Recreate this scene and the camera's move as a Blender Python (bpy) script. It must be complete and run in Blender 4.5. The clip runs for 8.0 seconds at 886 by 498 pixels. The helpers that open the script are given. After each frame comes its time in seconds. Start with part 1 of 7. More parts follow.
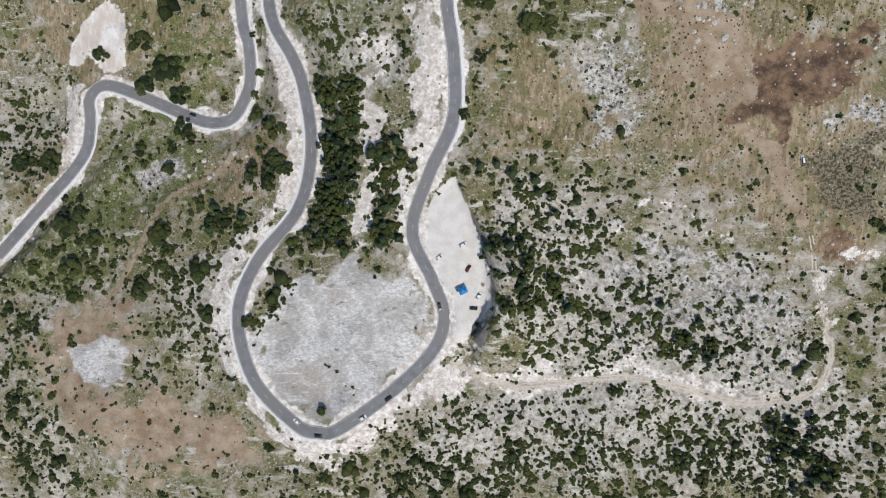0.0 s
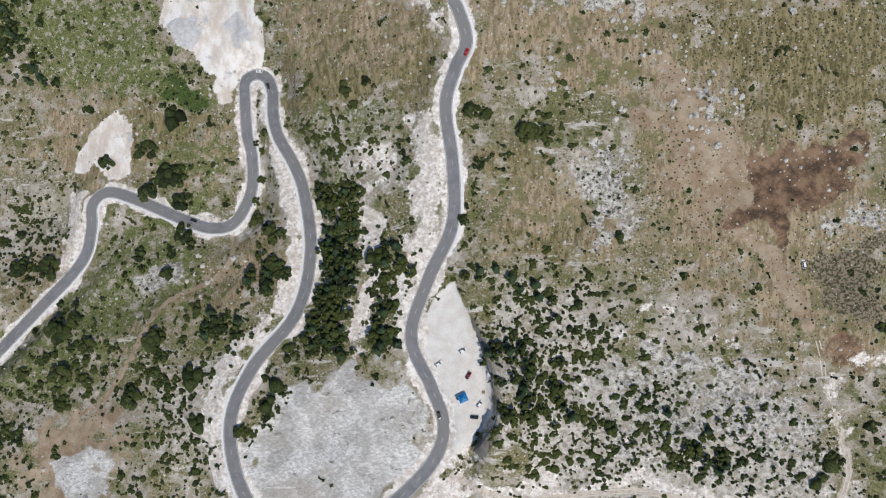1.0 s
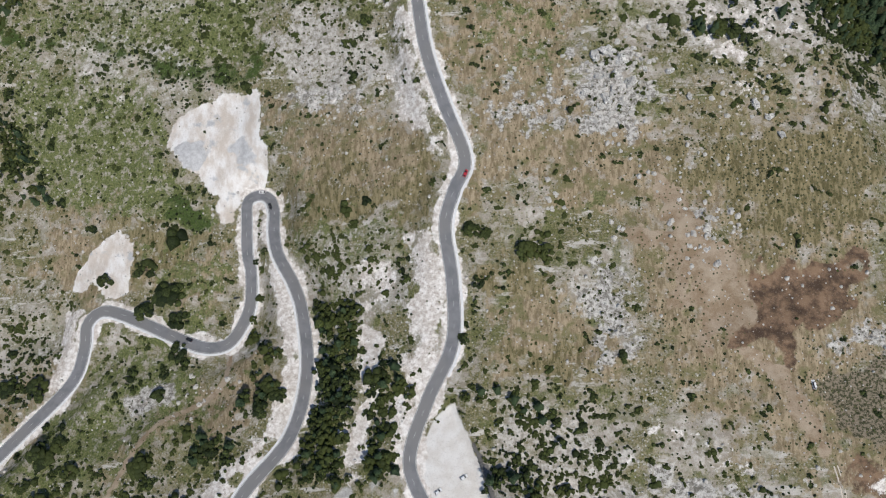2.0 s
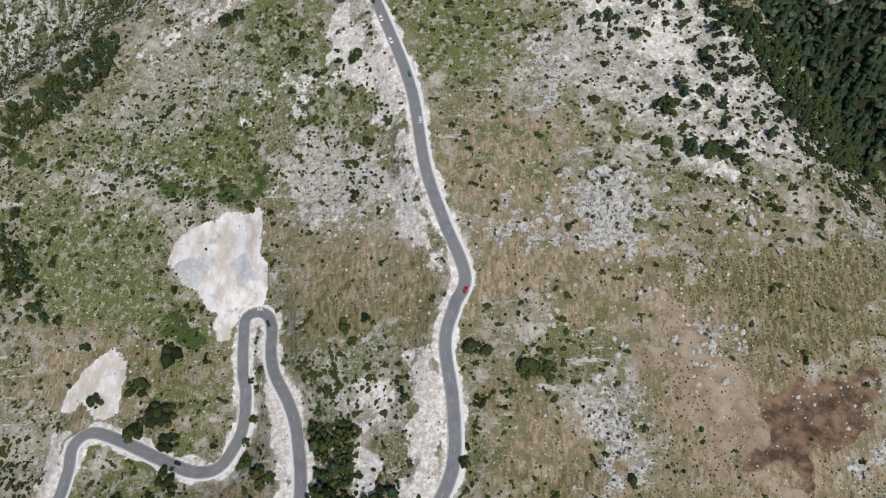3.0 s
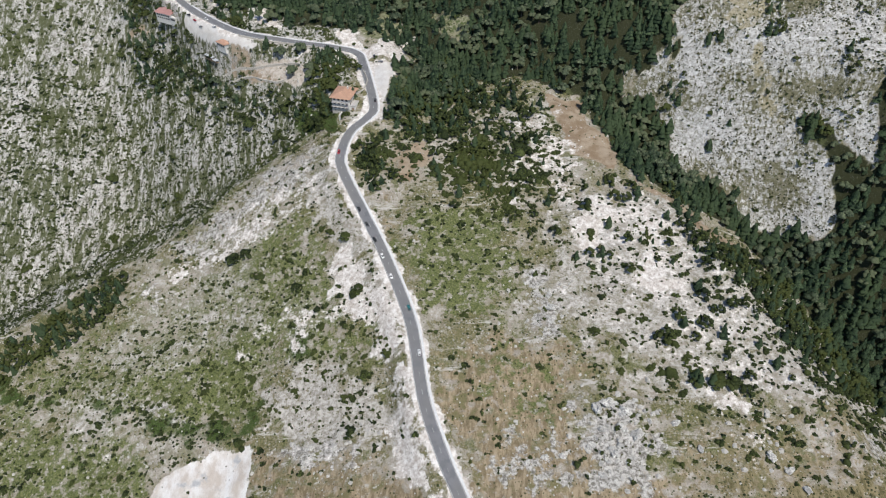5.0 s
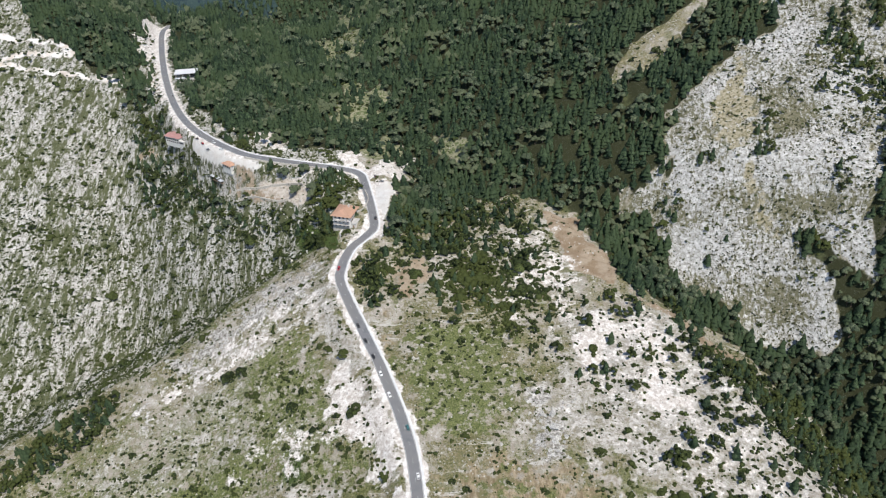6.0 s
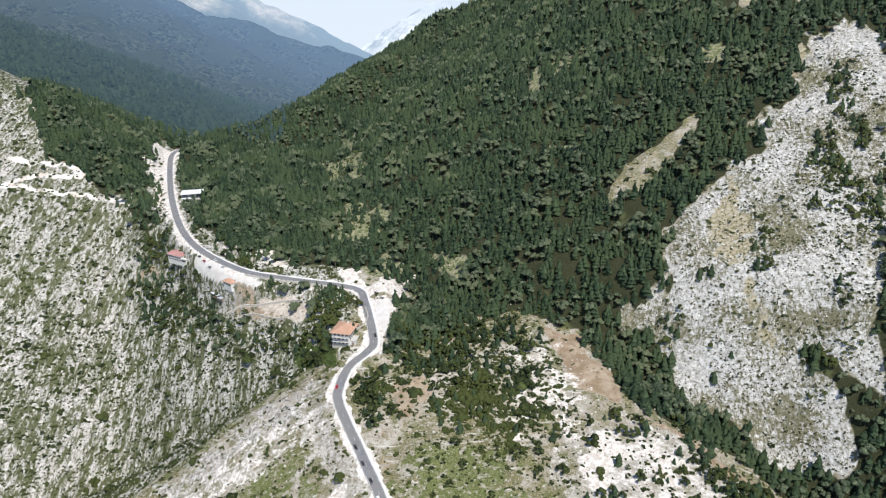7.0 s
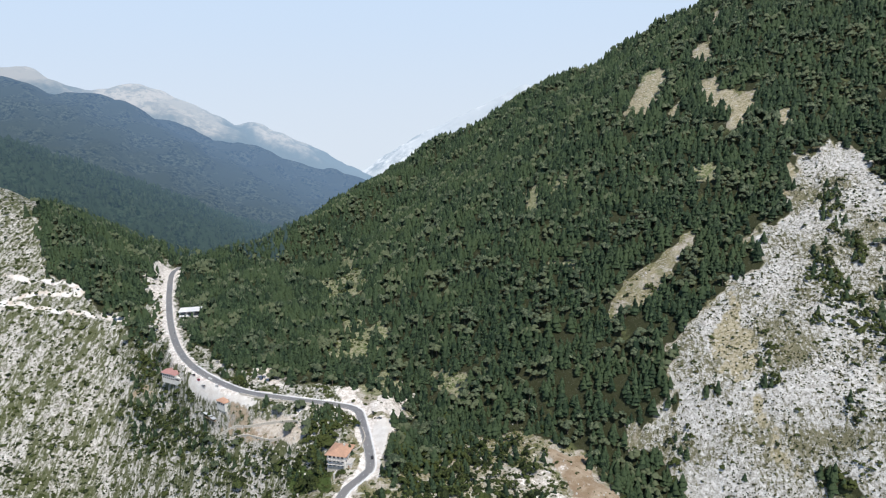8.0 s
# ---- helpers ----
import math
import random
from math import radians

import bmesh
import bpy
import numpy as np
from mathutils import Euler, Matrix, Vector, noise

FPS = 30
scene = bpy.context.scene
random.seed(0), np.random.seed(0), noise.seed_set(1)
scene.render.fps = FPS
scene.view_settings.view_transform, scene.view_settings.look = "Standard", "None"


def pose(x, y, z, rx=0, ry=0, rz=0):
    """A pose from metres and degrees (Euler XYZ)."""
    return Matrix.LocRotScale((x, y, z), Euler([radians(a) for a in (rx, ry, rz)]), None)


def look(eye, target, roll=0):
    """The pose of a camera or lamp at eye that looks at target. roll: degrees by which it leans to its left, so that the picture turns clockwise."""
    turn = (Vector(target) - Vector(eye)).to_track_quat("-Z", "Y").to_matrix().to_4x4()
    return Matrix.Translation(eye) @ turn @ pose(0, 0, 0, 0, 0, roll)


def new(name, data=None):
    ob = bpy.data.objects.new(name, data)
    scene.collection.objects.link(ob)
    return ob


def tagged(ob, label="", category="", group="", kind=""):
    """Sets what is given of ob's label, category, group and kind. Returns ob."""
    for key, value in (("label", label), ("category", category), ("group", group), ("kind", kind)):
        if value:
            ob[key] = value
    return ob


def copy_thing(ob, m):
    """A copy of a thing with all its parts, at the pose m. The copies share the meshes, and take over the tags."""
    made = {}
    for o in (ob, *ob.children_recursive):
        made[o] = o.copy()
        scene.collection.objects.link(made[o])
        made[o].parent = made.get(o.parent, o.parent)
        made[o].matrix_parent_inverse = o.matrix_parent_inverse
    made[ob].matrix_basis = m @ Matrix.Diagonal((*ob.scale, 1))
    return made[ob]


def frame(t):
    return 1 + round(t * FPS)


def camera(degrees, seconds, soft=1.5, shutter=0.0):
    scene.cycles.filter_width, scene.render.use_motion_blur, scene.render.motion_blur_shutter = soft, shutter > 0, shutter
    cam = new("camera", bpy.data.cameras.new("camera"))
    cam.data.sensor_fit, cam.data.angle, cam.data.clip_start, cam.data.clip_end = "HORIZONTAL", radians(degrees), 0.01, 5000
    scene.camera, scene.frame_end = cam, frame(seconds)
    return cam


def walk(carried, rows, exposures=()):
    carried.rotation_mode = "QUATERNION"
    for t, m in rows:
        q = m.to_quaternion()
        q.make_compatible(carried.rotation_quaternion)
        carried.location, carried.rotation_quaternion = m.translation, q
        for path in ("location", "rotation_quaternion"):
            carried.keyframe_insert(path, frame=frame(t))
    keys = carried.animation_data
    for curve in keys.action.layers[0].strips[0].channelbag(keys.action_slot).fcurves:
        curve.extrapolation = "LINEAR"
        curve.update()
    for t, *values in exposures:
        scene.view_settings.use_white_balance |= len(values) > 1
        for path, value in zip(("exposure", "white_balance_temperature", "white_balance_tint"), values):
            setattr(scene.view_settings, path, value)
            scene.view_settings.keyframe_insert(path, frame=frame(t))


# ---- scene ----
cam = camera(64.39, 8.0, 1.15)
PATH = [
    (0.0, 0.00, 0.00, 400.00, -88.00, -0.38, 0.00),
    (0.5, 0.06, 0.59, 397.77, -84.15, -0.18, 0.16),
    (1.0, 0.35, 1.61, 395.70, -79.63, 0.01, 0.28),
    (1.5, 0.63, 2.92, 393.72, -74.84, 0.11, 0.34),
    (3.0, 0.73, 3.55, 387.99, -60.43, 0.15, 0.27),
    (3.5, 1.58, 4.11, 385.72, -55.45, 0.36, 0.43),
    (4.0, 1.92, 4.54, 383.46, -50.77, 0.46, 0.43),
    (4.5, 1.90, 4.85, 381.40, -45.95, 0.46, 0.35),
    (6.0, 3.22, 7.79, 376.43, -31.58, 0.80, 0.31),
    (6.5, 2.86, 8.48, 375.15, -26.73, 0.79, 0.21),
    (7.0, 2.83, 9.34, 374.20, -21.98, 0.84, 0.14),
    (7.5, 2.77, 10.65, 372.76, -17.17, 0.89, 0.04),
    (8.0, 3.19, 12.05, 371.62, -12.38, 0.96, -0.03),
]
walk(cam, [(t, pose(x, y, z, 0, 0, yaw) @ pose(0, 0, 0, 90 + pitch) @ pose(0, 0, 0, 0, 0, -roll)) for t, x, y, z, pitch, roll, yaw in PATH], [(0.0, 0.18), (3.0, 0.10), (4.5, 0.20), (6.0, 0.50), (7.0, 0.70), (7.5, 0.74), (8.0, 0.54)])

# world, sun
SUN_EL, SUN_AZ = 58.0, 152.0  # degrees; azimuth clockwise from +y
world = bpy.data.worlds.new("sky")
world.use_nodes = True
scene.world = world
wn = world.node_tree
sky = wn.nodes.new("ShaderNodeTexSky")
sky.sky_type = "NISHITA"
sky.sun_disc = False
sky.sun_elevation = radians(SUN_EL)
sky.sun_rotation = radians(SUN_AZ)
sky.altitude, sky.air_density, sky.dust_density = 900, 1.0, 0.25
sky.ozone_density = 2.0
wn.links.new(sky.outputs[0], wn.nodes["Background"].inputs[0])
wn.nodes["Background"].inputs[1].default_value = 0.088
sun = new("sun", bpy.data.lights.new("sun", "SUN"))
sun.data.energy, sun.data.angle, sun.data.color = 2.98, radians(0.5), (1.0, 0.952, 0.885)
a, e = radians(SUN_AZ), radians(SUN_EL)
sun.matrix_world = look((0, 0, 900), (-math.sin(a) * math.cos(e) * 1, -math.cos(a) * math.cos(e), 900 - math.sin(e)))

# -- terrain maths
LOW = [(-278, 9, -40), (-250, 41, -38), (-225, 71, -37), (-220, 92, -35), (-220, 107, -34), (-211, 115, -32), (-194, 111, -30), (-158, 96, -28), (-142, 91, -26), (-129, 93, -24), (-121, 104, -23), (-117, 117, -21), (-118, 137, -20), (-121, 148, -18), (-123, 169, -17), (-123, 182, -15), (-116, 186, -14), (-109, 183, -13), (-105, 173, -12), (-104, 160, -11), (-100, 145, -11), (-89, 126, -10), (-82, 107, -9), (-77, 72, -8), (-84, 37, -7), (-107, 6, -5), (-117, -25, -4), (-107, -61, -3), (-82, -86, -1), (-70, -90, 0), (-58, -88, 1)]
UP = [(-58, -88, 1), (-29, -67, 4), (-6, -44, 6), (1, -24, 8), (-6, -3, 10), (-17, 23, 13), (-8, 54, 16), (5, 84, 21), (5, 117, 26), (1, 147, 32), (6, 167, 37), (12, 184, 41), (0, 216, 47), (-11, 250, 53), (-20, 302, 61), (-38, 353, 69), (-53, 387, 75), (-74, 434, 84), (-76, 453, 87), (-71, 474, 91), (-59, 489, 95), (-55, 504, 98), (-68, 561, 106), (-74, 574, 108), (-89, 580, 110), (-140, 588, 114), (-189, 605, 117), (-252, 667, 121), (-309, 780, 126), (-373, 956, 131), (-380, 1011, 132)]


def spline(pts, step=3.0):
    """Catmull-Rom through the points, resampled evenly, with its heights smoothed."""
    p = np.array(pts, float)
    p = np.vstack([2 * p[0] - p[1], p, 2 * p[-1] - p[-2]])
    out = []
    for i in range(1, len(p) - 2):
        u = np.linspace(0, 1, 24, endpoint=False)[:, None]
        a, b, c, d = p[i - 1], p[i], p[i + 1], p[i + 2]
        out.append(0.5 * (2 * b + (c - a) * u + (2 * a - 5 * b + 4 * c - d) * u ** 2 + (3 * b - a - 3 * c + d) * u ** 3))
    q = np.vstack(out + [p[-2][None]])
    s = np.concatenate([[0], np.cumsum(np.linalg.norm(np.diff(q[:, :2], axis=0), axis=1))])
    t = np.linspace(0, s[-1], int(s[-1] / step) + 1)
    q = np.stack([np.interp(t, s, q[:, k]) for k in range(3)], 1)
    n = 9
    z = np.concatenate([np.full(n, q[0, 2]), q[:, 2], np.full(n, q[-1, 2])])
    q[:, 2] = np.convolve(z, np.ones(2 * n + 1) / (2 * n + 1), "valid")
    return q


def softplus(v, k):
    return k * np.logaddexp(0, v / k)


def smax(a, b, k):
    return k * np.logaddexp(a / k, b / k)


def smin(a, b, k):
    return -smax(-a, -b, k)


def ridge(x, y, pts, fall, r=12.0):
    """A ridge along a crest line, falling off to both sides."""
    best = np.full(np.shape(x), -1e4)
    for (ax, ay, az), (bx, by, bz) in zip(pts, pts[1:]):
        dx, dy = bx - ax, by - ay
        u = np.clip(((x - ax) * dx + (y - ay) * dy) / (dx * dx + dy * dy), 0, 1)
        d = np.hypot(x - ax - u * dx, y - ay - u * dy)
        best = np.maximum(best, az + u * (bz - az) - fall * (np.sqrt(d * d + r * r) - r))
    return best


def waves(x, y, size, seed):
    """Smooth made-up relief, about -1 to 1, with features of the given size."""
    r = np.random.RandomState(seed)
    out = 0
    for i in range(9):
        a, k, ph = r.uniform(0, 6.283), 6.283 / size * r.uniform(0.6, 1.6), r.uniform(0, 6.283)
        out = out + np.sin(k * (x * np.cos(a) + y * np.sin(a)) + ph + 1.3 * np.sin(0.6 * k * (y * np.cos(a) - x * np.sin(a)) + 2 * ph))
    return out / 4.0


M_CREST = [(1050, 1080, 760), (607, 1130, 605), (461, 1199, 519), (250, 1268, 407), (24, 1291, 294), (-127, 1170, 205), (-300, 1085, 138), (-360, 1010, 128)]
W_CREST = [(760, 900, 345), (480, 745, 300), (404, 771, 321), (352, 660, 222), (300, 560, 120), (275, 480, 62)]
GULLY = [(70, 545, 0), (165, 478, 28), (235, 415, 50), (300, 320, 70), (380, 180, 90), (520, -100, 120)]
H_CREST = [(-1200, 900, 520), (-640, 935, 285), (-585, 937, 248), (-560, 940, 205), (-538, 920, 150)]


def rough(x, y):
    """Height of the land before the roads were cut."""
    s = np.interp(y, [-900, -400, -150, -90, 150, 300, 400, 500, 600, 900], [-150, -45, -8, 0, 33, 60, 78, 95, 98, 70])
    steep = np.interp(y, [-90, 0, 100], [0.05, 0.15, 0.38])
    x0 = np.interp(y, [250, 450], [0, -80])
    left = softplus(x0 - x, 12)
    s = s - steep * np.minimum(left, 130) - 0.16 * softplus(left - 130, 10) + 0.03 * softplus(x - 30, 20)
    bend = 7 * waves(x, y, 95, 7) + 3 * waves(x, y, 37, 8)
    s = s - 0.75 * softplus(bend + (x + 89) * -0.55 + (y - 500) * 0.835 - 6, 7)
    s = s - 0.55 * softplus(bend + (x - 162) * 0.70 + (y - 441) * 0.71 - 10, 9) - 0.35 * softplus(bend + (x - 240) * 0.92 + (y - 320) * 0.39 - 12, 9)
    g = 85 + 0.68 * (x + 100) + 0.80 * (y - 510)
    cap = 116 + 0.035 * (y - 600) - 0.30 * softplus(y - 1040, 20) + 0.0 * x
    g = smin(g, cap, 6) - 0.9 * softplus(x + 50, 8)
    m = ridge(x, y, M_CREST, 0.64, 25)
    w = ridge(x, y, W_CREST, 0.78, 14)
    h = ridge(x, y, H_CREST, 0.6, 20)
    z = smax(smax(s, g, 5), smax(m, w, 6), 5)
    z = smax(z, h, 8)
    z = z - np.clip(4 + ridge(x, y, GULLY, 0.75, 10), 0, 200)
    z = smax(z, -320 + 0 * x, 20)
    z = z + np.clip((w - np.maximum(s, m)) / 40, 0, 1) * (7 * waves(x, y, 48, 5) + 10 * waves(x, y, 120, 6) + 2.5 * waves(x, y, 19, 9))
    far = np.clip((np.hypot(x, y - 500) - 350) / 500, 0, 1)
    z = z + 1.2 * waves(x, y, 60, 1) + 0.5 * waves(x, y, 22, 2) + far * (9 * waves(x, y, 230, 3) + 4 * waves(x, y, 90, 4))
    return z


ROADS = [spline(LOW + UP[1:])]
LOT = [(6, 54), (14, 35), (21, 17), (26, 2), (27, -16), (19, -28), (16, -33), (5, -39), (4, -24), (3, -11), (-4, 1), (-11, 14), (-12, 29), (-6, 43)]


def signed_distance(x, y, poly):
    """Distance to a polygon's edge, positive inside."""
    d, inside = np.full(x.shape, 1e9), np.zeros(x.shape, bool)
    for (ax, ay), (bx, by) in zip(poly, poly[1:] + poly[:1]):
        dx, dy = bx - ax, by - ay
        u = np.clip(((x - ax) * dx + (y - ay) * dy) / (dx * dx + dy * dy + 1e-9), 0, 1)
        d = np.minimum(d, np.hypot(x - ax - u * dx, y - ay - u * dy))
        cross = ((ay > y) != (by > y)) & (x < dx * (y - ay) / (dy + 1e-9) + ax)
        inside ^= cross
    return np.where(inside, d, -d)


def smooth_inside(x, y, poly, soft):
    u = np.clip(signed_distance(x, y, poly) / soft * 0.5 + 0.5, 0, 1)
    return u * u * (3 - 2 * u)



def height(x, y, flat=5.2, blend=16.0):
    """Height of the ground, with the roads' shelves cut in."""
    x, y = np.asarray(x, float), np.asarray(y, float)
    shape = x.shape
    x, y = x.ravel(), y.ravel()
    z = rough(x, y)
    q = np.vstack(ROADS)
    lo, hi = q.min(0) - 60, q.max(0) + 60
    near = np.where((x > lo[0]) & (x < hi[0]) & (y > lo[1]) & (y < hi[1]))[0]
    for c in np.array_split(near, max(1, len(near) // 20000)):
        d2 = (x[c, None] - q[None, :, 0]) ** 2 + (y[c, None] - q[None, :, 1]) ** 2
        j = d2.argmin(1)
        d = np.sqrt(d2[np.arange(len(c)), j])
        w = np.exp(-d2 / 60.0) + 1e-12
        rz = (w * q[None, :, 2]).sum(1) / w.sum(1)
        u = np.clip((d - flat) / blend, 0, 1)
        u = u * u * (3 - 2 * u)
        z[c] = rz * (1 - u) + z[c] * u
    lot = smooth_inside(x, y, LOT, 1.6) * np.clip((road_distance(x, y) - 4.6) / 2.5, 0, 1)
    edge = np.interp(y, [-60, -40, -20, 0, 30, 55], [12, 18, 24, 24, 15, 5])
    bank = 13 * np.exp(-((x - edge - 8) / 22) ** 2 - ((y + 18) / 32) ** 4) / (1 + np.exp(np.clip(-(x - edge - 2) / 1.2, -60, 60)))
    z = (z + bank) * (1 - lot) + (11.0 + 0.06 * (y + 20)) * lot
    return z.reshape(shape)


def road_distance(x, y):
    """Distance to the nearest road axis (200 at most)."""
    q = np.vstack(ROADS)[::2]
    out = np.full(x.size, 200.0)
    for c in np.array_split(np.arange(x.size), max(1, x.size // 20000)):
        d2 = (x[c, None] - q[None, :, 0]) ** 2 + (y[c, None] - q[None, :, 1]) ** 2
        out[c] = np.minimum(np.sqrt(d2.min(1)), 200)
    return out


# -- end terrain maths

# ---------------------------------------------------------------- plan of the ground cover
ZONES = []


def zone(kind, weight, soft, poly):
    ZONES.append((kind, weight, soft, poly))


zone("lot", 1, 3, [(6, 54), (14, 35), (21, 17), (26, 2), (27, -16), (19, -28), (16, -33), (5, -39), (4, -24), (3, -11), (-4, 1), (-11, 14), (-12, 29), (-6, 43)])
zone("slab", 1, 4, [(-59, 7), (-33, 1), (-20, -11), (-10, -27), (-12, -43), (-26, -56), (-45, -67), (-64, -83), (-84, -76), (-104, -60), (-110, -38), (-95, -17), (-78, -2)])
zone("dirt", 0.5, 5, [(-26, 1), (-12, -17), (-14, -40), (-29, -37), (-36, -18)])
zone("bare", 0.9, 4, [(-13, 146), (-3, 145), (2, 117), (1, 87), (-8, 63), (-15, 42), (-22, 26), (-26, 42), (-16, 69), (-12, 87), (-6, 114)])
zone("bare", 0.9, 4, [(-99, 141), (-85, 114), (-80, 70), (-88, 43), (-103, 27), (-118, 4), (-126, -25), (-120, -51), (-131, -38), (-133, -12), (-116, 20), (-93, 43), (-86, 70), (-90, 100)])
zone("bare", 0.8, 4, [(-46, 90), (-40, 114), (-43, 133), (-30, 137), (-40, 77), (-46, 49), (-42, 17), (-54, 17), (-52, 46)])
zone("scar", 1, 2, [(-209, 167), (-197, 158), (-197, 126), (-209, 122), (-218, 137), (-233, 126), (-232, 145)])
zone("bare", 0.8, 5, [(18, -33), (6, -65), (-17, -68), (-45, -91), (-71, -102), (-95, -93), (-77, -96), (-45, -83), (-13, -59), (2, -39)])
zone("dirt", 0.9, 12, [(-244, -68), (-230, -27), (-191, -13), (-179, -36), (-188, -72), (-157, -68), (-106, -91), (-109, -109), (-158, -117), (-200, -110)])
zone("slab", 1, 5, [(-215, -42), (-187, -39), (-187, -66), (-204, -69), (-220, -60)])
zone("dry", 0.9, 12, [(-255, 168), (-124, 163), (-129, 100), (-158, 115), (-191, 123), (-237, 124), (-281, 143)])
zone("dry", 0.9, 10, [(-217, 21), (-183, 41), (-132, 79), (-95, 87), (-90, 63), (-103, 43), (-151, 27), (-190, 14)])
zone("scrub", 1, 3, [(-79, 117), (-46, 109), (-46, 90), (-52, 14), (-75, 14), (-71, 60), (-76, 93)])
zone("scrub", 0.9, 4, [(-41, 74), (-14, 72), (-26, 17), (-42, 17)])
zone("dry", 0.9, 12, [(105, 145), (230, 144), (240, 3), (201, 6), (172, 33), (126, 60), (103, 110)])
zone("dirt", 1, 7, [(111, 141), (149, 133), (168, 124), (155, 99), (180, 69), (200, 21), (187, 21), (149, 72), (121, 107), (103, 128)])
zone("soil", 1, 6, [(162, 121), (225, 128), (234, 110), (208, 90), (194, 75), (186, 60), (167, 75), (150, 82), (166, 98)])
zone("soil", 0.7, 6, [(199, 27), (224, 21), (220, 6), (204, 9)])
zone("bare", 0.7, 5, [(218, 18), (237, 21), (241, 6), (223, 7)])
zone("tuft", 1, 8, [(201, 72), (236, 81), (239, 21), (199, 48)])
zone("dry", 0.85, 8, [(25, 122), (73, 118), (105, 72), (68, 60), (29, 66)])
zone("rock", 0.9, 8, [(79, 122), (103, 110), (101, 78), (83, 81)])
zone("rock", 0.8, 14, [(104, 5), (142, 18), (205, -10), (197, -47), (114, -41), (86, -23)])
zone("scrub", 0.62, 14, [(14, 56), (66, 57), (64, 11), (143, 11), (196, -22), (192, -59), (37, -52), (30, 2), (20, 26)])
zone("scrub", 0.75, 14, [(-20, -75), (163, -73), (243, -77), (246, -123), (248, -157), (-91, -165), (-59, -113)])
zone("scrub", 0.7, 14, [(-269, -17), (-240, 0), (-228, -54), (-218, -93), (-238, -139), (-271, -139)])
zone("scrub", 0.6, 10, [(-179, 7), (-120, 40), (-93, 20), (-125, -6), (-124, -51), (-148, -52), (-179, -39)])
zone("scrub", 0.7, 8, [(-87, 158), (-46, 142), (-14, 135), (-17, 112), (-82, 124)])
zone("scar", 1, 2, [(-177, 220), (-168, 240), (-142, 250), (-119, 251), (-114, 222), (-108, 206), (-114, 190), (-126, 185), (-134, 168), (-141, 163), (-145, 175), (-141, 184), (-164, 205)])
zone("dry", 1, 6, [(-96, 218), (-28, 206), (-6, 188), (-8, 169), (-27, 162), (-91, 181)])
zone("dry", 1, 14, [(-3, 274), (72, 276), (73, 223), (131, 192), (142, 153), (82, 161), (20, 167), (10, 206)])
zone("dry", 0.8, 14, [(146, 191), (253, 191), (234, 124), (170, 135), (142, 153)])
zone("tuft", 0.8, 12, [(134, 188), (253, 191), (234, 124), (155, 135)])
zone("rock", 1, 6, [(81, 243), (107, 247), (115, 222), (107, 200), (81, 199), (73, 223)])
zone("rock", 0.8, 5, [(-95, 248), (-50, 238), (-49, 227), (-94, 236)])
zone("green", 1, 8, [(-256, 298), (-179, 300), (-118, 334), (-111, 265), (-170, 263), (-246, 278)])
zone("green", 1, 3, [(-110, 321), (-86, 317), (-81, 300), (-101, 299)])
zone("green", 1, 4, [(-179, 177), (-146, 179), (-143, 163), (-170, 162)])
zone("green", 0.7, 10, [(-310, 280), (-224, 272), (-187, 230), (-277, 237)])
zone("bare", 0.9, 5, [(-64, 356), (-37, 332), (-24, 288), (-16, 247), (-5, 215), (5, 189), (4, 177), (-8, 188), (-28, 216), (-27, 272), (-52, 312), (-71, 324)])
zone("bare", 0.5, 8, [(-107, 351), (-67, 327), (-70, 307), (-104, 293), (-135, 323)])
zone("green", 0.8, 8, [(-21, 378), (42, 392), (42, 335), (-1, 311), (-16, 332)])
zone("scrub", 0.9, 5, [(-65, 460), (-10, 492), (76, 475), (83, 412), (38, 392), (-18, 424), (-54, 416)])
zone("dirt", 0.6, 4, [(-40, 460), (-6, 466), (-10, 419), (-38, 415)])
zone("bare", 0.58, 12, [(88, 391), (148, 421), (192, 331), (184, 263), (151, 278), (116, 319), (81, 352)])
zone("scrub", 0.5, 8, [(148, 421), (222, 383), (309, 302), (273, 271), (179, 259), (148, 315)])
zone("dirt", 1, 3, [(79, 516), (119, 511), (111, 482), (134, 456), (125, 429), (98, 443), (89, 480)])
zone("green", 0.9, 5, [(-53, 322), (-34, 318), (-33, 296), (-52, 300)])
zone("green", 0.6, 10, [(-234, 383), (-122, 378), (-112, 292), (-231, 319)])
zone("scrub", 0.8, 8, [(-320, 686), (-204, 603), (-145, 563), (-96, 498), (-124, 504), (-237, 595), (-295, 634)])
zone("green", 0.7, 6, [(-141, 545), (-83, 502), (-83, 470), (-136, 517)])
zone("dirt", 0.7, 5, [(-191, 592), (-125, 562), (-127, 545), (-191, 587)])
zone("bare", 0.8, 3, [(-67, 558), (-44, 562), (-38, 545), (-51, 509), (-58, 530)])
zone("white", 1, 6, [(379, 726), (411, 656), (293, 429), (267, 441), (190, 468), (163, 502), (182, 520), (192, 564), (261, 591), (287, 632), (321, 644), (341, 704)])
zone("green", 0.8, 6, [(216, 527), (224, 502), (245, 470), (263, 447), (250, 452), (226, 481)])
zone("glade", 1, 4, [(236, 902), (281, 995), (306, 978), (258, 883)])
zone("glade", 1, 4, [(322, 905), (339, 887), (359, 819), (350, 804), (318, 775), (327, 817)])
zone("glade", 1, 3, [(143, 605), (165, 627), (225, 659), (249, 669), (218, 638), (167, 612)])
zone("glade", 0.8, 3, [(-140, 1009), (-102, 965), (-96, 910), (-122, 931)])
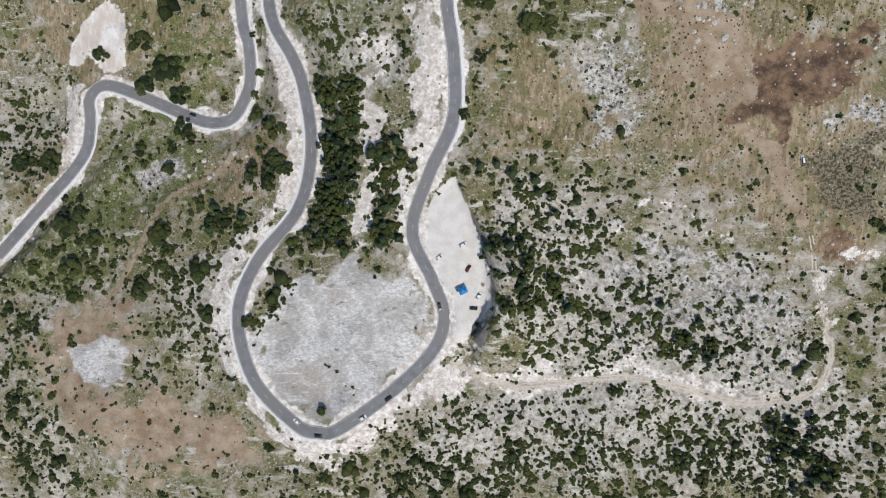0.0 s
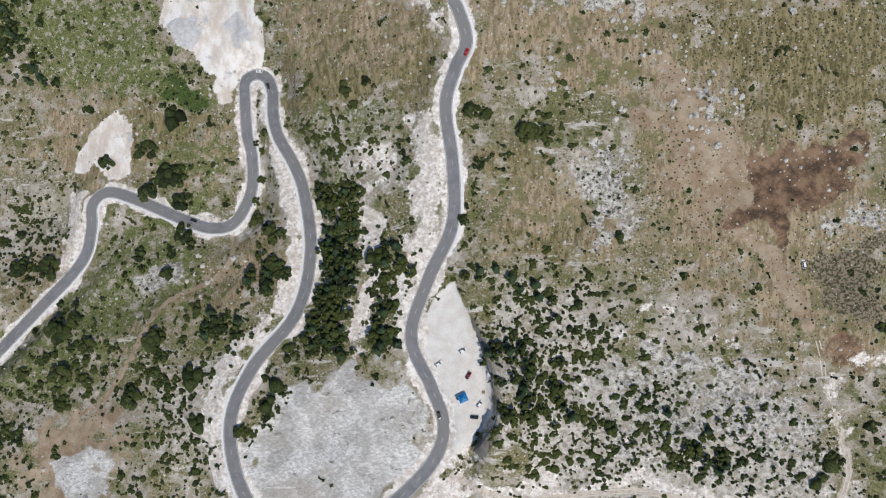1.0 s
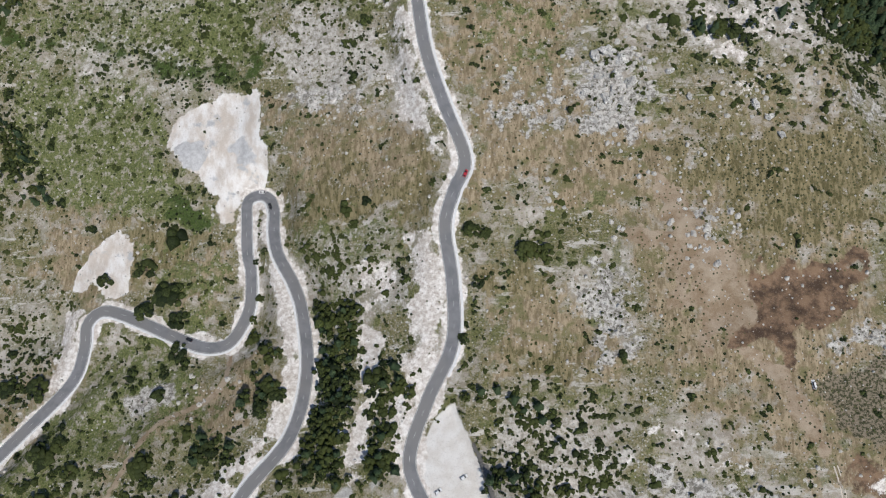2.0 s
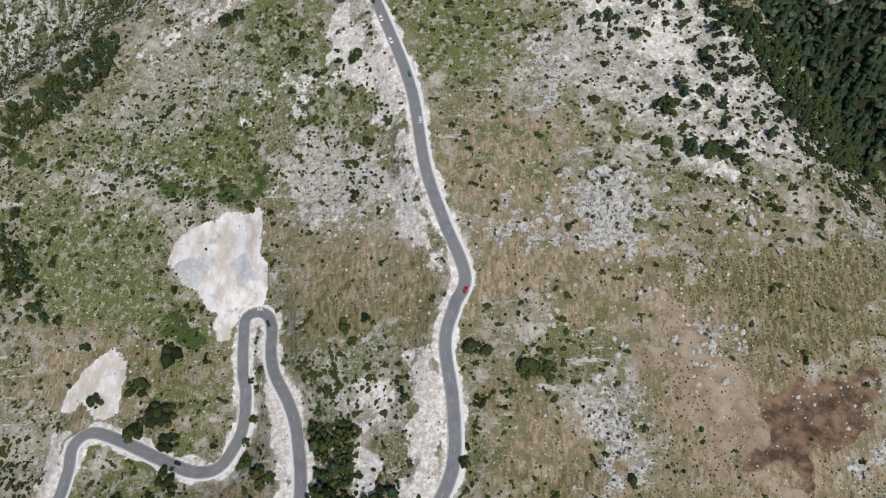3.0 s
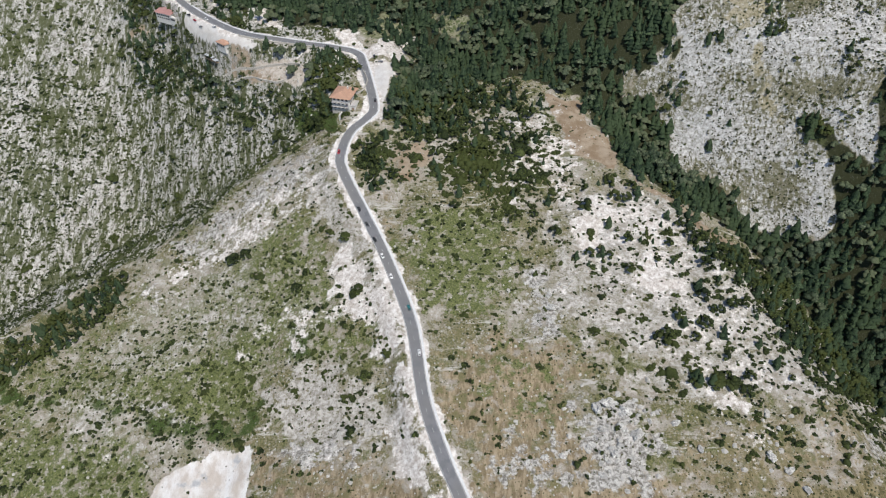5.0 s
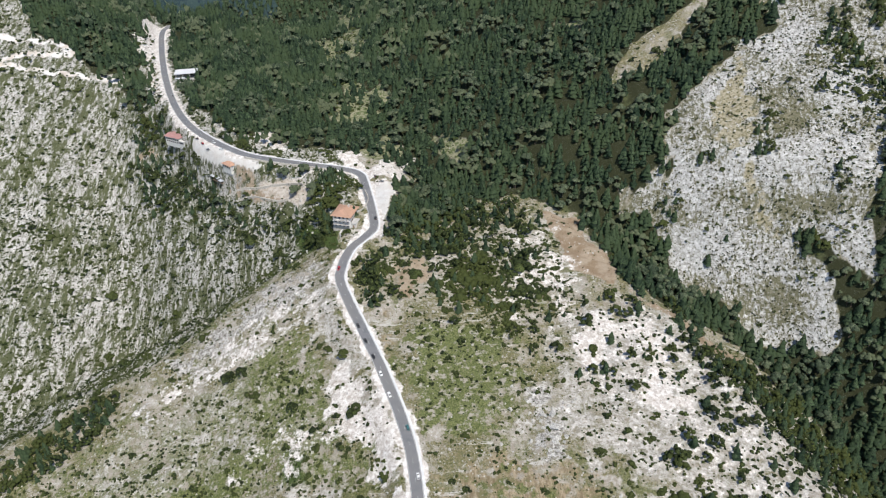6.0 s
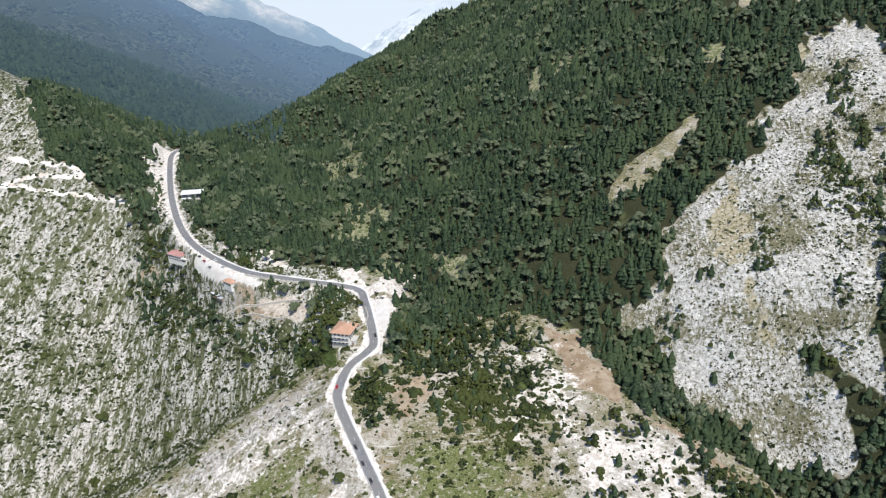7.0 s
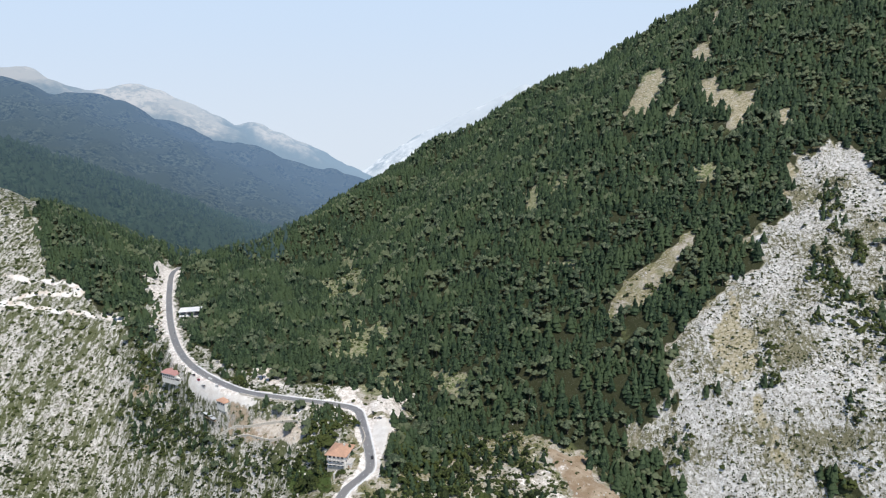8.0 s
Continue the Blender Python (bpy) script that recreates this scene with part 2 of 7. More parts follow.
zone("glade", 0.8, 4, [(-112, 708), (-63, 762), (-54, 712), (-91, 678)])
zone("glade", 0.8, 4, [(-1, 628), (25, 616), (25, 596), (-1, 610)])
zone("bare", 0.8, 4, [(-171, 623), (-152, 648), (-138, 632), (-160, 610)])
zone("bare", 0.8, 4, [(-64, 578), (-24, 624), (-26, 604), (-53, 557)])
zone("bare", 0.8, 4, [(-421, 993), (-382, 995), (-364, 969), (-354, 880), (-327, 783), (-367, 867)])
zone("wood", 0.9, 4, [(-323, 334), (-343, 449), (-234, 397), (-237, 384), (-267, 341), (-313, 308)])
zone("wood", 0.7, 5, [(-312, 682), (-240, 630), (-179, 579), (-147, 549), (-106, 504), (-135, 512), (-232, 597), (-293, 629)])
zone("wood", 0.8, 4, [(-85, 550), (-90, 519), (-107, 528), (-104, 553)])
zone("wood", 0.9, 4, [(-306, 263), (-292, 250), (-269, 217), (-273, 203), (-289, 203)])
zone("wood", 0.9, 3, [(-286, 192), (-265, 202), (-251, 193), (-263, 183)])
zone("wood", 0.8, 5, [(148, 421), (180, 403), (217, 369), (269, 333), (309, 295), (265, 258), (211, 282), (183, 317), (159, 374)])
zone("wood", 0.85, 5, [(-46, 500), (3, 539), (78, 510), (68, 488), (-10, 485), (-40, 472)])
zone("wood", 0.8, 5, [(-65, 460), (-39, 448), (-34, 415), (-54, 410)])
zone("wood", 0.9, 5, [(-337, 751), (-272, 677), (-283, 669), (-318, 690)])
zone("wood", 0.8, 5, [(-45, 514), (-11, 570), (17, 527), (-26, 483)])
zone("wood", 0.8, 4, [(-218, 668), (-183, 640), (-173, 602), (-201, 612)])
zone("wood", 1, 3, [(-79, 117), (-46, 109), (-46, 90), (-52, 14), (-75, 14), (-71, 60), (-76, 93)])
zone("wood", 0.85, 4, [(-41, 74), (-14, 72), (-26, 17), (-42, 17)])
zone("wood", 0.6, 5, [(20, 26), (35, 26), (64, 5), (67, -23), (42, -17), (29, 2)])
zone("wood", 0.6, 6, [(178, -79), (225, -97), (225, -113), (197, -109)])
zone("wood", 0.5, 6, [(117, -23), (141, -29), (139, -47), (120, -41)])
zone("wood", 0.6, 5, [(-138, 37), (-113, 37), (-106, 24), (-127, 20)])
zone("wood", 0.7, 4, [(-109, 74), (-95, 87), (-90, 63), (-100, 47), (-111, 54)])
zone("wood", 0.7, 4, [(11, 60), (26, 56), (23, 38), (14, 41)])
zone("bare", 0.9, 3, [(-242, 648), (-193, 601), (-201, 600), (-229, 622)])
zone("bare", 0.8, 4, [(-381, 940), (-249, 662), (-262, 664), (-327, 783)])
zone("bare", 0.8, 3, [(-191, 593), (-126, 567), (-70, 588), (-69, 575), (-124, 559), (-179, 585)])
zone("bare", 0.7, 4, [(-96, 599), (-71, 600), (-70, 584), (-95, 585)])
zone("dry", 0.8, 12, [(-223, 260), (-111, 252), (-79, 245), (-92, 210), (-108, 214), (-127, 252), (-180, 245), (-218, 232)])
zone("dry", 0.7, 14, [(68, 193), (253, 191), (234, 124), (95, 124)])
zone("green", 0.55, 14, [(-315, 309), (-168, 322), (-106, 330), (-30, 324), (-33, 275), (-80, 266), (-115, 255), (-223, 260), (-308, 268)])
zone("green", 0.6, 10, [(-87, 158), (-8, 145), (-14, 114), (-74, 123)])
zone("green", 0.7, 10, [(-193, 153), (-125, 150), (-132, 107), (-183, 129)])
zone("green", 0.55, 12, [(-282, 136), (-237, 118), (-231, 81), (-279, 64)])
zone("rock", 0.7, 5, [(50, 217), (73, 220), (69, 200), (50, 203)])
zone("rock", 0.6, 8, [(11, 224), (70, 233), (70, 213), (15, 206)])
zone("rock", 0.6, 8, [(228, 235), (292, 257), (261, 209), (222, 200)])
zone("rock", 0.7, 6, [(132, 147), (155, 151), (149, 135), (137, 135)])
zone("rock", 0.7, 6, [(128, 144), (159, 145), (162, 133), (134, 136)])
zone("bare", 0.6, 8, [(21, -49), (36, -35), (87, -51), (123, -47), (162, -66), (130, -54), (68, -52)])
zone("bare", 0.55, 10, [(102, 45), (127, 45), (145, 21), (121, 24)])
zone("dry", 0.8, 10, [(13, 297), (75, 296), (89, 265), (67, 217), (14, 224)])
zone("dry", 0.6, 8, [(-191, 588), (-100, 523), (-79, 475), (-127, 516)])
zone("bare", 0.5, 14, [(80, 347), (144, 322), (180, 276), (198, 222), (147, 221), (122, 259), (73, 295), (54, 332)])
zone("scrub", 0.5, 14, [(58, 348), (145, 329), (314, 293), (292, 257), (135, 233), (73, 295)])
zone("bare", 0.6, 12, [(65, 514), (93, 480), (112, 426), (85, 397), (46, 408)])
zone("scrub", 0.5, 14, [(-116, 370), (-38, 349), (-29, 301), (-36, 249), (-81, 274), (-118, 315)])
zone("green", 0.75, 16, [(-289, 318), (-171, 352), (-116, 349), (-107, 261), (-166, 259), (-267, 277)])
zone("scrub", 0.42, 14, [(-316, 314), (-190, 334), (-115, 337), (-115, 252), (-202, 255), (-301, 232)])
zone("slab", 0.9, 6, [(-59, 9), (-26, 4), (-7, -21), (-6, -36), (-26, -59), (-45, -70), (-64, -85), (-87, -78), (-107, -60), (-112, -35), (-98, -15), (-78, 1)])
zone("green", 0.6, 12, [(-314, 311), (-231, 372), (-115, 386), (-90, 392), (-53, 322), (-108, 262), (-177, 258), (-302, 277)])
zone("rock", 0.6, 10, [(-226, 387), (-158, 439), (-95, 457), (-84, 432), (-148, 406), (-213, 370)])
zone("bare", 0.5, 8, [(-225, 381), (-156, 427), (-95, 451), (-78, 415), (-124, 389), (-200, 369)])
zone("scrub", 0.6, 8, [(-283, 108), (-242, 100), (-234, 60), (-267, 53), (-279, 64)])
zone("scrub", 0.55, 10, [(-240, 35), (-199, 31), (-182, 0), (-225, -7)])
zone("bare", 0.95, 3, [(-194, 594), (-125, 565), (-123, 537), (-148, 554), (-190, 585)])
zone("scrub", 0.9, 5, [(325, 608), (329, 576), (334, 510), (325, 495), (306, 538), (305, 574)])
zone("scrub", 0.9, 5, [(239, 532), (261, 534), (257, 512), (236, 501), (233, 516)])
zone("scrub", 0.9, 6, [(268, 452), (302, 450), (293, 429), (267, 441)])
zone("scrub", 0.7, 5, [(352, 668), (380, 661), (379, 620), (348, 637)])
zone("scrub", 0.8, 10, [(146, 365), (214, 396), (312, 316), (314, 289), (202, 246), (154, 250), (144, 311)])
zone("scrub", 0.6, 10, [(96, 366), (150, 365), (147, 311), (117, 319)])
zone("white", 1, 8, [(175, 508), (304, 457), (309, 366), (281, 395), (254, 413), (203, 454)])
zone("rock", 0.9, 6, [(58, 333), (71, 333), (70, 292), (58, 292)])
zone("green", 0.7, 8, [(5, 369), (63, 366), (41, 333), (5, 306)])
zone("glade", 0.9, 4, [(-170, 940), (-107, 936), (-92, 857), (-133, 839)])
zone("glade", 0.8, 4, [(99, 835), (117, 828), (119, 787), (101, 796)])
zone("glade", 0.8, 4, [(114, 705), (155, 689), (147, 672), (117, 682)])
zone("glade", 0.7, 4, [(-12, 646), (26, 618), (25, 596), (-6, 607)])
zone("glade", 0.8, 4, [(262, 754), (287, 748), (278, 716), (260, 728)])
zone("firs", 1, 6, [(115, 545), (166, 526), (156, 509), (172, 487), (180, 452), (212, 421), (251, 400), (254, 416), (277, 399), (283, 407), (266, 438), (256, 456), (269, 455), (291, 433), (307, 411), (311, 334), (282, 362), (254, 383), (191, 409), (174, 431), (134, 459), (115, 515)])
zone("wood", 0.3, 8, [(3, 523), (70, 518), (92, 473), (87, 418), (64, 380), (26, 394), (2, 398)])
zone("scrub", 0.6, 8, [(119, 416), (155, 397), (206, 343), (308, 295), (261, 234), (159, 214), (135, 249), (132, 328), (78, 321), (74, 362)])
zone("scrub", 0.6, 8, [(3, 546), (78, 510), (92, 468), (83, 376), (44, 371), (2, 392)])
zone("wood", 0.7, 5, [(187, 317), (241, 357), (226, 323), (182, 297)])
zone("wood", 0.8, 5, [(141, 263), (174, 262), (171, 252), (139, 253)])
zone("green", 0.9, 5, [(210, 451), (240, 440), (248, 410), (217, 427)])
zone("bare", 0.6, 8, [(78, 404), (127, 415), (159, 374), (197, 320), (211, 263), (191, 241), (151, 249), (125, 286), (113, 319), (79, 339)])
zone("rock", 0.8, 6, [(80, 250), (103, 249), (103, 210), (81, 204), (75, 227)])
zone("bare", 0.2, 14, [(134, 15), (188, 3), (197, -47), (146, -51), (123, -35)])
zone("bare", 0.2, 14, [(-266, -82), (-191, -92), (-92, -101), (-26, -102), (-46, -130), (-271, -139)])
zone("soil", 0.6, 10, [(168, 118), (194, 127), (234, 125), (236, 81), (210, 72), (185, 75), (166, 86)])
zone("tuft", 1, 10, [(191, 78), (236, 75), (239, 18), (202, 33)])
zone("green", 0.8, 10, [(191, 75), (236, 72), (239, 21), (202, 36)])
zone("scrub", 0.55, 10, [(194, 72), (236, 69), (239, 24), (205, 36)])
zone("dirt", 0.7, 14, [(111, 144), (161, 145), (172, 110), (185, 75), (154, 80), (118, 122)])
zone("green", 0.7, 12, [(-302, 277), (-205, 283), (-163, 249), (-176, 194), (-233, 192), (-270, 194)])
zone("glade", 0.6, 4, [(-73, 612), (-45, 658), (-32, 625), (-59, 574)])
zone("glade", 0.6, 4, [(112, 864), (158, 856), (157, 809), (113, 819)])
zone("firs", 1, 5, [(-485, 860), (-462, 818), (-427, 821), (-411, 799), (-376, 806), (-344, 752), (-312, 732), (-357, 838), (-384, 895), (-391, 950), (-424, 1056)])
zone("bare", 0.9, 4, [(-180, 652), (-161, 661), (-142, 637), (-141, 607), (-169, 617)])
zone("bare", 0.95, 4, [(-65, 559), (-39, 552), (-45, 514), (-48, 481), (-55, 483), (-57, 523)])
zone("bare", 0.9, 4, [(-92, 593), (-77, 603), (-69, 575), (-88, 571)])
zone("bare", 0.9, 4, [(-50, 557), (-27, 625), (-24, 617), (-43, 558)])
zone("bare", 0.9, 4, [(-222, 668), (-203, 683), (-192, 651), (-213, 649)])
zone("glade", 0.9, 4, [(-119, 691), (-71, 708), (-62, 674), (-99, 653)])
zone("wood", 0.8, 5, [(-319, 685), (-251, 642), (-238, 600), (-291, 624)])
zone("wood", 0.45, 5, [(-246, 620), (-190, 585), (-184, 556), (-234, 586)])
zone("dirt", 0.7, 4, [(-196, 590), (-140, 563), (-133, 546), (-176, 567)])
zone("green", 0.9, 5, [(-135, 548), (-101, 533), (-77, 488), (-78, 468), (-125, 507)])
zone("wood", 0.8, 4, [(-106, 558), (-72, 562), (-81, 518), (-104, 534)])
zone("wood", 0.55, 5, [(-48, 527), (-30, 560), (9, 574), (7, 468), (-38, 471)])
zone("wood", 0.6, 5, [(-100, 528), (-80, 513), (-79, 500), (-96, 513)])
zone("bare", 0.9, 3, [(-381, 896), (-386, 995), (-366, 931), (-344, 835), (-300, 728), (-318, 752), (-350, 834)])
zone("firs", 1, 5, [(-1836, 3887), (-430, 1010), (-388, 911), (-460, 846), (-489, 867), (-518, 902)])
zone("wood", 0.45, 8, [(-43, 541), (79, 525), (91, 456), (45, 391), (6, 404), (-36, 477)])
zone("dry", 0.6, 10, [(-108, 262), (-21, 239), (-7, 164), (-91, 181)])
zone("bare", 0.45, 10, [(-108, 255), (-28, 237), (-13, 166), (-91, 181)])
zone("bare", 0.4, 8, [(-271, 282), (-196, 274), (-185, 188), (-248, 192)])
zone("scrub", 1, 4, [(-104, -1), (-88, -1), (-83, -18), (-99, -29), (-106, -46), (-113, -31)])
zone("bare", 0.35, 16, [(35, 47), (97, 33), (129, -23), (115, -63), (37, -55)])
zone("dirt", 0.5, 8, [(-45, 4), (-26, 1), (-10, -24), (-29, -37), (-42, -18)])
zone("scrub", 0.85, 12, [(29, 56), (65, 63), (97, 27), (92, -23), (35, -29)])
zone("scrub", 0.5, 16, [(37, -65), (131, -73), (243, -77), (246, -123), (6, -129)])
zone("bare", 0.5, 12, [(-1, -49), (24, -48), (56, -65), (38, -75), (6, -68)])
zone("dry", 0.6, 14, [(-308, 268), (-181, 256), (-171, 195), (-191, 116), (-263, 119)])
zone("green", 0.5, 14, [(6, 393), (78, 346), (86, 222), (24, 222)])
zone("dry", 0.5, 14, [(36, 374), (84, 329), (89, 221), (24, 222)])
zone("green", 0.75, 12, [(-211, 360), (-126, 418), (-89, 396), (-50, 320), (-61, 281), (-235, 315)])
zone("dry", 0.6, 14, [(-57, 404), (-17, 403), (-8, 267), (-27, 270)])
zone("dry", 0.55, 16, [(101, 221), (314, 295), (231, 150), (109, 151)])
zone("dry", 0.6, 14, [(79, 128), (140, 86), (203, 12), (189, -22), (142, 18), (80, 72)])
zone("dry", 0.6, 14, [(-283, 108), (-220, 98), (-198, 20), (-223, -27), (-267, -41)])
zone("green", 0.6, 14, [(-190, 88), (-123, 68), (-127, 20), (-174, 0), (-199, 27)])
zone("green", 0.6, 10, [(-293, 535), (-111, 575), (-86, 536), (-82, 491), (-197, 413), (-243, 393)])
zone("dry", 0.5, 10, [(-293, 535), (-111, 575), (-86, 536), (-82, 491), (-197, 413), (-243, 393)])
# -- second plan: these lie over or thin out those above
zone("no_white", 1, 6, [(271, 815), (412, 727), (430, 691), (293, 430), (103, 459), (124, 571)])
zone("no_white", 1, 6, [(141, 524), (304, 464), (310, 332), (155, 397)])
zone("no_firs", 1, 4, [(141, 524), (304, 464), (310, 332), (155, 397)])
zone("no_glade", 1, 6, [(130, 723), (257, 679), (237, 602), (146, 586)])
zone("no_glade", 1, 6, [(390, 972), (385, 767), (310, 752), (210, 879)])
zone("white", 1, 6, [(384, 720), (358, 705), (330, 664), (312, 639), (278, 629), (279, 605), (257, 593), (239, 589), (214, 576), (199, 572), (186, 544), (176, 522), (162, 517), (152, 511), (162, 500), (174, 482), (187, 469), (293, 430), (383, 604), (408, 650), (403, 687)])
zone("white", 1, 3, [(159, 518), (150, 508), (176, 479), (173, 451), (185, 443), (210, 436), (224, 412), (247, 398), (255, 402), (268, 392), (282, 397), (278, 422), (263, 451), (253, 470), (257, 482)])
zone("white", 1, 3, [(260, 481), (304, 464), (306, 409), (291, 425), (278, 449)])
zone("firs", 1, 3, [(256, 464), (279, 424), (285, 394), (268, 389), (255, 399), (247, 394), (223, 408), (206, 434), (181, 445), (174, 477), (152, 504), (123, 512), (129, 436), (164, 414), (209, 405), (233, 390), (261, 374), (282, 353), (311, 318), (307, 395), (289, 421), (273, 450)])
zone("no_bare", 0.8, 6, [(123, 512), (129, 436), (164, 414), (209, 405), (261, 374), (311, 318), (304, 464), (139, 525)])
zone("heath", 1, 4, [(246, 574), (220, 552), (216, 527), (224, 502), (237, 480), (257, 452), (259, 446), (254, 462), (242, 485), (232, 503), (232, 535)])
zone("tan", 0.9, 5, [(249, 584), (219, 557), (214, 528), (225, 505), (242, 517), (245, 547)])
zone("tan", 0.9, 4, [(225, 505), (233, 494), (246, 472), (260, 448), (256, 447), (238, 472)])
zone("tan", 0.8, 5, [(318, 685), (345, 700), (355, 691), (326, 662)])
zone("green", 0.8, 5, [(214, 450), (232, 448), (252, 429), (254, 417), (237, 419), (218, 431)])
zone("wood", 0.8, 2.5, [(246, 534), (258, 526), (254, 513), (243, 519)])
zone("wood", 0.8, 2.5, [(238, 512), (253, 504), (250, 495), (238, 501)])
zone("wood", 0.8, 2.5, [(199, 515), (212, 509), (211, 505), (200, 510)])
zone("wood", 0.8, 2.5, [(316, 599), (334, 605), (332, 564), (334, 534), (336, 516), (331, 506), (325, 533), (312, 552), (311, 577)])
zone("wood", 0.8, 2.5, [(354, 671), (367, 655), (357, 614), (358, 584), (346, 573), (345, 600), (341, 630)])
zone("wood", 0.8, 2.5, [(292, 487), (299, 477), (296, 462), (285, 462)])
zone("wood", 0.8, 2.5, [(292, 544), (301, 545), (294, 532), (289, 535)])
zone("wood", 0.8, 2.5, [(263, 461), (270, 448), (276, 437), (259, 446), (259, 456)])
zone("wood", 0.8, 2.5, [(171, 500), (186, 504), (186, 491), (169, 480)])
zone("scrub", 0.35, 8, [(292, 554), (333, 510), (302, 450), (270, 486)])
zone("heath", 1, 3, [(140, 601), (168, 640), (207, 653), (243, 669), (237, 651), (209, 630), (192, 605), (166, 609), (146, 598)])
zone("tan", 0.5, 6, [(140, 601), (168, 640), (207, 653), (243, 669), (237, 651), (209, 630), (192, 605), (166, 609), (146, 598)])
zone("heath", 1, 2.5, [(233, 906), (267, 970), (300, 995), (304, 964), (278, 917), (256, 876)])
zone("tan", 0.75, 4, [(233, 906), (267, 970), (300, 995), (304, 964), (278, 917), (256, 876)])
zone("heath", 1, 2.5, [(322, 905), (339, 887), (332, 856), (360, 821), (351, 803), (323, 771), (309, 781), (329, 806), (312, 845)])
zone("tan", 0.75, 4, [(322, 905), (339, 887), (332, 856), (360, 821), (351, 803), (323, 771), (309, 781), (329, 806), (312, 845)])
zone("heath", 1, 2.5, [(340, 981), (370, 991), (342, 936), (333, 951)])
zone("tan", 0.75, 4, [(340, 981), (370, 991), (342, 936), (333, 951)])
zone("heath", 1, 2.5, [(396, 1066), (404, 1061), (382, 1004), (374, 1018)])
zone("tan", 0.75, 4, [(396, 1066), (404, 1061), (382, 1004), (374, 1018)])
zone("heath", 1, 2.5, [(365, 782), (379, 773), (370, 751), (360, 756)])
zone("tan", 0.75, 4, [(365, 782), (379, 773), (370, 751), (360, 756)])
zone("heath", 1, 2.5, [(276, 864), (291, 872), (280, 845), (274, 846)])
zone("tan", 0.75, 4, [(276, 864), (291, 872), (280, 845), (274, 846)])
zone("no_bare", 0.25, 8, [(37, 382), (118, 411), (195, 376), (280, 336), (309, 302), (164, 234), (105, 265), (39, 266)])
zone("bare", 0.95, 5, [(83, 376), (109, 399), (122, 393), (112, 368), (96, 358), (85, 363)])
zone("bare", 0.95, 5, [(131, 390), (148, 392), (147, 365), (134, 362)])
zone("bare", 0.95, 5, [(119, 334), (136, 351), (151, 349), (146, 328), (120, 322)])
zone("bare", 0.95, 5, [(151, 263), (177, 248), (170, 234), (156, 241)])
zone("dirt", 0.8, 3, [(125, 431), (146, 411), (179, 399), (211, 387), (204, 374), (172, 378), (141, 407)])
zone("rock", 0.9, 4, [(60, 330), (73, 334), (70, 295), (59, 296)])
zone("no_wood", 0.45, 6, [(-36, 472), (95, 498), (93, 401), (26, 394), (-34, 430)])
zone("dirt", 0.8, 3, [(-27, 460), (-10, 466), (-8, 443), (-24, 416), (-34, 420)])
zone("green", 0.8, 8, [(-33, 400), (46, 402), (41, 313), (-16, 310)])
zone("no_wood", 1, 6, [(-380, 431), (-282, 485), (-202, 379), (-264, 314), (-305, 286)])
zone("wood", 1, 3, [(-312, 308), (-291, 322), (-273, 333), (-243, 357), (-229, 382), (-244, 393), (-269, 377), (-289, 358), (-305, 349), (-323, 338)])
zone("no_green", 0.1, 14, [(-272, 315), (-225, 381), (-95, 451), (-55, 365), (-65, 280), (-107, 248), (-176, 254), (-262, 281)])
zone("no_scrub", 0.6, 14, [(-310, 302), (-225, 381), (-95, 451), (-55, 365), (-65, 280), (-107, 248), (-288, 239)])
zone("lush", 0.8, 5, [(-105, 317), (-91, 317), (-81, 304), (-89, 295), (-105, 299)])
zone("lush", 0.8, 5, [(-52, 303), (-41, 314), (-34, 314), (-30, 303), (-44, 296)])
zone("lush", 0.8, 5, [(-130, 275), (-114, 278), (-107, 262), (-119, 258)])
zone("lush", 0.8, 5, [(-318, 320), (-286, 307), (-262, 297), (-264, 287), (-301, 298)])
zone("lush", 0.8, 5, [(-242, 298), (-210, 287), (-176, 272), (-178, 264), (-221, 281)])
zone("lush", 0.8, 5, [(-175, 266), (-141, 270), (-132, 261), (-165, 254)])
zone("lush", 0.8, 5, [(-233, 252), (-218, 251), (-213, 237), (-228, 240)])
zone("rock", 0.7, 6, [(-209, 414), (-167, 440), (-88, 471), (-79, 451), (-145, 419), (-191, 391)])
zone("rock", 0.6, 3, [(-228, 304), (-182, 282), (-140, 266), (-143, 260), (-188, 277), (-225, 295)])
zone("rock", 0.7, 3, [(-77, 242), (-44, 235), (-44, 227), (-76, 234)])
zone("bare", 0.8, 4, [(-81, 359), (-64, 380), (-46, 342), (-30, 309), (-53, 322), (-45, 305), (-64, 316)])
zone("no_soil", 1, 4, [(135, 142), (237, 143), (236, 59), (135, 58)])
zone("no_dirt", 0.8, 8, [(96, 185), (237, 143), (234, 5), (120, 67)])
zone("no_green", 1, 6, [(185, 88), (237, 89), (235, 11), (184, 23)])
zone("no_scrub", 1, 6, [(185, 88), (237, 89), (235, 11), (184, 23)])
zone("soil", 1.1, 4, [(162, 120), (183, 125), (227, 128), (230, 119), (215, 110), (210, 97), (191, 89), (182, 85), (186, 70), (180, 70), (170, 84), (152, 80), (156, 89), (166, 94), (160, 107)])
zone("soil", 1, 2, [(168, 93), (175, 91), (185, 73), (184, 69), (178, 73)])
zone("soil", 1, 2, [(218, 119), (227, 125), (228, 118), (219, 113)])
zone("dirt", 1.25, 5, [(117, 173), (127, 170), (134, 144), (157, 128), (166, 104), (162, 91), (152, 82), (138, 88), (126, 109), (135, 124), (120, 143)])
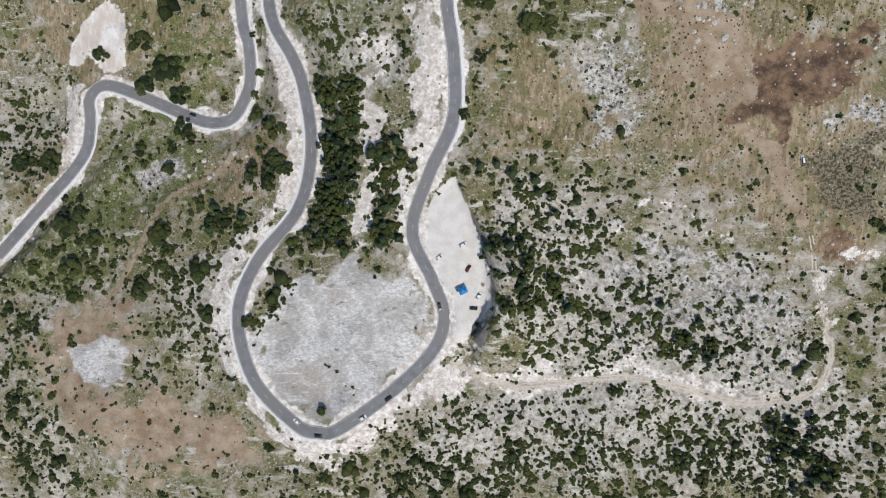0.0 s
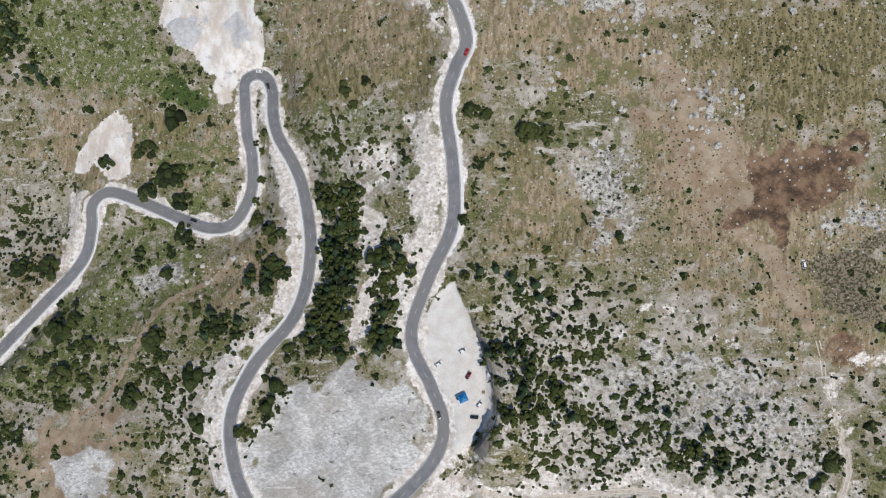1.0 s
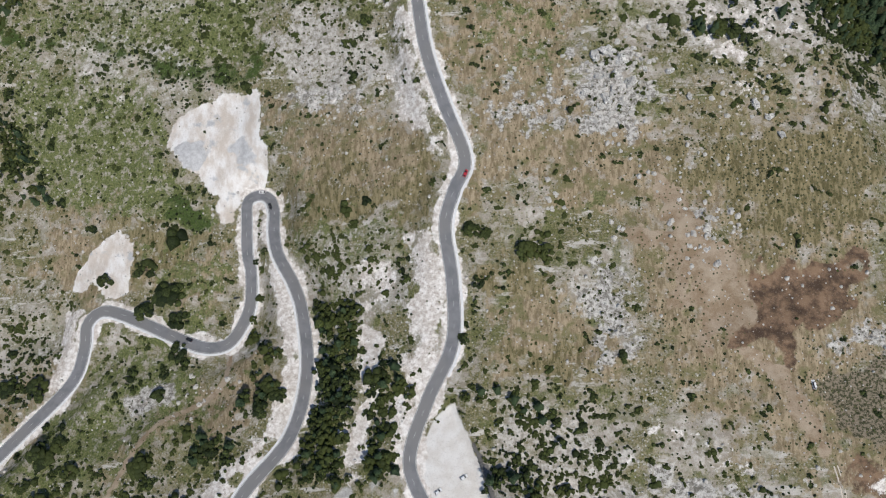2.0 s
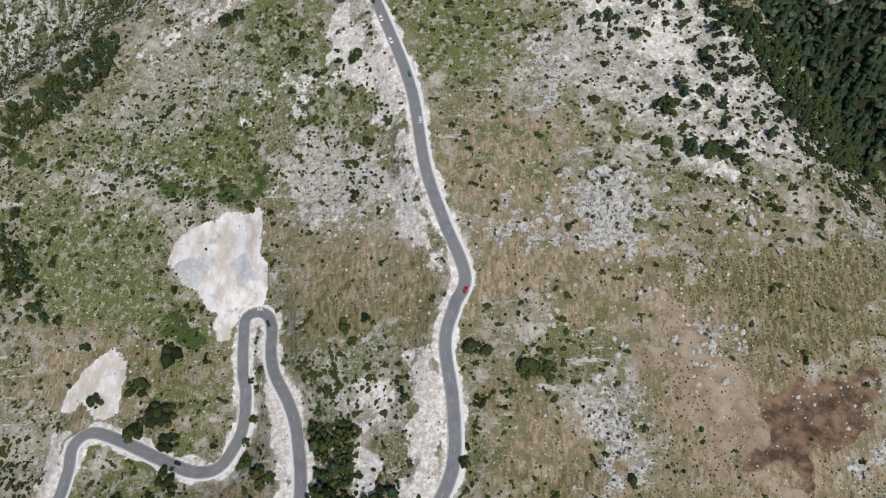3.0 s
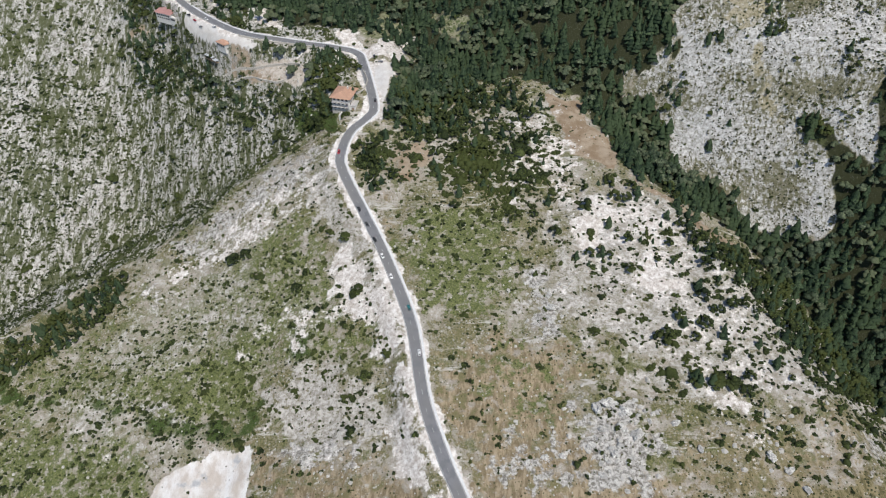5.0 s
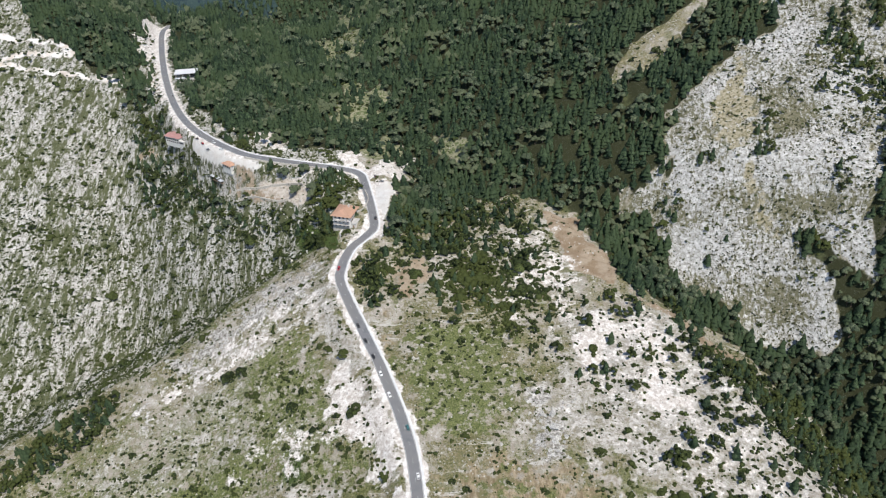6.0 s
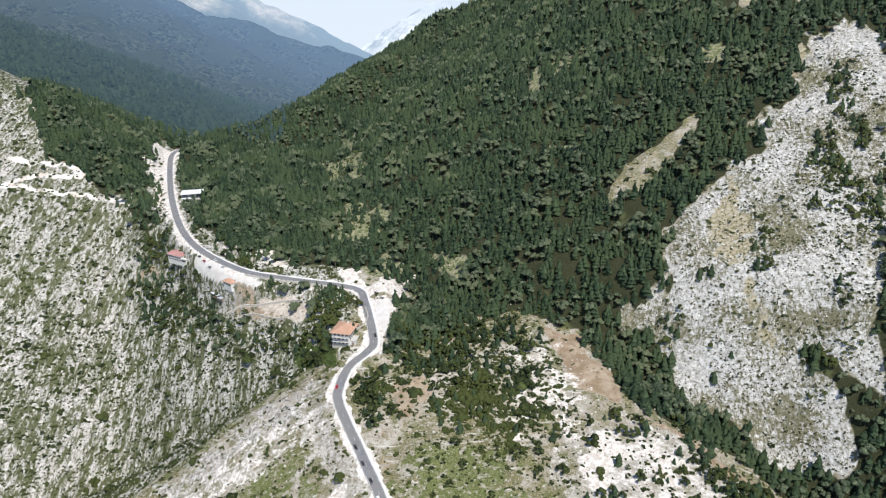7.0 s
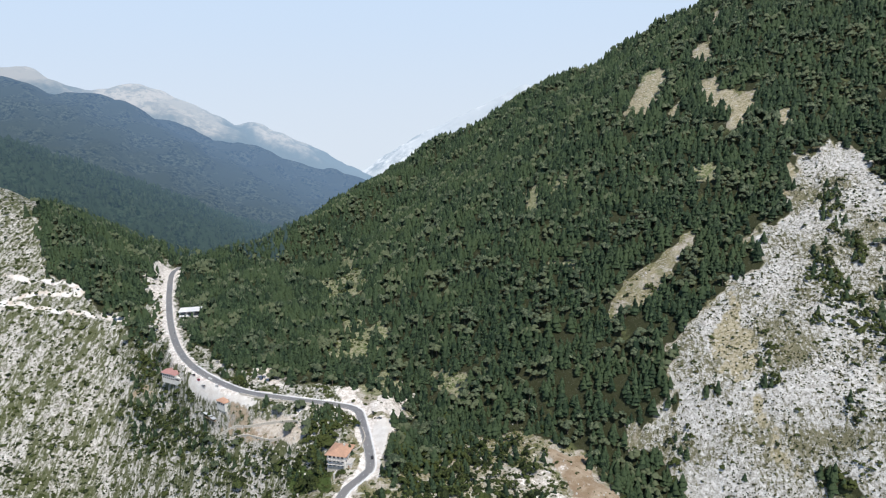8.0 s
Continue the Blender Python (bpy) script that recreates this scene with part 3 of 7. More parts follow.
zone("dirt", 1.3, 3, [(165, 79), (180, 70), (188, 52), (197, 26), (193, 23), (182, 46), (171, 64), (152, 82)])
zone("soil", 0.6, 4, [(199, 35), (214, 32), (218, 11), (202, 5)])
zone("tuft", 1, 5, [(198, 75), (236, 81), (235, 23), (214, 27), (200, 42), (195, 64)])
zone("heather", 0.85, 4, [(198, 72), (236, 79), (234, 26), (214, 29), (202, 44), (197, 63)])
zone("rock", 0.7, 4, [(197, 88), (236, 97), (236, 83), (201, 78)])
zone("rock", 0.9, 3, [(131, 153), (145, 158), (148, 141), (134, 138)])
zone("tuft", 0.9, 12, [(130, 204), (246, 210), (237, 137), (163, 134), (136, 161)])
zone("tuft", 0.55, 14, [(81, 144), (121, 125), (152, 76), (190, 35), (184, 11), (111, 58), (81, 104)])
zone("green", 0.7, 12, [(-272, 24), (-159, 128), (-126, 113), (-160, 36), (-254, -41)])
zone("green", 0.6, 10, [(-102, 168), (-8, 150), (-11, 105), (-75, 96)])
zone("olive", 0.9, 12, [(-102, 194), (-8, 188), (-8, 147), (-90, 151)])
zone("olive", 0.8, 10, [(-252, 175), (-145, 172), (-134, 117), (-208, 130)])
zone("no_scrub", 0.3, 8, [(-102, 194), (-8, 188), (-8, 147), (-90, 151)])
zone("scrub", 0.8, 8, [(17, 52), (60, 52), (66, 11), (140, -7), (151, -51), (95, -60), (26, -36)])
zone("olive", 0.8, 8, [(14, 132), (66, 121), (63, 104), (35, 98), (14, 114)])
zone("olive", 0.8, 8, [(32, 89), (75, 89), (84, 61), (44, 58)])
zone("olive", 0.9, 14, [(130, 204), (246, 210), (237, 143), (166, 137), (136, 165)])
zone("no_scrub", 0.6, 10, [(96, 22), (140, 26), (192, -4), (192, -24), (152, -1), (98, -1)])
zone("bare", 0.5, 6, [(108, 46), (126, 40), (128, 23), (110, 23)])
zone("rock", 0.8, 8, [(99, 20), (140, 8), (189, -4), (189, -27), (154, -13), (101, -1)])
zone("karst", 0.72, 12, [(20, 59), (66, 57), (106, 20), (158, 12), (195, -10), (203, -47), (241, -65), (246, -122), (-26, -128), (-13, -81), (24, -55), (26, 11)])
zone("karst", 0.6, 12, [(-134, 20), (-112, 14), (-121, -25), (-114, -70), (-142, -72), (-179, -26), (-161, 14)])
zone("karst", 0.5, 12, [(-267, -55), (-221, -67), (-175, -122), (-59, -113), (-46, -129), (-271, -139)])
zone("karst", 0.6, 10, [(-88, 152), (-8, 142), (-14, 88), (-46, 90), (-75, 120)])
zone("karst", 0.7, 10, [(64, 127), (100, 122), (107, 87), (83, 78), (59, 101)])
zone("karst", 0.5, 10, [(-281, 150), (-236, 135), (-231, 78), (-277, 53)])
zone("bare", 1.3, 3, [(-51, 20), (-46, 49), (-41, 58), (-45, 80), (-41, 93), (-33, 89), (-35, 48), (-41, 23)])
zone("bare", 1.0, 4, [(-16, 147), (-5, 145), (-1, 117), (-4, 87), (-15, 57), (-21, 26), (-27, 45), (-20, 76), (-16, 94), (-17, 124)])
zone("bare", 1.2, 3, [(-102, 141), (-88, 107), (-82, 73), (-85, 50), (-99, 30), (-115, 14), (-122, -6), (-123, -38), (-118, -68), (-127, -58), (-132, -25), (-129, 4), (-116, 24), (-100, 37), (-90, 67), (-93, 100), (-106, 138)])
zone("bare", 1.1, 4, [(-110, -67), (-90, -89), (-67, -96), (-45, -89), (-20, -65), (5, -43), (21, -48), (6, -68), (-13, -74), (-39, -100), (-66, -109), (-93, -104)])
zone("bare", 1.0, 3, [(-237, 121), (-223, 116), (-227, 78), (-243, 49), (-239, 74)])
zone("bare", 0.8, 4, [(-56, 134), (-30, 137), (-27, 110), (-46, 118)])
zone("bare", 0.8, 5, [(15, -49), (69, -53), (99, -47), (130, -51), (162, -63), (198, -62), (207, -47), (207, -22), (201, 6), (206, 6), (212, -22), (212, -50), (196, -70), (163, -72), (130, -65), (100, -58), (69, -66), (25, -65)])
zone("rock", 0.9, 3, [(-188, 63), (-159, 72), (-157, 62), (-177, 48), (-186, 47)])
zone("wood", 0.9, 3, [(179, -81), (190, -83), (201, -93), (222, -107), (220, -117), (203, -110), (184, -97)])
zone("wood", 1, 2, [(-78, 117), (-46, 109), (-49, 84), (-46, 71), (-59, 62), (-74, 70)])
zone("wood", 1, 2, [(-74, 50), (-57, 49), (-55, 27), (-59, 14), (-77, 20)])
zone("wood", 0.9, 2, [(-41, 62), (-25, 57), (-28, 36), (-29, 20), (-42, 23), (-44, 42)])
zone("wood", 0.7, 4, [(35, 57), (54, 54), (51, 35), (32, 38)])
zone("wood", 0.6, 4, [(120, -23), (141, -22), (146, -51), (123, -44)])
zone("wood", 0.6, 4, [(29, 11), (67, 5), (70, -14), (35, -4)])
zone("karst", 0.68, 12, [(77, 398), (124, 426), (183, 395), (246, 357), (310, 315), (265, 240), (199, 247), (148, 235), (105, 265), (75, 300), (41, 301), (62, 348)])
zone("karst", 0.55, 10, [(-208, 408), (-152, 436), (-83, 467), (-70, 420), (-125, 403), (-178, 366)])
zone("karst", 0.9, 10, [(-112, 292), (-58, 286), (-21, 251), (-21, 224), (-98, 239)])
zone("karst", 0.7, 8, [(-112, 447), (-76, 437), (-48, 384), (-30, 318), (-60, 315), (-88, 378)])
zone("karst", 0.55, 8, [(-52, 459), (97, 517), (96, 427), (65, 397), (-34, 415)])
zone("karst", 0.6, 14, [(-305, 286), (-229, 311), (-107, 248), (-172, 235), (-288, 239)])
zone("no_bare", 0.8, 4, [(-218, 611), (-192, 596), (-104, 553), (-84, 545), (-100, 528), (-131, 539), (-188, 575)])
zone("track", 0.75, 3, [(-168, 578), (-125, 565), (-102, 542), (-121, 540), (-161, 568)])
zone("dirt", 0.9, 2.5, [(-321, 691), (-298, 681), (-289, 668), (-311, 678)])
zone("dirt", 0.9, 2.5, [(-344, 821), (-340, 834), (-301, 739), (-312, 745)])
zone("wood", 0.9, 2.5, [(-313, 677), (-274, 660), (-232, 620), (-226, 607), (-248, 596), (-297, 631)])
zone("wood", 0.8, 2.5, [(-194, 594), (-182, 589), (-179, 583), (-191, 588)])
zone("wood", 0.9, 2.5, [(-163, 583), (-146, 582), (-144, 572), (-160, 577)])
zone("wood", 0.9, 2, [(-108, 545), (-89, 546), (-84, 515), (-102, 521)])
zone("lush", 1.1, 3, [(-118, 522), (-82, 496), (-79, 472), (-126, 512)])
zone("no_wood", 1, 3, [(-216, 609), (-191, 595), (-162, 577), (-120, 560), (-115, 535), (-147, 548), (-194, 577)])
zone("no_scrub", 0.8, 3, [(-216, 609), (-191, 595), (-162, 577), (-120, 560), (-115, 535), (-147, 548), (-194, 577)])
zone("no_wood", 0.6, 6, [(-220, 586), (-99, 521), (-87, 473), (-202, 547)])
zone("lot", 1, 2, [(-61, 547), (-53, 554), (-40, 562), (-44, 519), (-49, 496), (-54, 523)])
zone("no_scrub", 0.8, 4, [(-67, 554), (-54, 557), (-39, 566), (-40, 513), (-48, 488), (-63, 516)])
zone("no_wood", 0.9, 4, [(-67, 554), (-54, 557), (-39, 566), (-40, 513), (-48, 488), (-63, 516)])
zone("lot", 0.95, 2, [(-240, 635), (-230, 636), (-193, 601), (-157, 581), (-168, 582), (-204, 600), (-234, 625)])
zone("no_scrub", 0.9, 3, [(-240, 635), (-230, 636), (-193, 601), (-157, 581), (-168, 582), (-204, 600), (-234, 625)])
zone("no_wood", 0.9, 3, [(-240, 635), (-230, 636), (-193, 601), (-157, 581), (-168, 582), (-204, 600), (-234, 625)])
zone("no_scar", 0.15, 4, [(-171, 231), (-137, 247), (-111, 253), (-116, 243), (-135, 236), (-161, 221)])
zone("dirt", 0.5, 4, [(-171, 231), (-137, 247), (-111, 253), (-116, 243), (-135, 236), (-161, 221)])
zone("fan", 1, 3, [(-173, 217), (-152, 222), (-148, 212), (-155, 200), (-165, 206)])
zone("fan", 0.8, 3, [(-135, 225), (-126, 227), (-116, 208), (-125, 201), (-134, 211)])
zone("firs", 0.9, 3, [(-37, 567), (-40, 513), (-41, 482), (-10, 496), (8, 521), (31, 538), (67, 534), (97, 519), (115, 521), (57, 572), (-11, 606)])
zone("wood", 0.9, 3, [(-39, 483), (-10, 495), (21, 518), (52, 516), (15, 478), (-34, 468)])
zone("no_bare", 0.8, 4, [(-39, 563), (-39, 483), (52, 516), (56, 561), (-11, 598)])
zone("bare", 1.1, 2.5, [(-169, 627), (-163, 646), (-144, 649), (-142, 627), (-160, 613)])
zone("bare", 1.1, 2, [(-221, 688), (-207, 687), (-198, 667), (-212, 665)])
zone("bare", 1.1, 2, [(-84, 590), (-80, 606), (-75, 600), (-73, 583), (-45, 576), (-24, 617), (-27, 607), (-39, 569), (-63, 566)])
zone("glade", 0.7, 4, [(-116, 777), (-87, 779), (-66, 715), (-79, 675), (-103, 707)])
zone("glade", 0.7, 4, [(20, 619), (26, 613), (24, 589), (4, 593), (10, 605)])
zone("glade", 0.7, 4, [(-145, 1054), (-102, 965), (-97, 918), (-129, 955)])
zone("glade", 0.7, 4, [(105, 859), (122, 835), (116, 816), (102, 832)])
zone("glade", 0.7, 4, [(123, 755), (134, 751), (132, 737), (121, 741)])
zone("no_scrub", 0.5, 10, [(77, 398), (124, 426), (183, 395), (246, 357), (310, 315), (265, 240), (199, 247), (148, 235), (105, 265), (75, 300), (41, 301), (62, 348)])
zone("wood", 0.16, 8, [(77, 398), (124, 426), (183, 395), (246, 357), (310, 315), (302, 284), (203, 262), (154, 263), (110, 296)])
zone("wood", 0.8, 3, [(199, 337), (252, 373), (241, 339), (196, 298)])
zone("wood", 0.8, 3, [(81, 357), (105, 366), (110, 347), (83, 341)])
zone("wood", 0.8, 3, [(144, 265), (177, 262), (171, 252), (144, 256)])
zone("karst", 0.5, 12, [(-267, 324), (-220, 381), (-130, 404), (-108, 329), (-146, 300), (-204, 291)])
zone("bare", 1.1, 3, [(-388, 911), (-391, 999), (-368, 958), (-348, 879), (-366, 876)])
zone("bare", 1.0, 3, [(-282, 705), (-265, 690), (-241, 662), (-242, 648), (-270, 679)])
zone("rock", 1, 3, [(324, 663), (352, 692), (379, 716), (395, 692), (394, 650), (368, 658), (333, 625), (330, 598), (311, 621)])
zone("no_bare", 0.75, 10, [(-98, 227), (-28, 213), (-5, 185), (-11, 167), (-98, 178)])
zone("no_karst", 0.75, 10, [(-98, 227), (-28, 213), (-5, 185), (-11, 167), (-98, 178)])
zone("no_scrub", 0.75, 10, [(-98, 227), (-28, 213), (-5, 185), (-11, 167), (-98, 178)])
zone("dry", 0.9, 10, [(-98, 227), (-28, 213), (-5, 185), (-11, 167), (-98, 178)])
zone("no_karst", 0.8, 8, [(-298, 286), (-179, 242), (-174, 213), (-151, 180), (-180, 167), (-293, 199)])
zone("no_bare", 0.8, 8, [(-298, 286), (-179, 242), (-174, 213), (-151, 180), (-180, 167), (-293, 199)])
zone("green", 0.75, 8, [(-298, 286), (-179, 242), (-174, 213), (-151, 180), (-180, 167), (-293, 199)])
zone("lush", 0.8, 4, [(-177, 184), (-155, 187), (-145, 165), (-168, 164)])
zone("lush", 0.7, 4, [(-195, 276), (-118, 266), (-126, 255), (-191, 262)])
zone("dirt", 1.3, 4, [(119, 167), (133, 166), (136, 148), (155, 133), (145, 120), (127, 133), (100, 143), (103, 147), (123, 145)])
TRACKS = {
    "east": [(5, -49, 0), (37, -63, 0), (69, -60, 0), (100, -57, 0), (130, -61, 0), (163, -70, 0), (193, -68, 0), (207, -59, 0), (212, -40, 0), (207, -18, 0), (203, 2, 0)],
    "west": [(-127, 85, 0), (-127, 70, 0), (-137, 58, 0), (-164, 44, 0), (-175, 27, 0), (-184, 6, 0), (-194, -11, 0), (-213, -23, 0)],
    "north": [(-590, 770, 0), (-537, 788, 0), (-505, 797, 0), (-471, 803, 0), (-429, 818, 0), (-426, 808, 0), (-453, 791, 0), (-474, 772, 0), (-484, 757, 0), (-465, 765, 0), (-428, 775, 0), (-392, 791, 0), (-366, 794, 0), (-371, 807, 0)],
}
KINDS = ("track", "fan", "karst", "heath", "tan", "lush", "heather", "olive", "bare", "scar", "wood", "lot", "slab", "dirt", "soil", "dry", "green", "rock", "white", "glade", "scrub", "tuft", "firs")
FOREST = [(296, 296), (257, 346), (219, 389), (190, 428), (167, 457), (146, 494), (122, 508), (78, 531), (24, 588), (-40, 590), (-70, 600), (-112, 611), (-154, 617), (-208, 659), (-256, 712), (-290, 765), (-318, 830), (-345, 900), (-362, 980), (-420, 1040), (-520, 1000), (-600, 1120), (-800, 1800), (1500, 1800), (1500, 285)]


def cover(x, y):
    """What covers the ground at each point: weights 0 to 1."""
    x, y = x.ravel(), y.ravel()
    f = {k: np.zeros(x.size) for k in KINDS}
    edge = 0.6 * waves(x, y, 14, 11) + 0.5 * waves(x, y, 34, 12)
    wx, wy = 0.6 * waves(x, y, 55, 13) + 0.5 * waves(x, y, 19, 14), 0.6 * waves(x, y, 55, 15) + 0.5 * waves(x, y, 19, 16)
    for kind, weight, soft, poly in ZONES:
        warp = 0.0 if kind == 'lot' else min(1.3 * soft, 12.0) if soft > 3 else 3.0
        soft = soft * (1.0 if soft <= 3 else 1.8)
        p = np.array(poly)
        lo, hi = p.min(0) - 3 * soft, p.max(0) + 3 * soft
        i = np.where((x > lo[0]) & (x < hi[0]) & (y > lo[1]) & (y < hi[1]))[0]
        if len(i):
            u = np.clip((signed_distance(x[i] + warp * wx[i], y[i] + warp * wy[i], poly) + (0.3 if kind == 'lot' else 0.8) * soft * edge[i]) / soft * 0.5 + 0.5, 0, 1)
            u = weight * u * u * (3 - 2 * u)
            if kind.startswith("no_"):
                f[kind[3:]][i] *= 1 - u
            else:
                f[kind][i] = np.maximum(f[kind][i], u)
    f["road"] = road_distance(x, y)
    for k, pts in TRACKS.items():
        q = spline(pts, 3.0)
        i = np.where((x > q[:, 0].min() - 15) & (x < q[:, 0].max() + 15) & (y > q[:, 1].min() - 15) & (y < q[:, 1].max() + 15))[0]
        for c in np.array_split(i, max(1, len(i) // 30000)):
            d = np.sqrt(((x[c, None] - q[None, :, 0]) ** 2 + (y[c, None] - q[None, :, 1]) ** 2).min(1))
            name_ = {"north": "scar", "east": "track", "west": "dirt"}[k]
            fade = np.clip((12 - y[c]) / 40, 0.35, 1) if k == "east" else 1.0
            f[name_][c] = np.maximum(f[name_][c], fade * np.clip(1.6 - d / (1.9 if k == "east" else 1.7 if k == "west" else 2.9), 0, 1))
    u = np.clip((signed_distance(x, y, FOREST) + 5 * edge) / 12 + 0.5, 0, 1)
    f["forest"] = u * (1 - np.clip(1.5 * f["white"], 0, 1)) * (1 - f["glade"])
    f["forest"] = np.maximum(f["forest"], f["firs"]) * (1 - f["heath"])
    f["forest"][x > 600] = 1
    f["forest"] *= 1 - np.exp(-(((x + 292) / 17) ** 2 + ((y - 798) / 17) ** 2) ** 2)
    crest = (x + 89) * -0.55 + (y - 500) * 0.835
    f["face"] = np.clip((crest - 2) / 12, 0, 1) * np.clip((-(x + 60)) / 30, 0, 1) * (1 - f["forest"])
    return f


# ---------------------------------------------------------------- materials
def material(name):
    m = bpy.data.materials.new(name)
    m.use_nodes = True
    return m, m.node_tree, m.node_tree.nodes["Principled BSDF"]


class Graph:
    """Short hand for a material's nodes."""

    def __init__(self, nt):
        self.nt = nt

    def link(self, a, b):
        self.nt.links.new(a, b)

    def coords(self, scale=(1, 1, 1), turn=0.0):
        g = self.nt.nodes.new("ShaderNodeNewGeometry")
        m = self.nt.nodes.new("ShaderNodeMapping")
        m.inputs["Scale"].default_value = scale
        m.inputs["Rotation"].default_value = (0, 0, radians(turn))
        self.link(g.outputs["Position"], m.inputs["Vector"])
        return m.outputs[0]

    def noise(self, size, detail=4.0, rough_=0.6, vec=None, lo=None, hi=None):
        n = self.nt.nodes.new("ShaderNodeTexNoise")
        n.inputs["Scale"].default_value = 1.0 / size
        n.inputs["Detail"].default_value = detail
        n.inputs["Roughness"].default_value = rough_
        self.link(vec or self.coords(), n.inputs["Vector"])
        return n.outputs["Fac"] if lo is None else self.ramp(n.outputs["Fac"], lo, hi)

    def cells(self, size, vec=None, feature="F1", random_=1.0):
        n = self.nt.nodes.new("ShaderNodeTexVoronoi")
        n.feature = feature
        n.inputs["Scale"].default_value = 1.0 / size
        n.inputs["Randomness"].default_value = random_
        self.link(vec or self.coords(), n.inputs["Vector"])
        return n.outputs["Distance"]

    def ramp(self, v, lo, hi, a=0.0, b=1.0):
        n = self.nt.nodes.new("ShaderNodeMapRange")
        n.interpolation_type = "SMOOTHSTEP"
        for k, val in (("From Min", lo), ("From Max", hi), ("To Min", a), ("To Max", b)):
            n.inputs[k].default_value = val
        self.link(v, n.inputs["Value"])
        return n.outputs[0]

    def maths(self, op, a, b=None, clamp=False):
        n = self.nt.nodes.new("ShaderNodeMath")
        n.operation, n.use_clamp = op, clamp
        for i, v in enumerate((a, b)):
            if v is None:
                continue
            if isinstance(v, (int, float)):
                n.inputs[i].default_value = v
            else:
                self.link(v, n.inputs[i])
        return n.outputs[0]

    def mix(self, fac, a, b):
        n = self.nt.nodes.new("ShaderNodeMix")
        n.data_type = "RGBA"
        for key, v in ((0, fac), (6, a), (7, b)):
            if isinstance(v, (int, float)):
                n.inputs[key].default_value = v
            elif isinstance(v, tuple):
                n.inputs[key].default_value = (*v, 1)
            else:
                self.link(v, n.inputs[key])
        return n.outputs[2]

    def attr(self, name):
        n = self.nt.nodes.new("ShaderNodeAttribute")
        n.attribute_name = name
        return n.outputs["Fac"]

    def island(self):
        return self.nt.nodes.new("ShaderNodeNewGeometry").outputs["Random Per Island"]

    def bump(self, h, strength, distance, bsdf):
        n = self.nt.nodes.new("ShaderNodeBump")
        n.inputs["Strength"].default_value, n.inputs["Distance"].default_value = strength, distance
        self.link(h, n.inputs["Height"])
        self.link(n.outputs[0], bsdf.inputs["Normal"])


def plain(name, colour, rough_=0.8, vary=0.15, size=0.8, metal=0.0):
    """A surface of one colour with slight wear at two scales."""
    m, nt, b = material(name)
    g = Graph(nt)
    dark = tuple(c * (1 - vary) for c in colour)
    light = tuple(min(1, c * (1 + vary)) for c in colour)
    c = g.mix(g.noise(size, 5, 0.65, lo=0.3, hi=0.7), dark, light)
    c = g.mix(g.noise(size * 7, 3, lo=0.35, hi=0.7), c, tuple(x * (1 - 0.6 * vary) for x in colour))
    g.link(c, b.inputs["Base Color"])
    b.inputs["Roughness"].default_value, b.inputs["Metallic"].default_value = rough_, metal
    return m


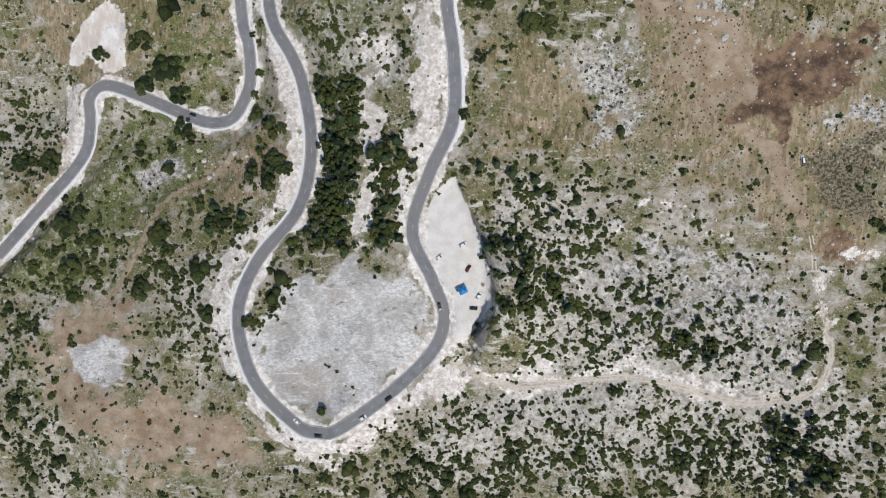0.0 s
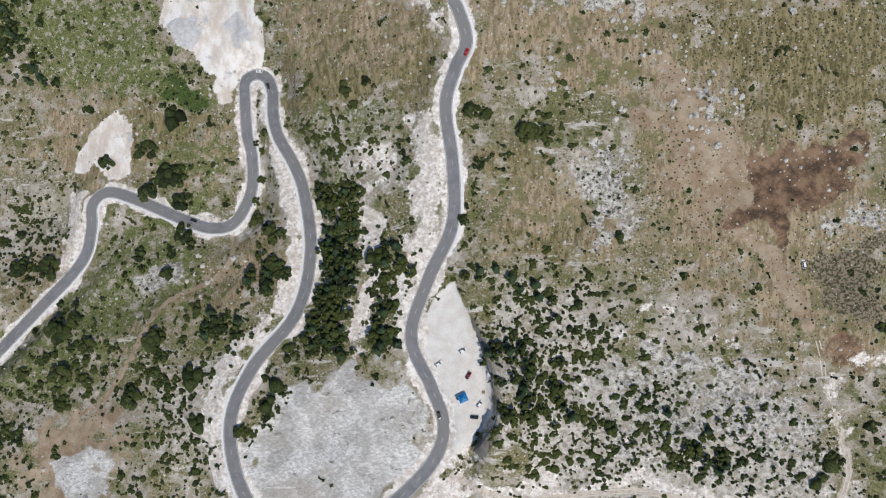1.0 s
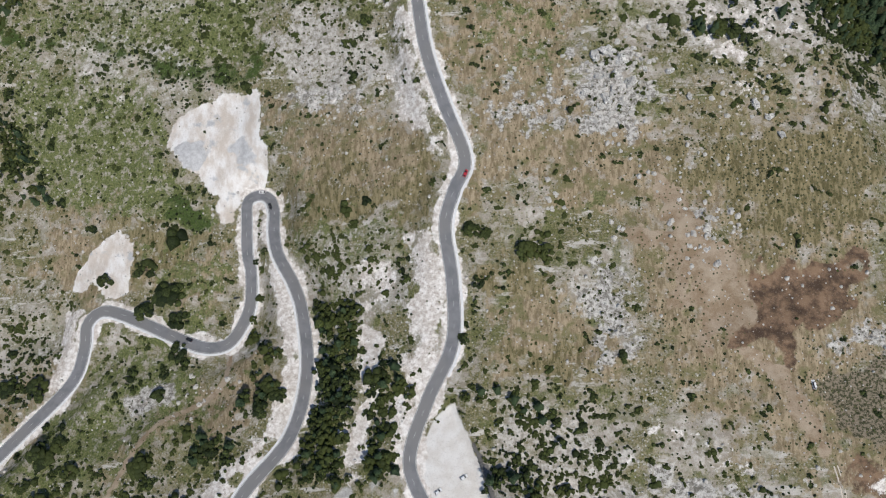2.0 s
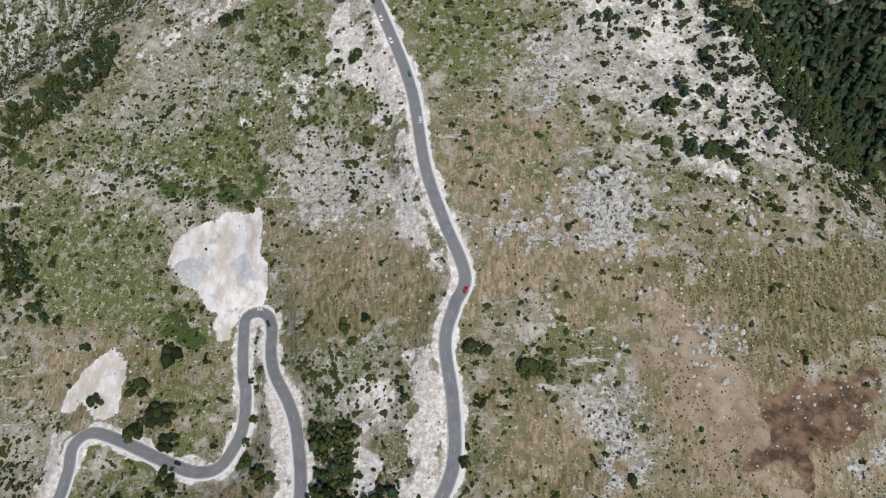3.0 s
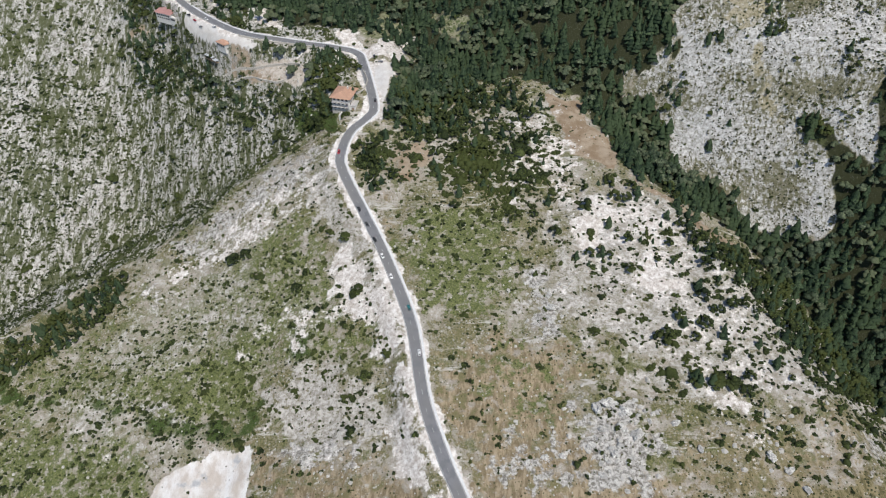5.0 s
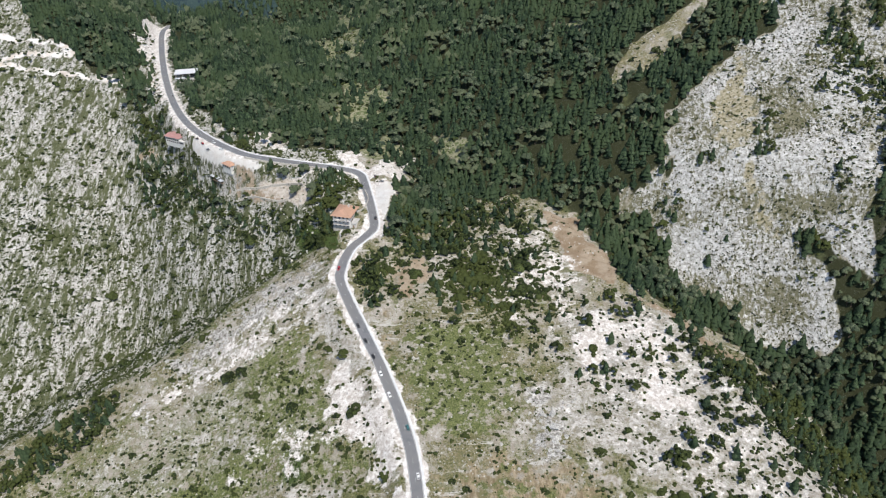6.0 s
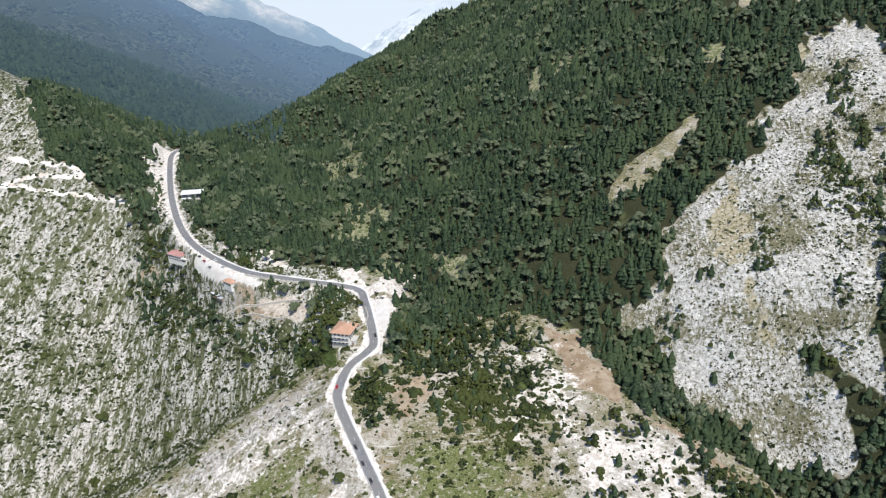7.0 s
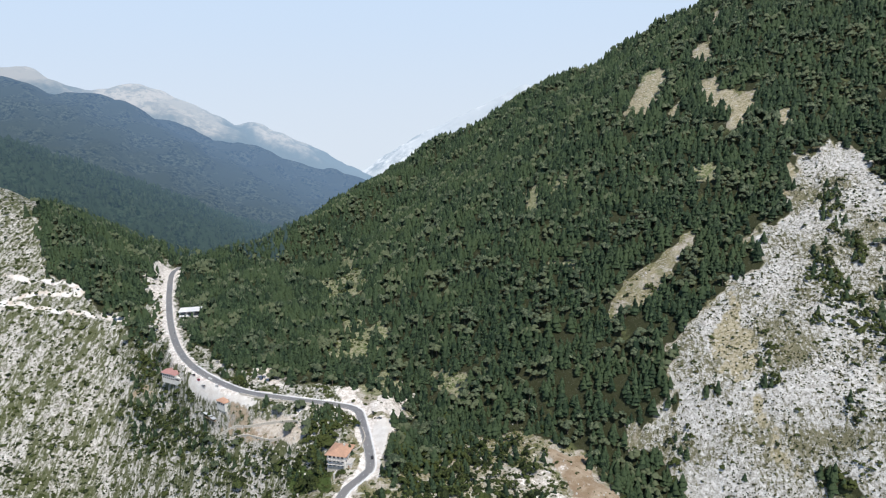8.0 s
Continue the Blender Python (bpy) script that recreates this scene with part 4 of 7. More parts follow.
def ground_material():
    m, nt, b = material("mountain_ground")
    g = Graph(nt)
    big, mid, small, fine = g.noise(30, 4), g.noise(9, 5, 0.62), g.noise(3.2, 5, 0.65), g.noise(1.1, 4, 0.7)
    stone = g.ramp(g.cells(2.1), 0.10, 0.34, 1.0, 0.0)
    pebble = g.ramp(g.noise(0.9, 3, 0.7), 0.55, 0.66)
    # stony scrubland
    gravel = g.mix(g.ramp(small, 0.35, 0.65), (0.30, 0.262, 0.208), (0.58, 0.54, 0.485))
    herb = g.mix(g.ramp(fine, 0.35, 0.65), (0.090, 0.092, 0.036), (0.26, 0.228, 0.122))
    c = g.mix(g.ramp(g.maths("ADD", g.maths("MULTIPLY", g.maths("ADD", mid, big), 0.33), g.maths("MULTIPLY", small, 0.34)), 0.435, 0.53), gravel, herb)
    c = g.mix(g.maths("MULTIPLY", stone, g.ramp(big, 0.45, 0.6)), c, (0.50, 0.49, 0.47))
    c = g.mix(g.maths("MULTIPLY", pebble, 0.5), c, (0.47, 0.45, 0.42))
    sward = g.mix(g.ramp(fine, 0.36, 0.66), (0.070, 0.085, 0.024), (0.185, 0.185, 0.075))
    c = g.mix(g.maths("MULTIPLY", g.ramp(g.noise(13, 6, 0.68), 0.50, 0.60), g.ramp(g.noise(70, 3, 0.5), 0.40, 0.56, 0.25, 0.9)), c, sward)
    ledge = g.ramp(g.noise(5, 6, 0.65, g.coords((0.16, 1.0, 0.6), 6)), 0.57, 0.63)
    c = g.mix(g.maths("MULTIPLY", ledge, g.ramp(g.noise(60, 3), 0.42, 0.55)), c, (0.52, 0.49, 0.44))
    c = g.mix(g.maths("MULTIPLY", g.ramp(g.noise(2.0, 5, 0.7), 0.54, 0.60), g.ramp(big, 0.40, 0.62)), c, (0.125, 0.118, 0.052))

    def lay(c, name, new_, spread=0.35, n=None):
        """Lays a cover over c where its weight beats a noise, so that edges are ragged."""
        w = g.maths("MULTIPLY", g.attr(name), 1.0 if spread < 0.5 else 0.92)
        return g.mix(g.ramp(g.maths("ADD", w, g.maths("MULTIPLY", g.maths("SUBTRACT", n or small, 0.5), 2 * spread)), 0.38, 0.62), c, new_)

    streak = g.noise(2.2, 5, 0.7, g.coords((1.0, 0.32, 0.5)))
    dry = g.mix(g.ramp(streak, 0.38, 0.62), (0.19, 0.148, 0.087), (0.375, 0.300, 0.197))
    dry = g.mix(g.ramp(mid, 0.5, 0.62), dry, g.mix(fine, (0.12, 0.115, 0.05), (0.24, 0.21, 0.11)))
    dry = g.mix(g.maths("MULTIPLY", g.ramp(g.noise(6.5, 6, 0.7), 0.56, 0.65), 0.5), dry, (0.44, 0.41, 0.37))
    blend = g.maths("ADD", g.maths("MULTIPLY", mid, 0.55), g.maths("MULTIPLY", small, 0.45))
    c = lay(c, "dry", dry, 0.95, blend)
    olive = g.mix(g.ramp(streak, 0.38, 0.62), (0.115, 0.100, 0.045), (0.27, 0.225, 0.125))
    olive = g.mix(g.maths("MULTIPLY", g.ramp(g.noise(4, 6, 0.7), 0.57, 0.66), 0.6), olive, (0.44, 0.41, 0.37))
    c = lay(c, "olive", olive, 0.8, blend)
    green = g.mix(g.ramp(fine, 0.35, 0.68), (0.068, 0.092, 0.026), (0.205, 0.212, 0.088))
    green = g.mix(g.ramp(g.noise(5, 6, 0.7), 0.52, 0.62), green, g.mix(small, (0.30, 0.27, 0.20), (0.42, 0.39, 0.34)))
    c = lay(c, "green", green, 1.1, blend)
    karst = g.mix(g.ramp(g.noise(2.6, 6, 0.72), 0.36, 0.62), (0.27, 0.245, 0.20), (0.57, 0.54, 0.49))
    karst = g.mix(g.ramp(g.noise(4.5, 6, 0.7), 0.56, 0.63), karst, g.mix(fine, (0.10, 0.10, 0.045), (0.24, 0.215, 0.125)))
    c = lay(c, "karst", karst, 1.0, blend)
    c = lay(c, "heather", g.mix(g.ramp(g.noise(1.5, 4, 0.7), 0.45, 0.58), (0.24, 0.20, 0.145), (0.06, 0.060, 0.032)), 0.7, blend)
    rock = g.mix(g.ramp(g.noise(2.6, 6, 0.75), 0.38, 0.62), (0.16, 0.148, 0.125), (0.60, 0.578, 0.535))
    c = lay(c, "rock", rock, 1.6, blend)
    # bare slopes of the white spur, speckled with tufts
    white = g.mix(g.ramp(g.noise(3, 7, 0.78), 0.34, 0.66), (0.25, 0.24, 0.21), (0.68, 0.67, 0.645))
    speck = g.noise(2.4, 5, 0.75, g.coords((1.0, 0.6, 0.6), -35))
    sparse = g.noise(48, 4, 0.55)
    white = g.mix(g.ramp(g.maths("ADD", g.maths("MULTIPLY", speck, 0.6), g.maths("MULTIPLY", sparse, 0.4)), 0.495, 0.56), white, g.mix(fine, (0.085, 0.09, 0.045), (0.22, 0.20, 0.13)))
    white = g.mix(g.ramp(g.maths("ADD", g.maths("MULTIPLY", sparse, 0.6), g.maths("MULTIPLY", small, 0.4)), 0.57, 0.65, 0.0, 0.4), white, g.mix(fine, (0.22, 0.20, 0.12), (0.40, 0.36, 0.27)))
    terrace = g.noise(1.7, 4, 0.7, g.coords((0.25, 0.35, 1.7)))
    white = g.mix(g.ramp(g.maths("ADD", g.maths("MULTIPLY", terrace, 0.7), g.maths("MULTIPLY", sparse, 0.3)), 0.53, 0.59, 0.0, 0.6), white, g.mix(fine, (0.06, 0.064, 0.03), (0.17, 0.160, 0.09)))
    c = lay(c, "white", white, 0.35, blend)
    tan = g.mix(g.ramp(g.noise(2.6, 5, 0.7), 0.36, 0.62), (0.20, 0.178, 0.092), (0.42, 0.375, 0.27))
    tan = g.mix(g.ramp(g.noise(3.4, 6, 0.75), 0.56, 0.64), tan, (0.55, 0.53, 0.50))
    # the ribbed face beyond the crest: bands of rock and scrub running down the slope
    rib = g.noise(3.0, 6, 0.72, g.coords((1.0, 0.30, 0.38), 40))
    rib2 = g.noise(11.0, 5, 0.65, g.coords((1.0, 0.26, 0.34), 40))
    face = g.mix(g.ramp(g.maths("ADD", g.maths("MULTIPLY", rib, 0.6), g.maths("MULTIPLY", rib2, 0.4)), 0.458, 0.552), g.mix(small, (0.042, 0.058, 0.022), (0.145, 0.150, 0.078)), g.mix(g.ramp(small, 0.35, 0.65), (0.34, 0.32, 0.29), (0.62, 0.60, 0.565)))
    face = g.mix(g.ramp(g.noise(1.9, 5, 0.75), 0.53, 0.60, 0.0, 0.8), face, g.mix(fine, (0.05, 0.062, 0.026), (0.13, 0.13, 0.07)))
    c = lay(c, "face", face, 0.15)
    # floor colour darkened for the shade beneath the trees; greener in patches
    shaded_floor = g.mix(g.ramp(g.noise(24, 4, 0.6), 0.60, 0.72), g.mix(fine, (0.018, 0.022, 0.010), (0.050, 0.054, 0.024)), g.mix(small, (0.06, 0.08, 0.028), (0.15, 0.16, 0.075)))
    c = lay(c, "forest", shaded_floor, 0.2)
    glade = g.mix(g.ramp(small, 0.38, 0.62), (0.095, 0.125, 0.042), (0.30, 0.285, 0.185))
    c = lay(c, "lush", g.mix(g.ramp(fine, 0.35, 0.68), (0.034, 0.058, 0.014), (0.085, 0.118, 0.034)), 0.6, blend)
    c = lay(c, "glade", glade, 0.3)
    c = lay(c, "tan", tan, 0.8, blend)
    dirt = g.mix(g.ramp(mid, 0.35, 0.65), g.mix(fine, (0.205, 0.145, 0.09), (0.30, 0.22, 0.142)), (0.39, 0.315, 0.23))
    c = lay(c, "dirt", dirt, 1.0, blend)
    soil = g.mix(g.ramp(g.noise(7, 6, 0.65), 0.36, 0.64), (0.075, 0.050, 0.034), (0.24, 0.158, 0.10))
    c = lay(c, "soil", soil, 0.9, blend)
    slab = g.mix(g.ramp(g.noise(14, 8, 0.72, g.coords((1, 1, 1), 30)), 0.40, 0.58), (0.46, 0.445, 0.42), (0.74, 0.73, 0.71))
    slab = g.mix(g.ramp(g.noise(26, 5), 0.54, 0.66), slab, (0.46, 0.425, 0.38))
    slab = g.mix(g.ramp(g.noise(5, 7, 0.75, g.coords((0.7, 1.2, 1), 40)), 0.56, 0.66), slab, (0.17, 0.16, 0.145))
    slab = g.mix(g.ramp(g.noise(1.6, 6, 0.75, g.coords((0.7, 1.3, 1), -35)), 0.40, 0.62, 0.65, 0.0), slab, (0.30, 0.285, 0.26))
    slab = g.mix(g.ramp(g.noise(2.4, 5, 0.7, g.coords((0.2, 1.0, 1), 55)), 0.57, 0.66, 0.0, 0.6), slab, (0.74, 0.73, 0.71))
    c = lay(c, "slab", slab, 0.5, blend)
    bare = g.mix(g.ramp(small, 0.33, 0.66), (0.52, 0.46, 0.40), (0.86, 0.825, 0.78))
    bare = g.mix(g.maths("MULTIPLY", pebble, 0.4), bare, (0.62, 0.60, 0.57))
    rubble = g.mix(g.ramp(g.noise(1.8, 6, 0.75), 0.34, 0.54), (0.43, 0.37, 0.315), bare)
    c = lay(c, "bare", rubble, 1.15, blend)
    scar = g.mix(g.ramp(g.noise(9, 6, 0.65, g.coords((1, 0.45, 1), 25)), 0.36, 0.64), (0.58, 0.51, 0.44), (0.80, 0.78, 0.75))
    scar = g.mix(g.ramp(g.noise(12, 5, 0.6), 0.58, 0.68), scar, (0.46, 0.46, 0.46))
    c = lay(c, "scar", scar, 0.45)
    c = lay(c, "fan", g.mix(g.ramp(small, 0.35, 0.65), (0.44, 0.435, 0.43), (0.58, 0.575, 0.57)), 0.7, blend)
    trodden = g.mix(g.ramp(small, 0.35, 0.65), (0.41, 0.345, 0.275), (0.60, 0.545, 0.475))
    c = lay(c, "track", trodden, 0.25)
    lot = g.mix(g.ramp(g.noise(6, 5, 0.6), 0.35, 0.65), (0.62, 0.585, 0.54), (0.70, 0.68, 0.645))
    c = lay(c, "lot", lot, 0.05)
    c = lay(c, "verge", bare, 0.75, g.noise(5, 6, 0.7))
    grit = g.noise(0.7, 5, 0.75)
    c = g.mix(g.ramp(grit, 0.30, 0.50, 0.45, 0.0), c, g.mix(0.55, c, (0.035, 0.032, 0.022)))
    c = g.mix(g.ramp(grit, 0.56, 0.70, 0.0, 0.25), c, (0.60, 0.56, 0.50))
    g.link(c, b.inputs["Base Color"])
    b.inputs["Roughness"].default_value = 0.95
    b.inputs["Specular IOR Level"].default_value = 0.15
    g.bump(g.maths("ADD", g.maths("MULTIPLY", small, 0.7), g.maths("MULTIPLY", fine, 0.5)), 0.6, 1.0, b)
    return m


def leaf_material(name, dark, light, rough_=0.7):
    m, nt, b = material(name)
    g = Graph(nt)
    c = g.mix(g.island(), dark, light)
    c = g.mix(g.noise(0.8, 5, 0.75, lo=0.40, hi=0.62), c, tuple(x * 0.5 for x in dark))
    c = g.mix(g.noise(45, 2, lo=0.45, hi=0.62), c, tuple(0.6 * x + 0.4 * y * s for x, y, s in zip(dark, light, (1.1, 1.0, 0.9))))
    g.link(c, b.inputs["Base Color"])
    b.inputs["Roughness"].default_value = rough_
    b.inputs["Specular IOR Level"].default_value = 0.2
    g.bump(g.noise(0.6, 4, 0.75), 0.7, 0.4, b)
    return m


GROUND = ground_material()
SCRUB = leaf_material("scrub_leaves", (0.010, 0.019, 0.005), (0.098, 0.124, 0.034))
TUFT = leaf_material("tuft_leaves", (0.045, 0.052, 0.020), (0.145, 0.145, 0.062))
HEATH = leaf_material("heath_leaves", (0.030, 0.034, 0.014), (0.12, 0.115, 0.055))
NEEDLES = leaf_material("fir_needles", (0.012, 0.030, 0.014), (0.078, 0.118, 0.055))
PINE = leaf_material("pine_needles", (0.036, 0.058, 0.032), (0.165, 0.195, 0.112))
BARK = plain("bark", (0.13, 0.10, 0.075), 0.9, 0.3, 0.3)
STONE = plain("limestone", (0.52, 0.495, 0.45), 0.9, 0.3, 0.7)


def asphalt_material():
    m, nt, b = material("asphalt")
    g = Graph(nt)
    c = g.mix(g.noise(5, 5, 0.65, lo=0.35, hi=0.65), (0.150, 0.152, 0.158), (0.198, 0.200, 0.207))
    c = g.mix(g.noise(40, 3, lo=0.4, hi=0.62), c, (0.19, 0.187, 0.183))
    g.link(c, b.inputs["Base Color"])
    b.inputs["Roughness"].default_value = 0.85
    return m


ASPHALT = asphalt_material()
PAINT = plain("road_paint", (0.62, 0.62, 0.60), 0.7, 0.3, 0.8)
KERB = plain("white_kerb_concrete", (0.70, 0.70, 0.69), 0.85, 0.12, 1.2)
CONCRETE = plain("concrete", (0.55, 0.53, 0.50), 0.85, 0.25, 1.2)


# ---------------------------------------------------------------- the ground
def grown(a, b, step, growth, out):
    """Coordinates, even between a and b, growing outwards to out."""
    mid = list(np.arange(a, b, step))
    lo, hi, d = [a], [mid[-1]], step
    while hi[-1] < out:
        d *= growth
        hi.append(hi[-1] + d)
        lo.append(lo[-1] - d)
    return np.array(lo[:0:-1] + mid + hi[1:])


def sheet(name, xs, ys, gz, mat):
    gx, gy = np.meshgrid(xs, ys)
    nx, ny = len(xs), len(ys)
    me = bpy.data.meshes.new(name)
    me.vertices.add(nx * ny)
    me.vertices.foreach_set("co", np.stack([gx, gy, gz], -1).astype(np.float32).ravel())
    i = (np.arange(ny - 1)[:, None] * nx + np.arange(nx - 1)[None]).ravel()
    q = np.stack([i, i + 1, i + 1 + nx, i + nx], 1)
    me.loops.add(q.size)
    me.loops.foreach_set("vertex_index", q.ravel())
    me.polygons.add(len(q))
    me.polygons.foreach_set("loop_start", np.arange(len(q)) * 4)
    me.polygons.foreach_set("use_smooth", np.ones(len(q), bool))
    me.update(calc_edges=True)
    me.materials.append(mat)
    return new(name, me)


def relief(x, y, f):
    """Steps and knobs of bare stone over the even ground."""
    knob = np.abs(waves(x, y, 11, 21)) + 0.7 * np.abs(waves(x, y, 6, 22))
    return (2.2 * f["rock"] + 0.7 * f["slab"] + 1.6 * f["white"] + 1.6 * f["face"]) * (knob - 0.4) * np.clip((f["road"] - 6) / 8, 0, 1)


xs, ys = grown(-420, 420, 3.0, 1.045, 4600), grown(-230, 640, 3.0, 1.028, 4600)
ys = ys[ys > -2500]
gx, gy = np.meshgrid(xs, ys)
gz = height(gx, gy)
c = cover(gx, gy)
# broken rock: steps and knobs where stone lies bare
gz = gz + relief(gx.ravel(), gy.ravel(), c).reshape(gz.shape)
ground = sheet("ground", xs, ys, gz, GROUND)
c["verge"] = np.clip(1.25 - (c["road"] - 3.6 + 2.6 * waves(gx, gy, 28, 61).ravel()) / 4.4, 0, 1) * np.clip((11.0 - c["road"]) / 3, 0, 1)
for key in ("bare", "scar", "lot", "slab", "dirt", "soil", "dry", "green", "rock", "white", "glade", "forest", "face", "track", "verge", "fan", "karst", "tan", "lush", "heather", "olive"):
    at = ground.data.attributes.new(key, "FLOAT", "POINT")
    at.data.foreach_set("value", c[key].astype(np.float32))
tagged(ground, "dry limestone mountainside with scrub, grass and bare rock", "ground", kind="structure")


def on_ground(x, y):
    return float(height(np.array([x], float), np.array([y], float))[0])


# ---------------------------------------------------------------- the road
def ribbon(name, q, half, lift, mat, off=0.0, parent=None, side=0.0):
    """A strip along a line of points, with sides that go down by side."""
    d = np.gradient(q[:, :2], axis=0)
    d /= np.linalg.norm(d, axis=1)[:, None]
    nrm = np.stack([-d[:, 1], d[:, 0]], 1)
    rows = []
    for u, dz in ((-half, -side), (-half, 0), (0, 0.02), (half, 0), (half, -side)):
        rows.append(np.column_stack([q[:, :2] + nrm * (u + off), q[:, 2] + lift + dz]))
    v = np.stack(rows, 1).reshape(-1, 3)
    n, k = len(q), 5
    i = (np.arange(n - 1)[:, None] * k + np.arange(k - 1)[None]).ravel()
    f = np.stack([i, i + k, i + k + 1, i + 1], 1)
    me = bpy.data.meshes.new(name)
    me.from_pydata(v.tolist(), [], f.tolist())
    me.materials.append(mat)
    ob = new(name, me)
    ob.parent = parent
    return ob


AXIS = ROADS[0]
road = ribbon("road", AXIS, 3.6, 0.30, ASPHALT, side=0.6)
tagged(road, "grey asphalt mountain road with white edge lines", "road", kind="structure")
for off in (-3.25, 3.25):
    ribbon("edge_line", AXIS, 0.11, 0.33, PAINT, off, road)
for i in range(0, len(AXIS) - 3, 4):
    ribbon("centre_dash", AXIS[i:i + 2], 0.05, 0.345, PAINT, 0.0, road)
gutter = ribbon("gutter", AXIS[int(len(AXIS) * 0.43):int(len(AXIS) * 0.80)], 0.7, 0.32, KERB, -4.5, side=0.5)
tagged(gutter, "pale concrete gutter along the asphalt road", "gutter", kind="structure")
gutter = ribbon("gutter", AXIS[:int(len(AXIS) * 0.33)], 0.6, 0.30, KERB, -4.3, side=0.5)
tagged(gutter, "pale concrete gutter along the asphalt road", "gutter", kind="structure")


# wheel ruts worn into the dirt tracks
RUT = plain("rut_dust", (0.58, 0.52, 0.44), 0.95, 0.2, 1.5)


def ruts(pts, gap, half, label):
    line = spline([(a_, b_, 0) for a_, b_ in pts], 1.5)
    d_ = np.gradient(line[:, :2], axis=0)
    d_ /= np.linalg.norm(d_, axis=1)[:, None]
    for side in (-gap, gap):
        q = line.copy()
        q[:, 0], q[:, 1] = q[:, 0] - side * d_[:, 1], q[:, 1] + side * d_[:, 0]
        q[:, 2] = height(q[:, 0], q[:, 1])
        q[:, 2] = np.convolve(np.pad(q[:, 2], 2, "edge"), np.ones(5) / 5, "valid")
        tagged(ribbon("wheel_rut", q, half, 0.16, RUT, side=0.3), label, "track", kind="structure")


ruts([(37, -63), (69, -60), (100, -57), (130, -61), (163, -70), (193, -68), (207, -59), (212, -40), (207, -18), (202, 2), (198, 22)], 0.95, 0.34, "pale wheel rut of the dirt track")


# ---------------------------------------------------------------- plants
def dome(k=5):
    """The upper shell of one leaf clump, open below."""
    a_ = np.arange(k) * 6.2832 / k
    v = np.vstack([np.stack([np.cos(a_), np.sin(a_), 0 * a_ - 0.45], 1), np.stack([0.80 * np.cos(a_ + 0.6), 0.80 * np.sin(a_ + 0.6), 0 * a_ + 0.42], 1), [[0, 0, 0.95]]])
    f = [[j, (j + 1) % k, k + j] for j in range(k)] + [[(j + 1) % k, k + (j + 1) % k, k + j] for j in range(k)] + [[k + j, k + (j + 1) % k, 2 * k] for j in range(k)]
    return v, np.array(f)


ICO_V, ICO_F = dome(4)
rng = np.random.RandomState(5)


def clumps(n, spread, lift, size, flat=0.75):
    """A crown of n uneven leaf clumps: verts and faces, about 1 in radius."""
    vs, fs = [], []
    for i in range(n):
        a, r = rng.uniform(0, 6.283), spread * math.sqrt(rng.uniform(0, 1)) if i else 0
        s = size * rng.uniform(0.65, 1.15)
        v = ICO_V * (1 + rng.uniform(-0.32, 0.32, (len(ICO_V), 1))) * s * np.array([1, 1, flat])
        t = rng.uniform(0, 6.283)
        v = v @ np.array([[math.cos(t), -math.sin(t), 0], [math.sin(t), math.cos(t), 0], [0, 0, 1]])
        vs.append(v + [r * math.cos(a), r * math.sin(a), lift * rng.uniform(0.5, 1.2) + s * flat * 0.7 - 0.25 * r])
        fs.append(ICO_F + len(ICO_V) * i)
    return np.vstack(vs), np.vstack(fs)


def fir(tiers, width, bare_, k=7):
    """A conifer 1 high: tiers of drooping, jagged branches, and a trunk. Crown verts and faces, trunk verts and faces."""
    vs, fs, n = [], [], 0
    for i in range(tiers):
        u = i / tiers
        z0 = bare_ + (1 - bare_) * u
        r = width * (1 - u) ** 0.85 * rng.uniform(0.85, 1.15) + 0.02
        a = np.arange(k) * 6.283 / k + rng.uniform(0, 6.283)
        rr = r * np.where(np.arange(k) % 2, 0.62, 1.0) * rng.uniform(0.75, 1.2, k)
        ring = np.stack([rr * np.cos(a), rr * np.sin(a), z0 - 0.03 * rng.uniform(0, 1.5, k)], 1)
        top = np.array([[0, 0, min(1.0, z0 + (1 - bare_) / tiers * 1.9)]])
        vs.append(np.vstack([ring, top]))
        fs.append(np.array([[n + j, n + (j + 1) % k, n + k] for j in range(k)]))
        n += k + 1
    a = np.arange(5) * 6.283 / 5
    tv = np.vstack([np.stack([0.018 * np.cos(a), 0.018 * np.sin(a), 0 * a - 0.06], 1), [[0, 0, 0.8]]])
    tf = np.array([[j, (j + 1) % 5, 5] for j in range(5)])
    return (np.vstack(vs), np.vstack(fs)), (tv, tf)


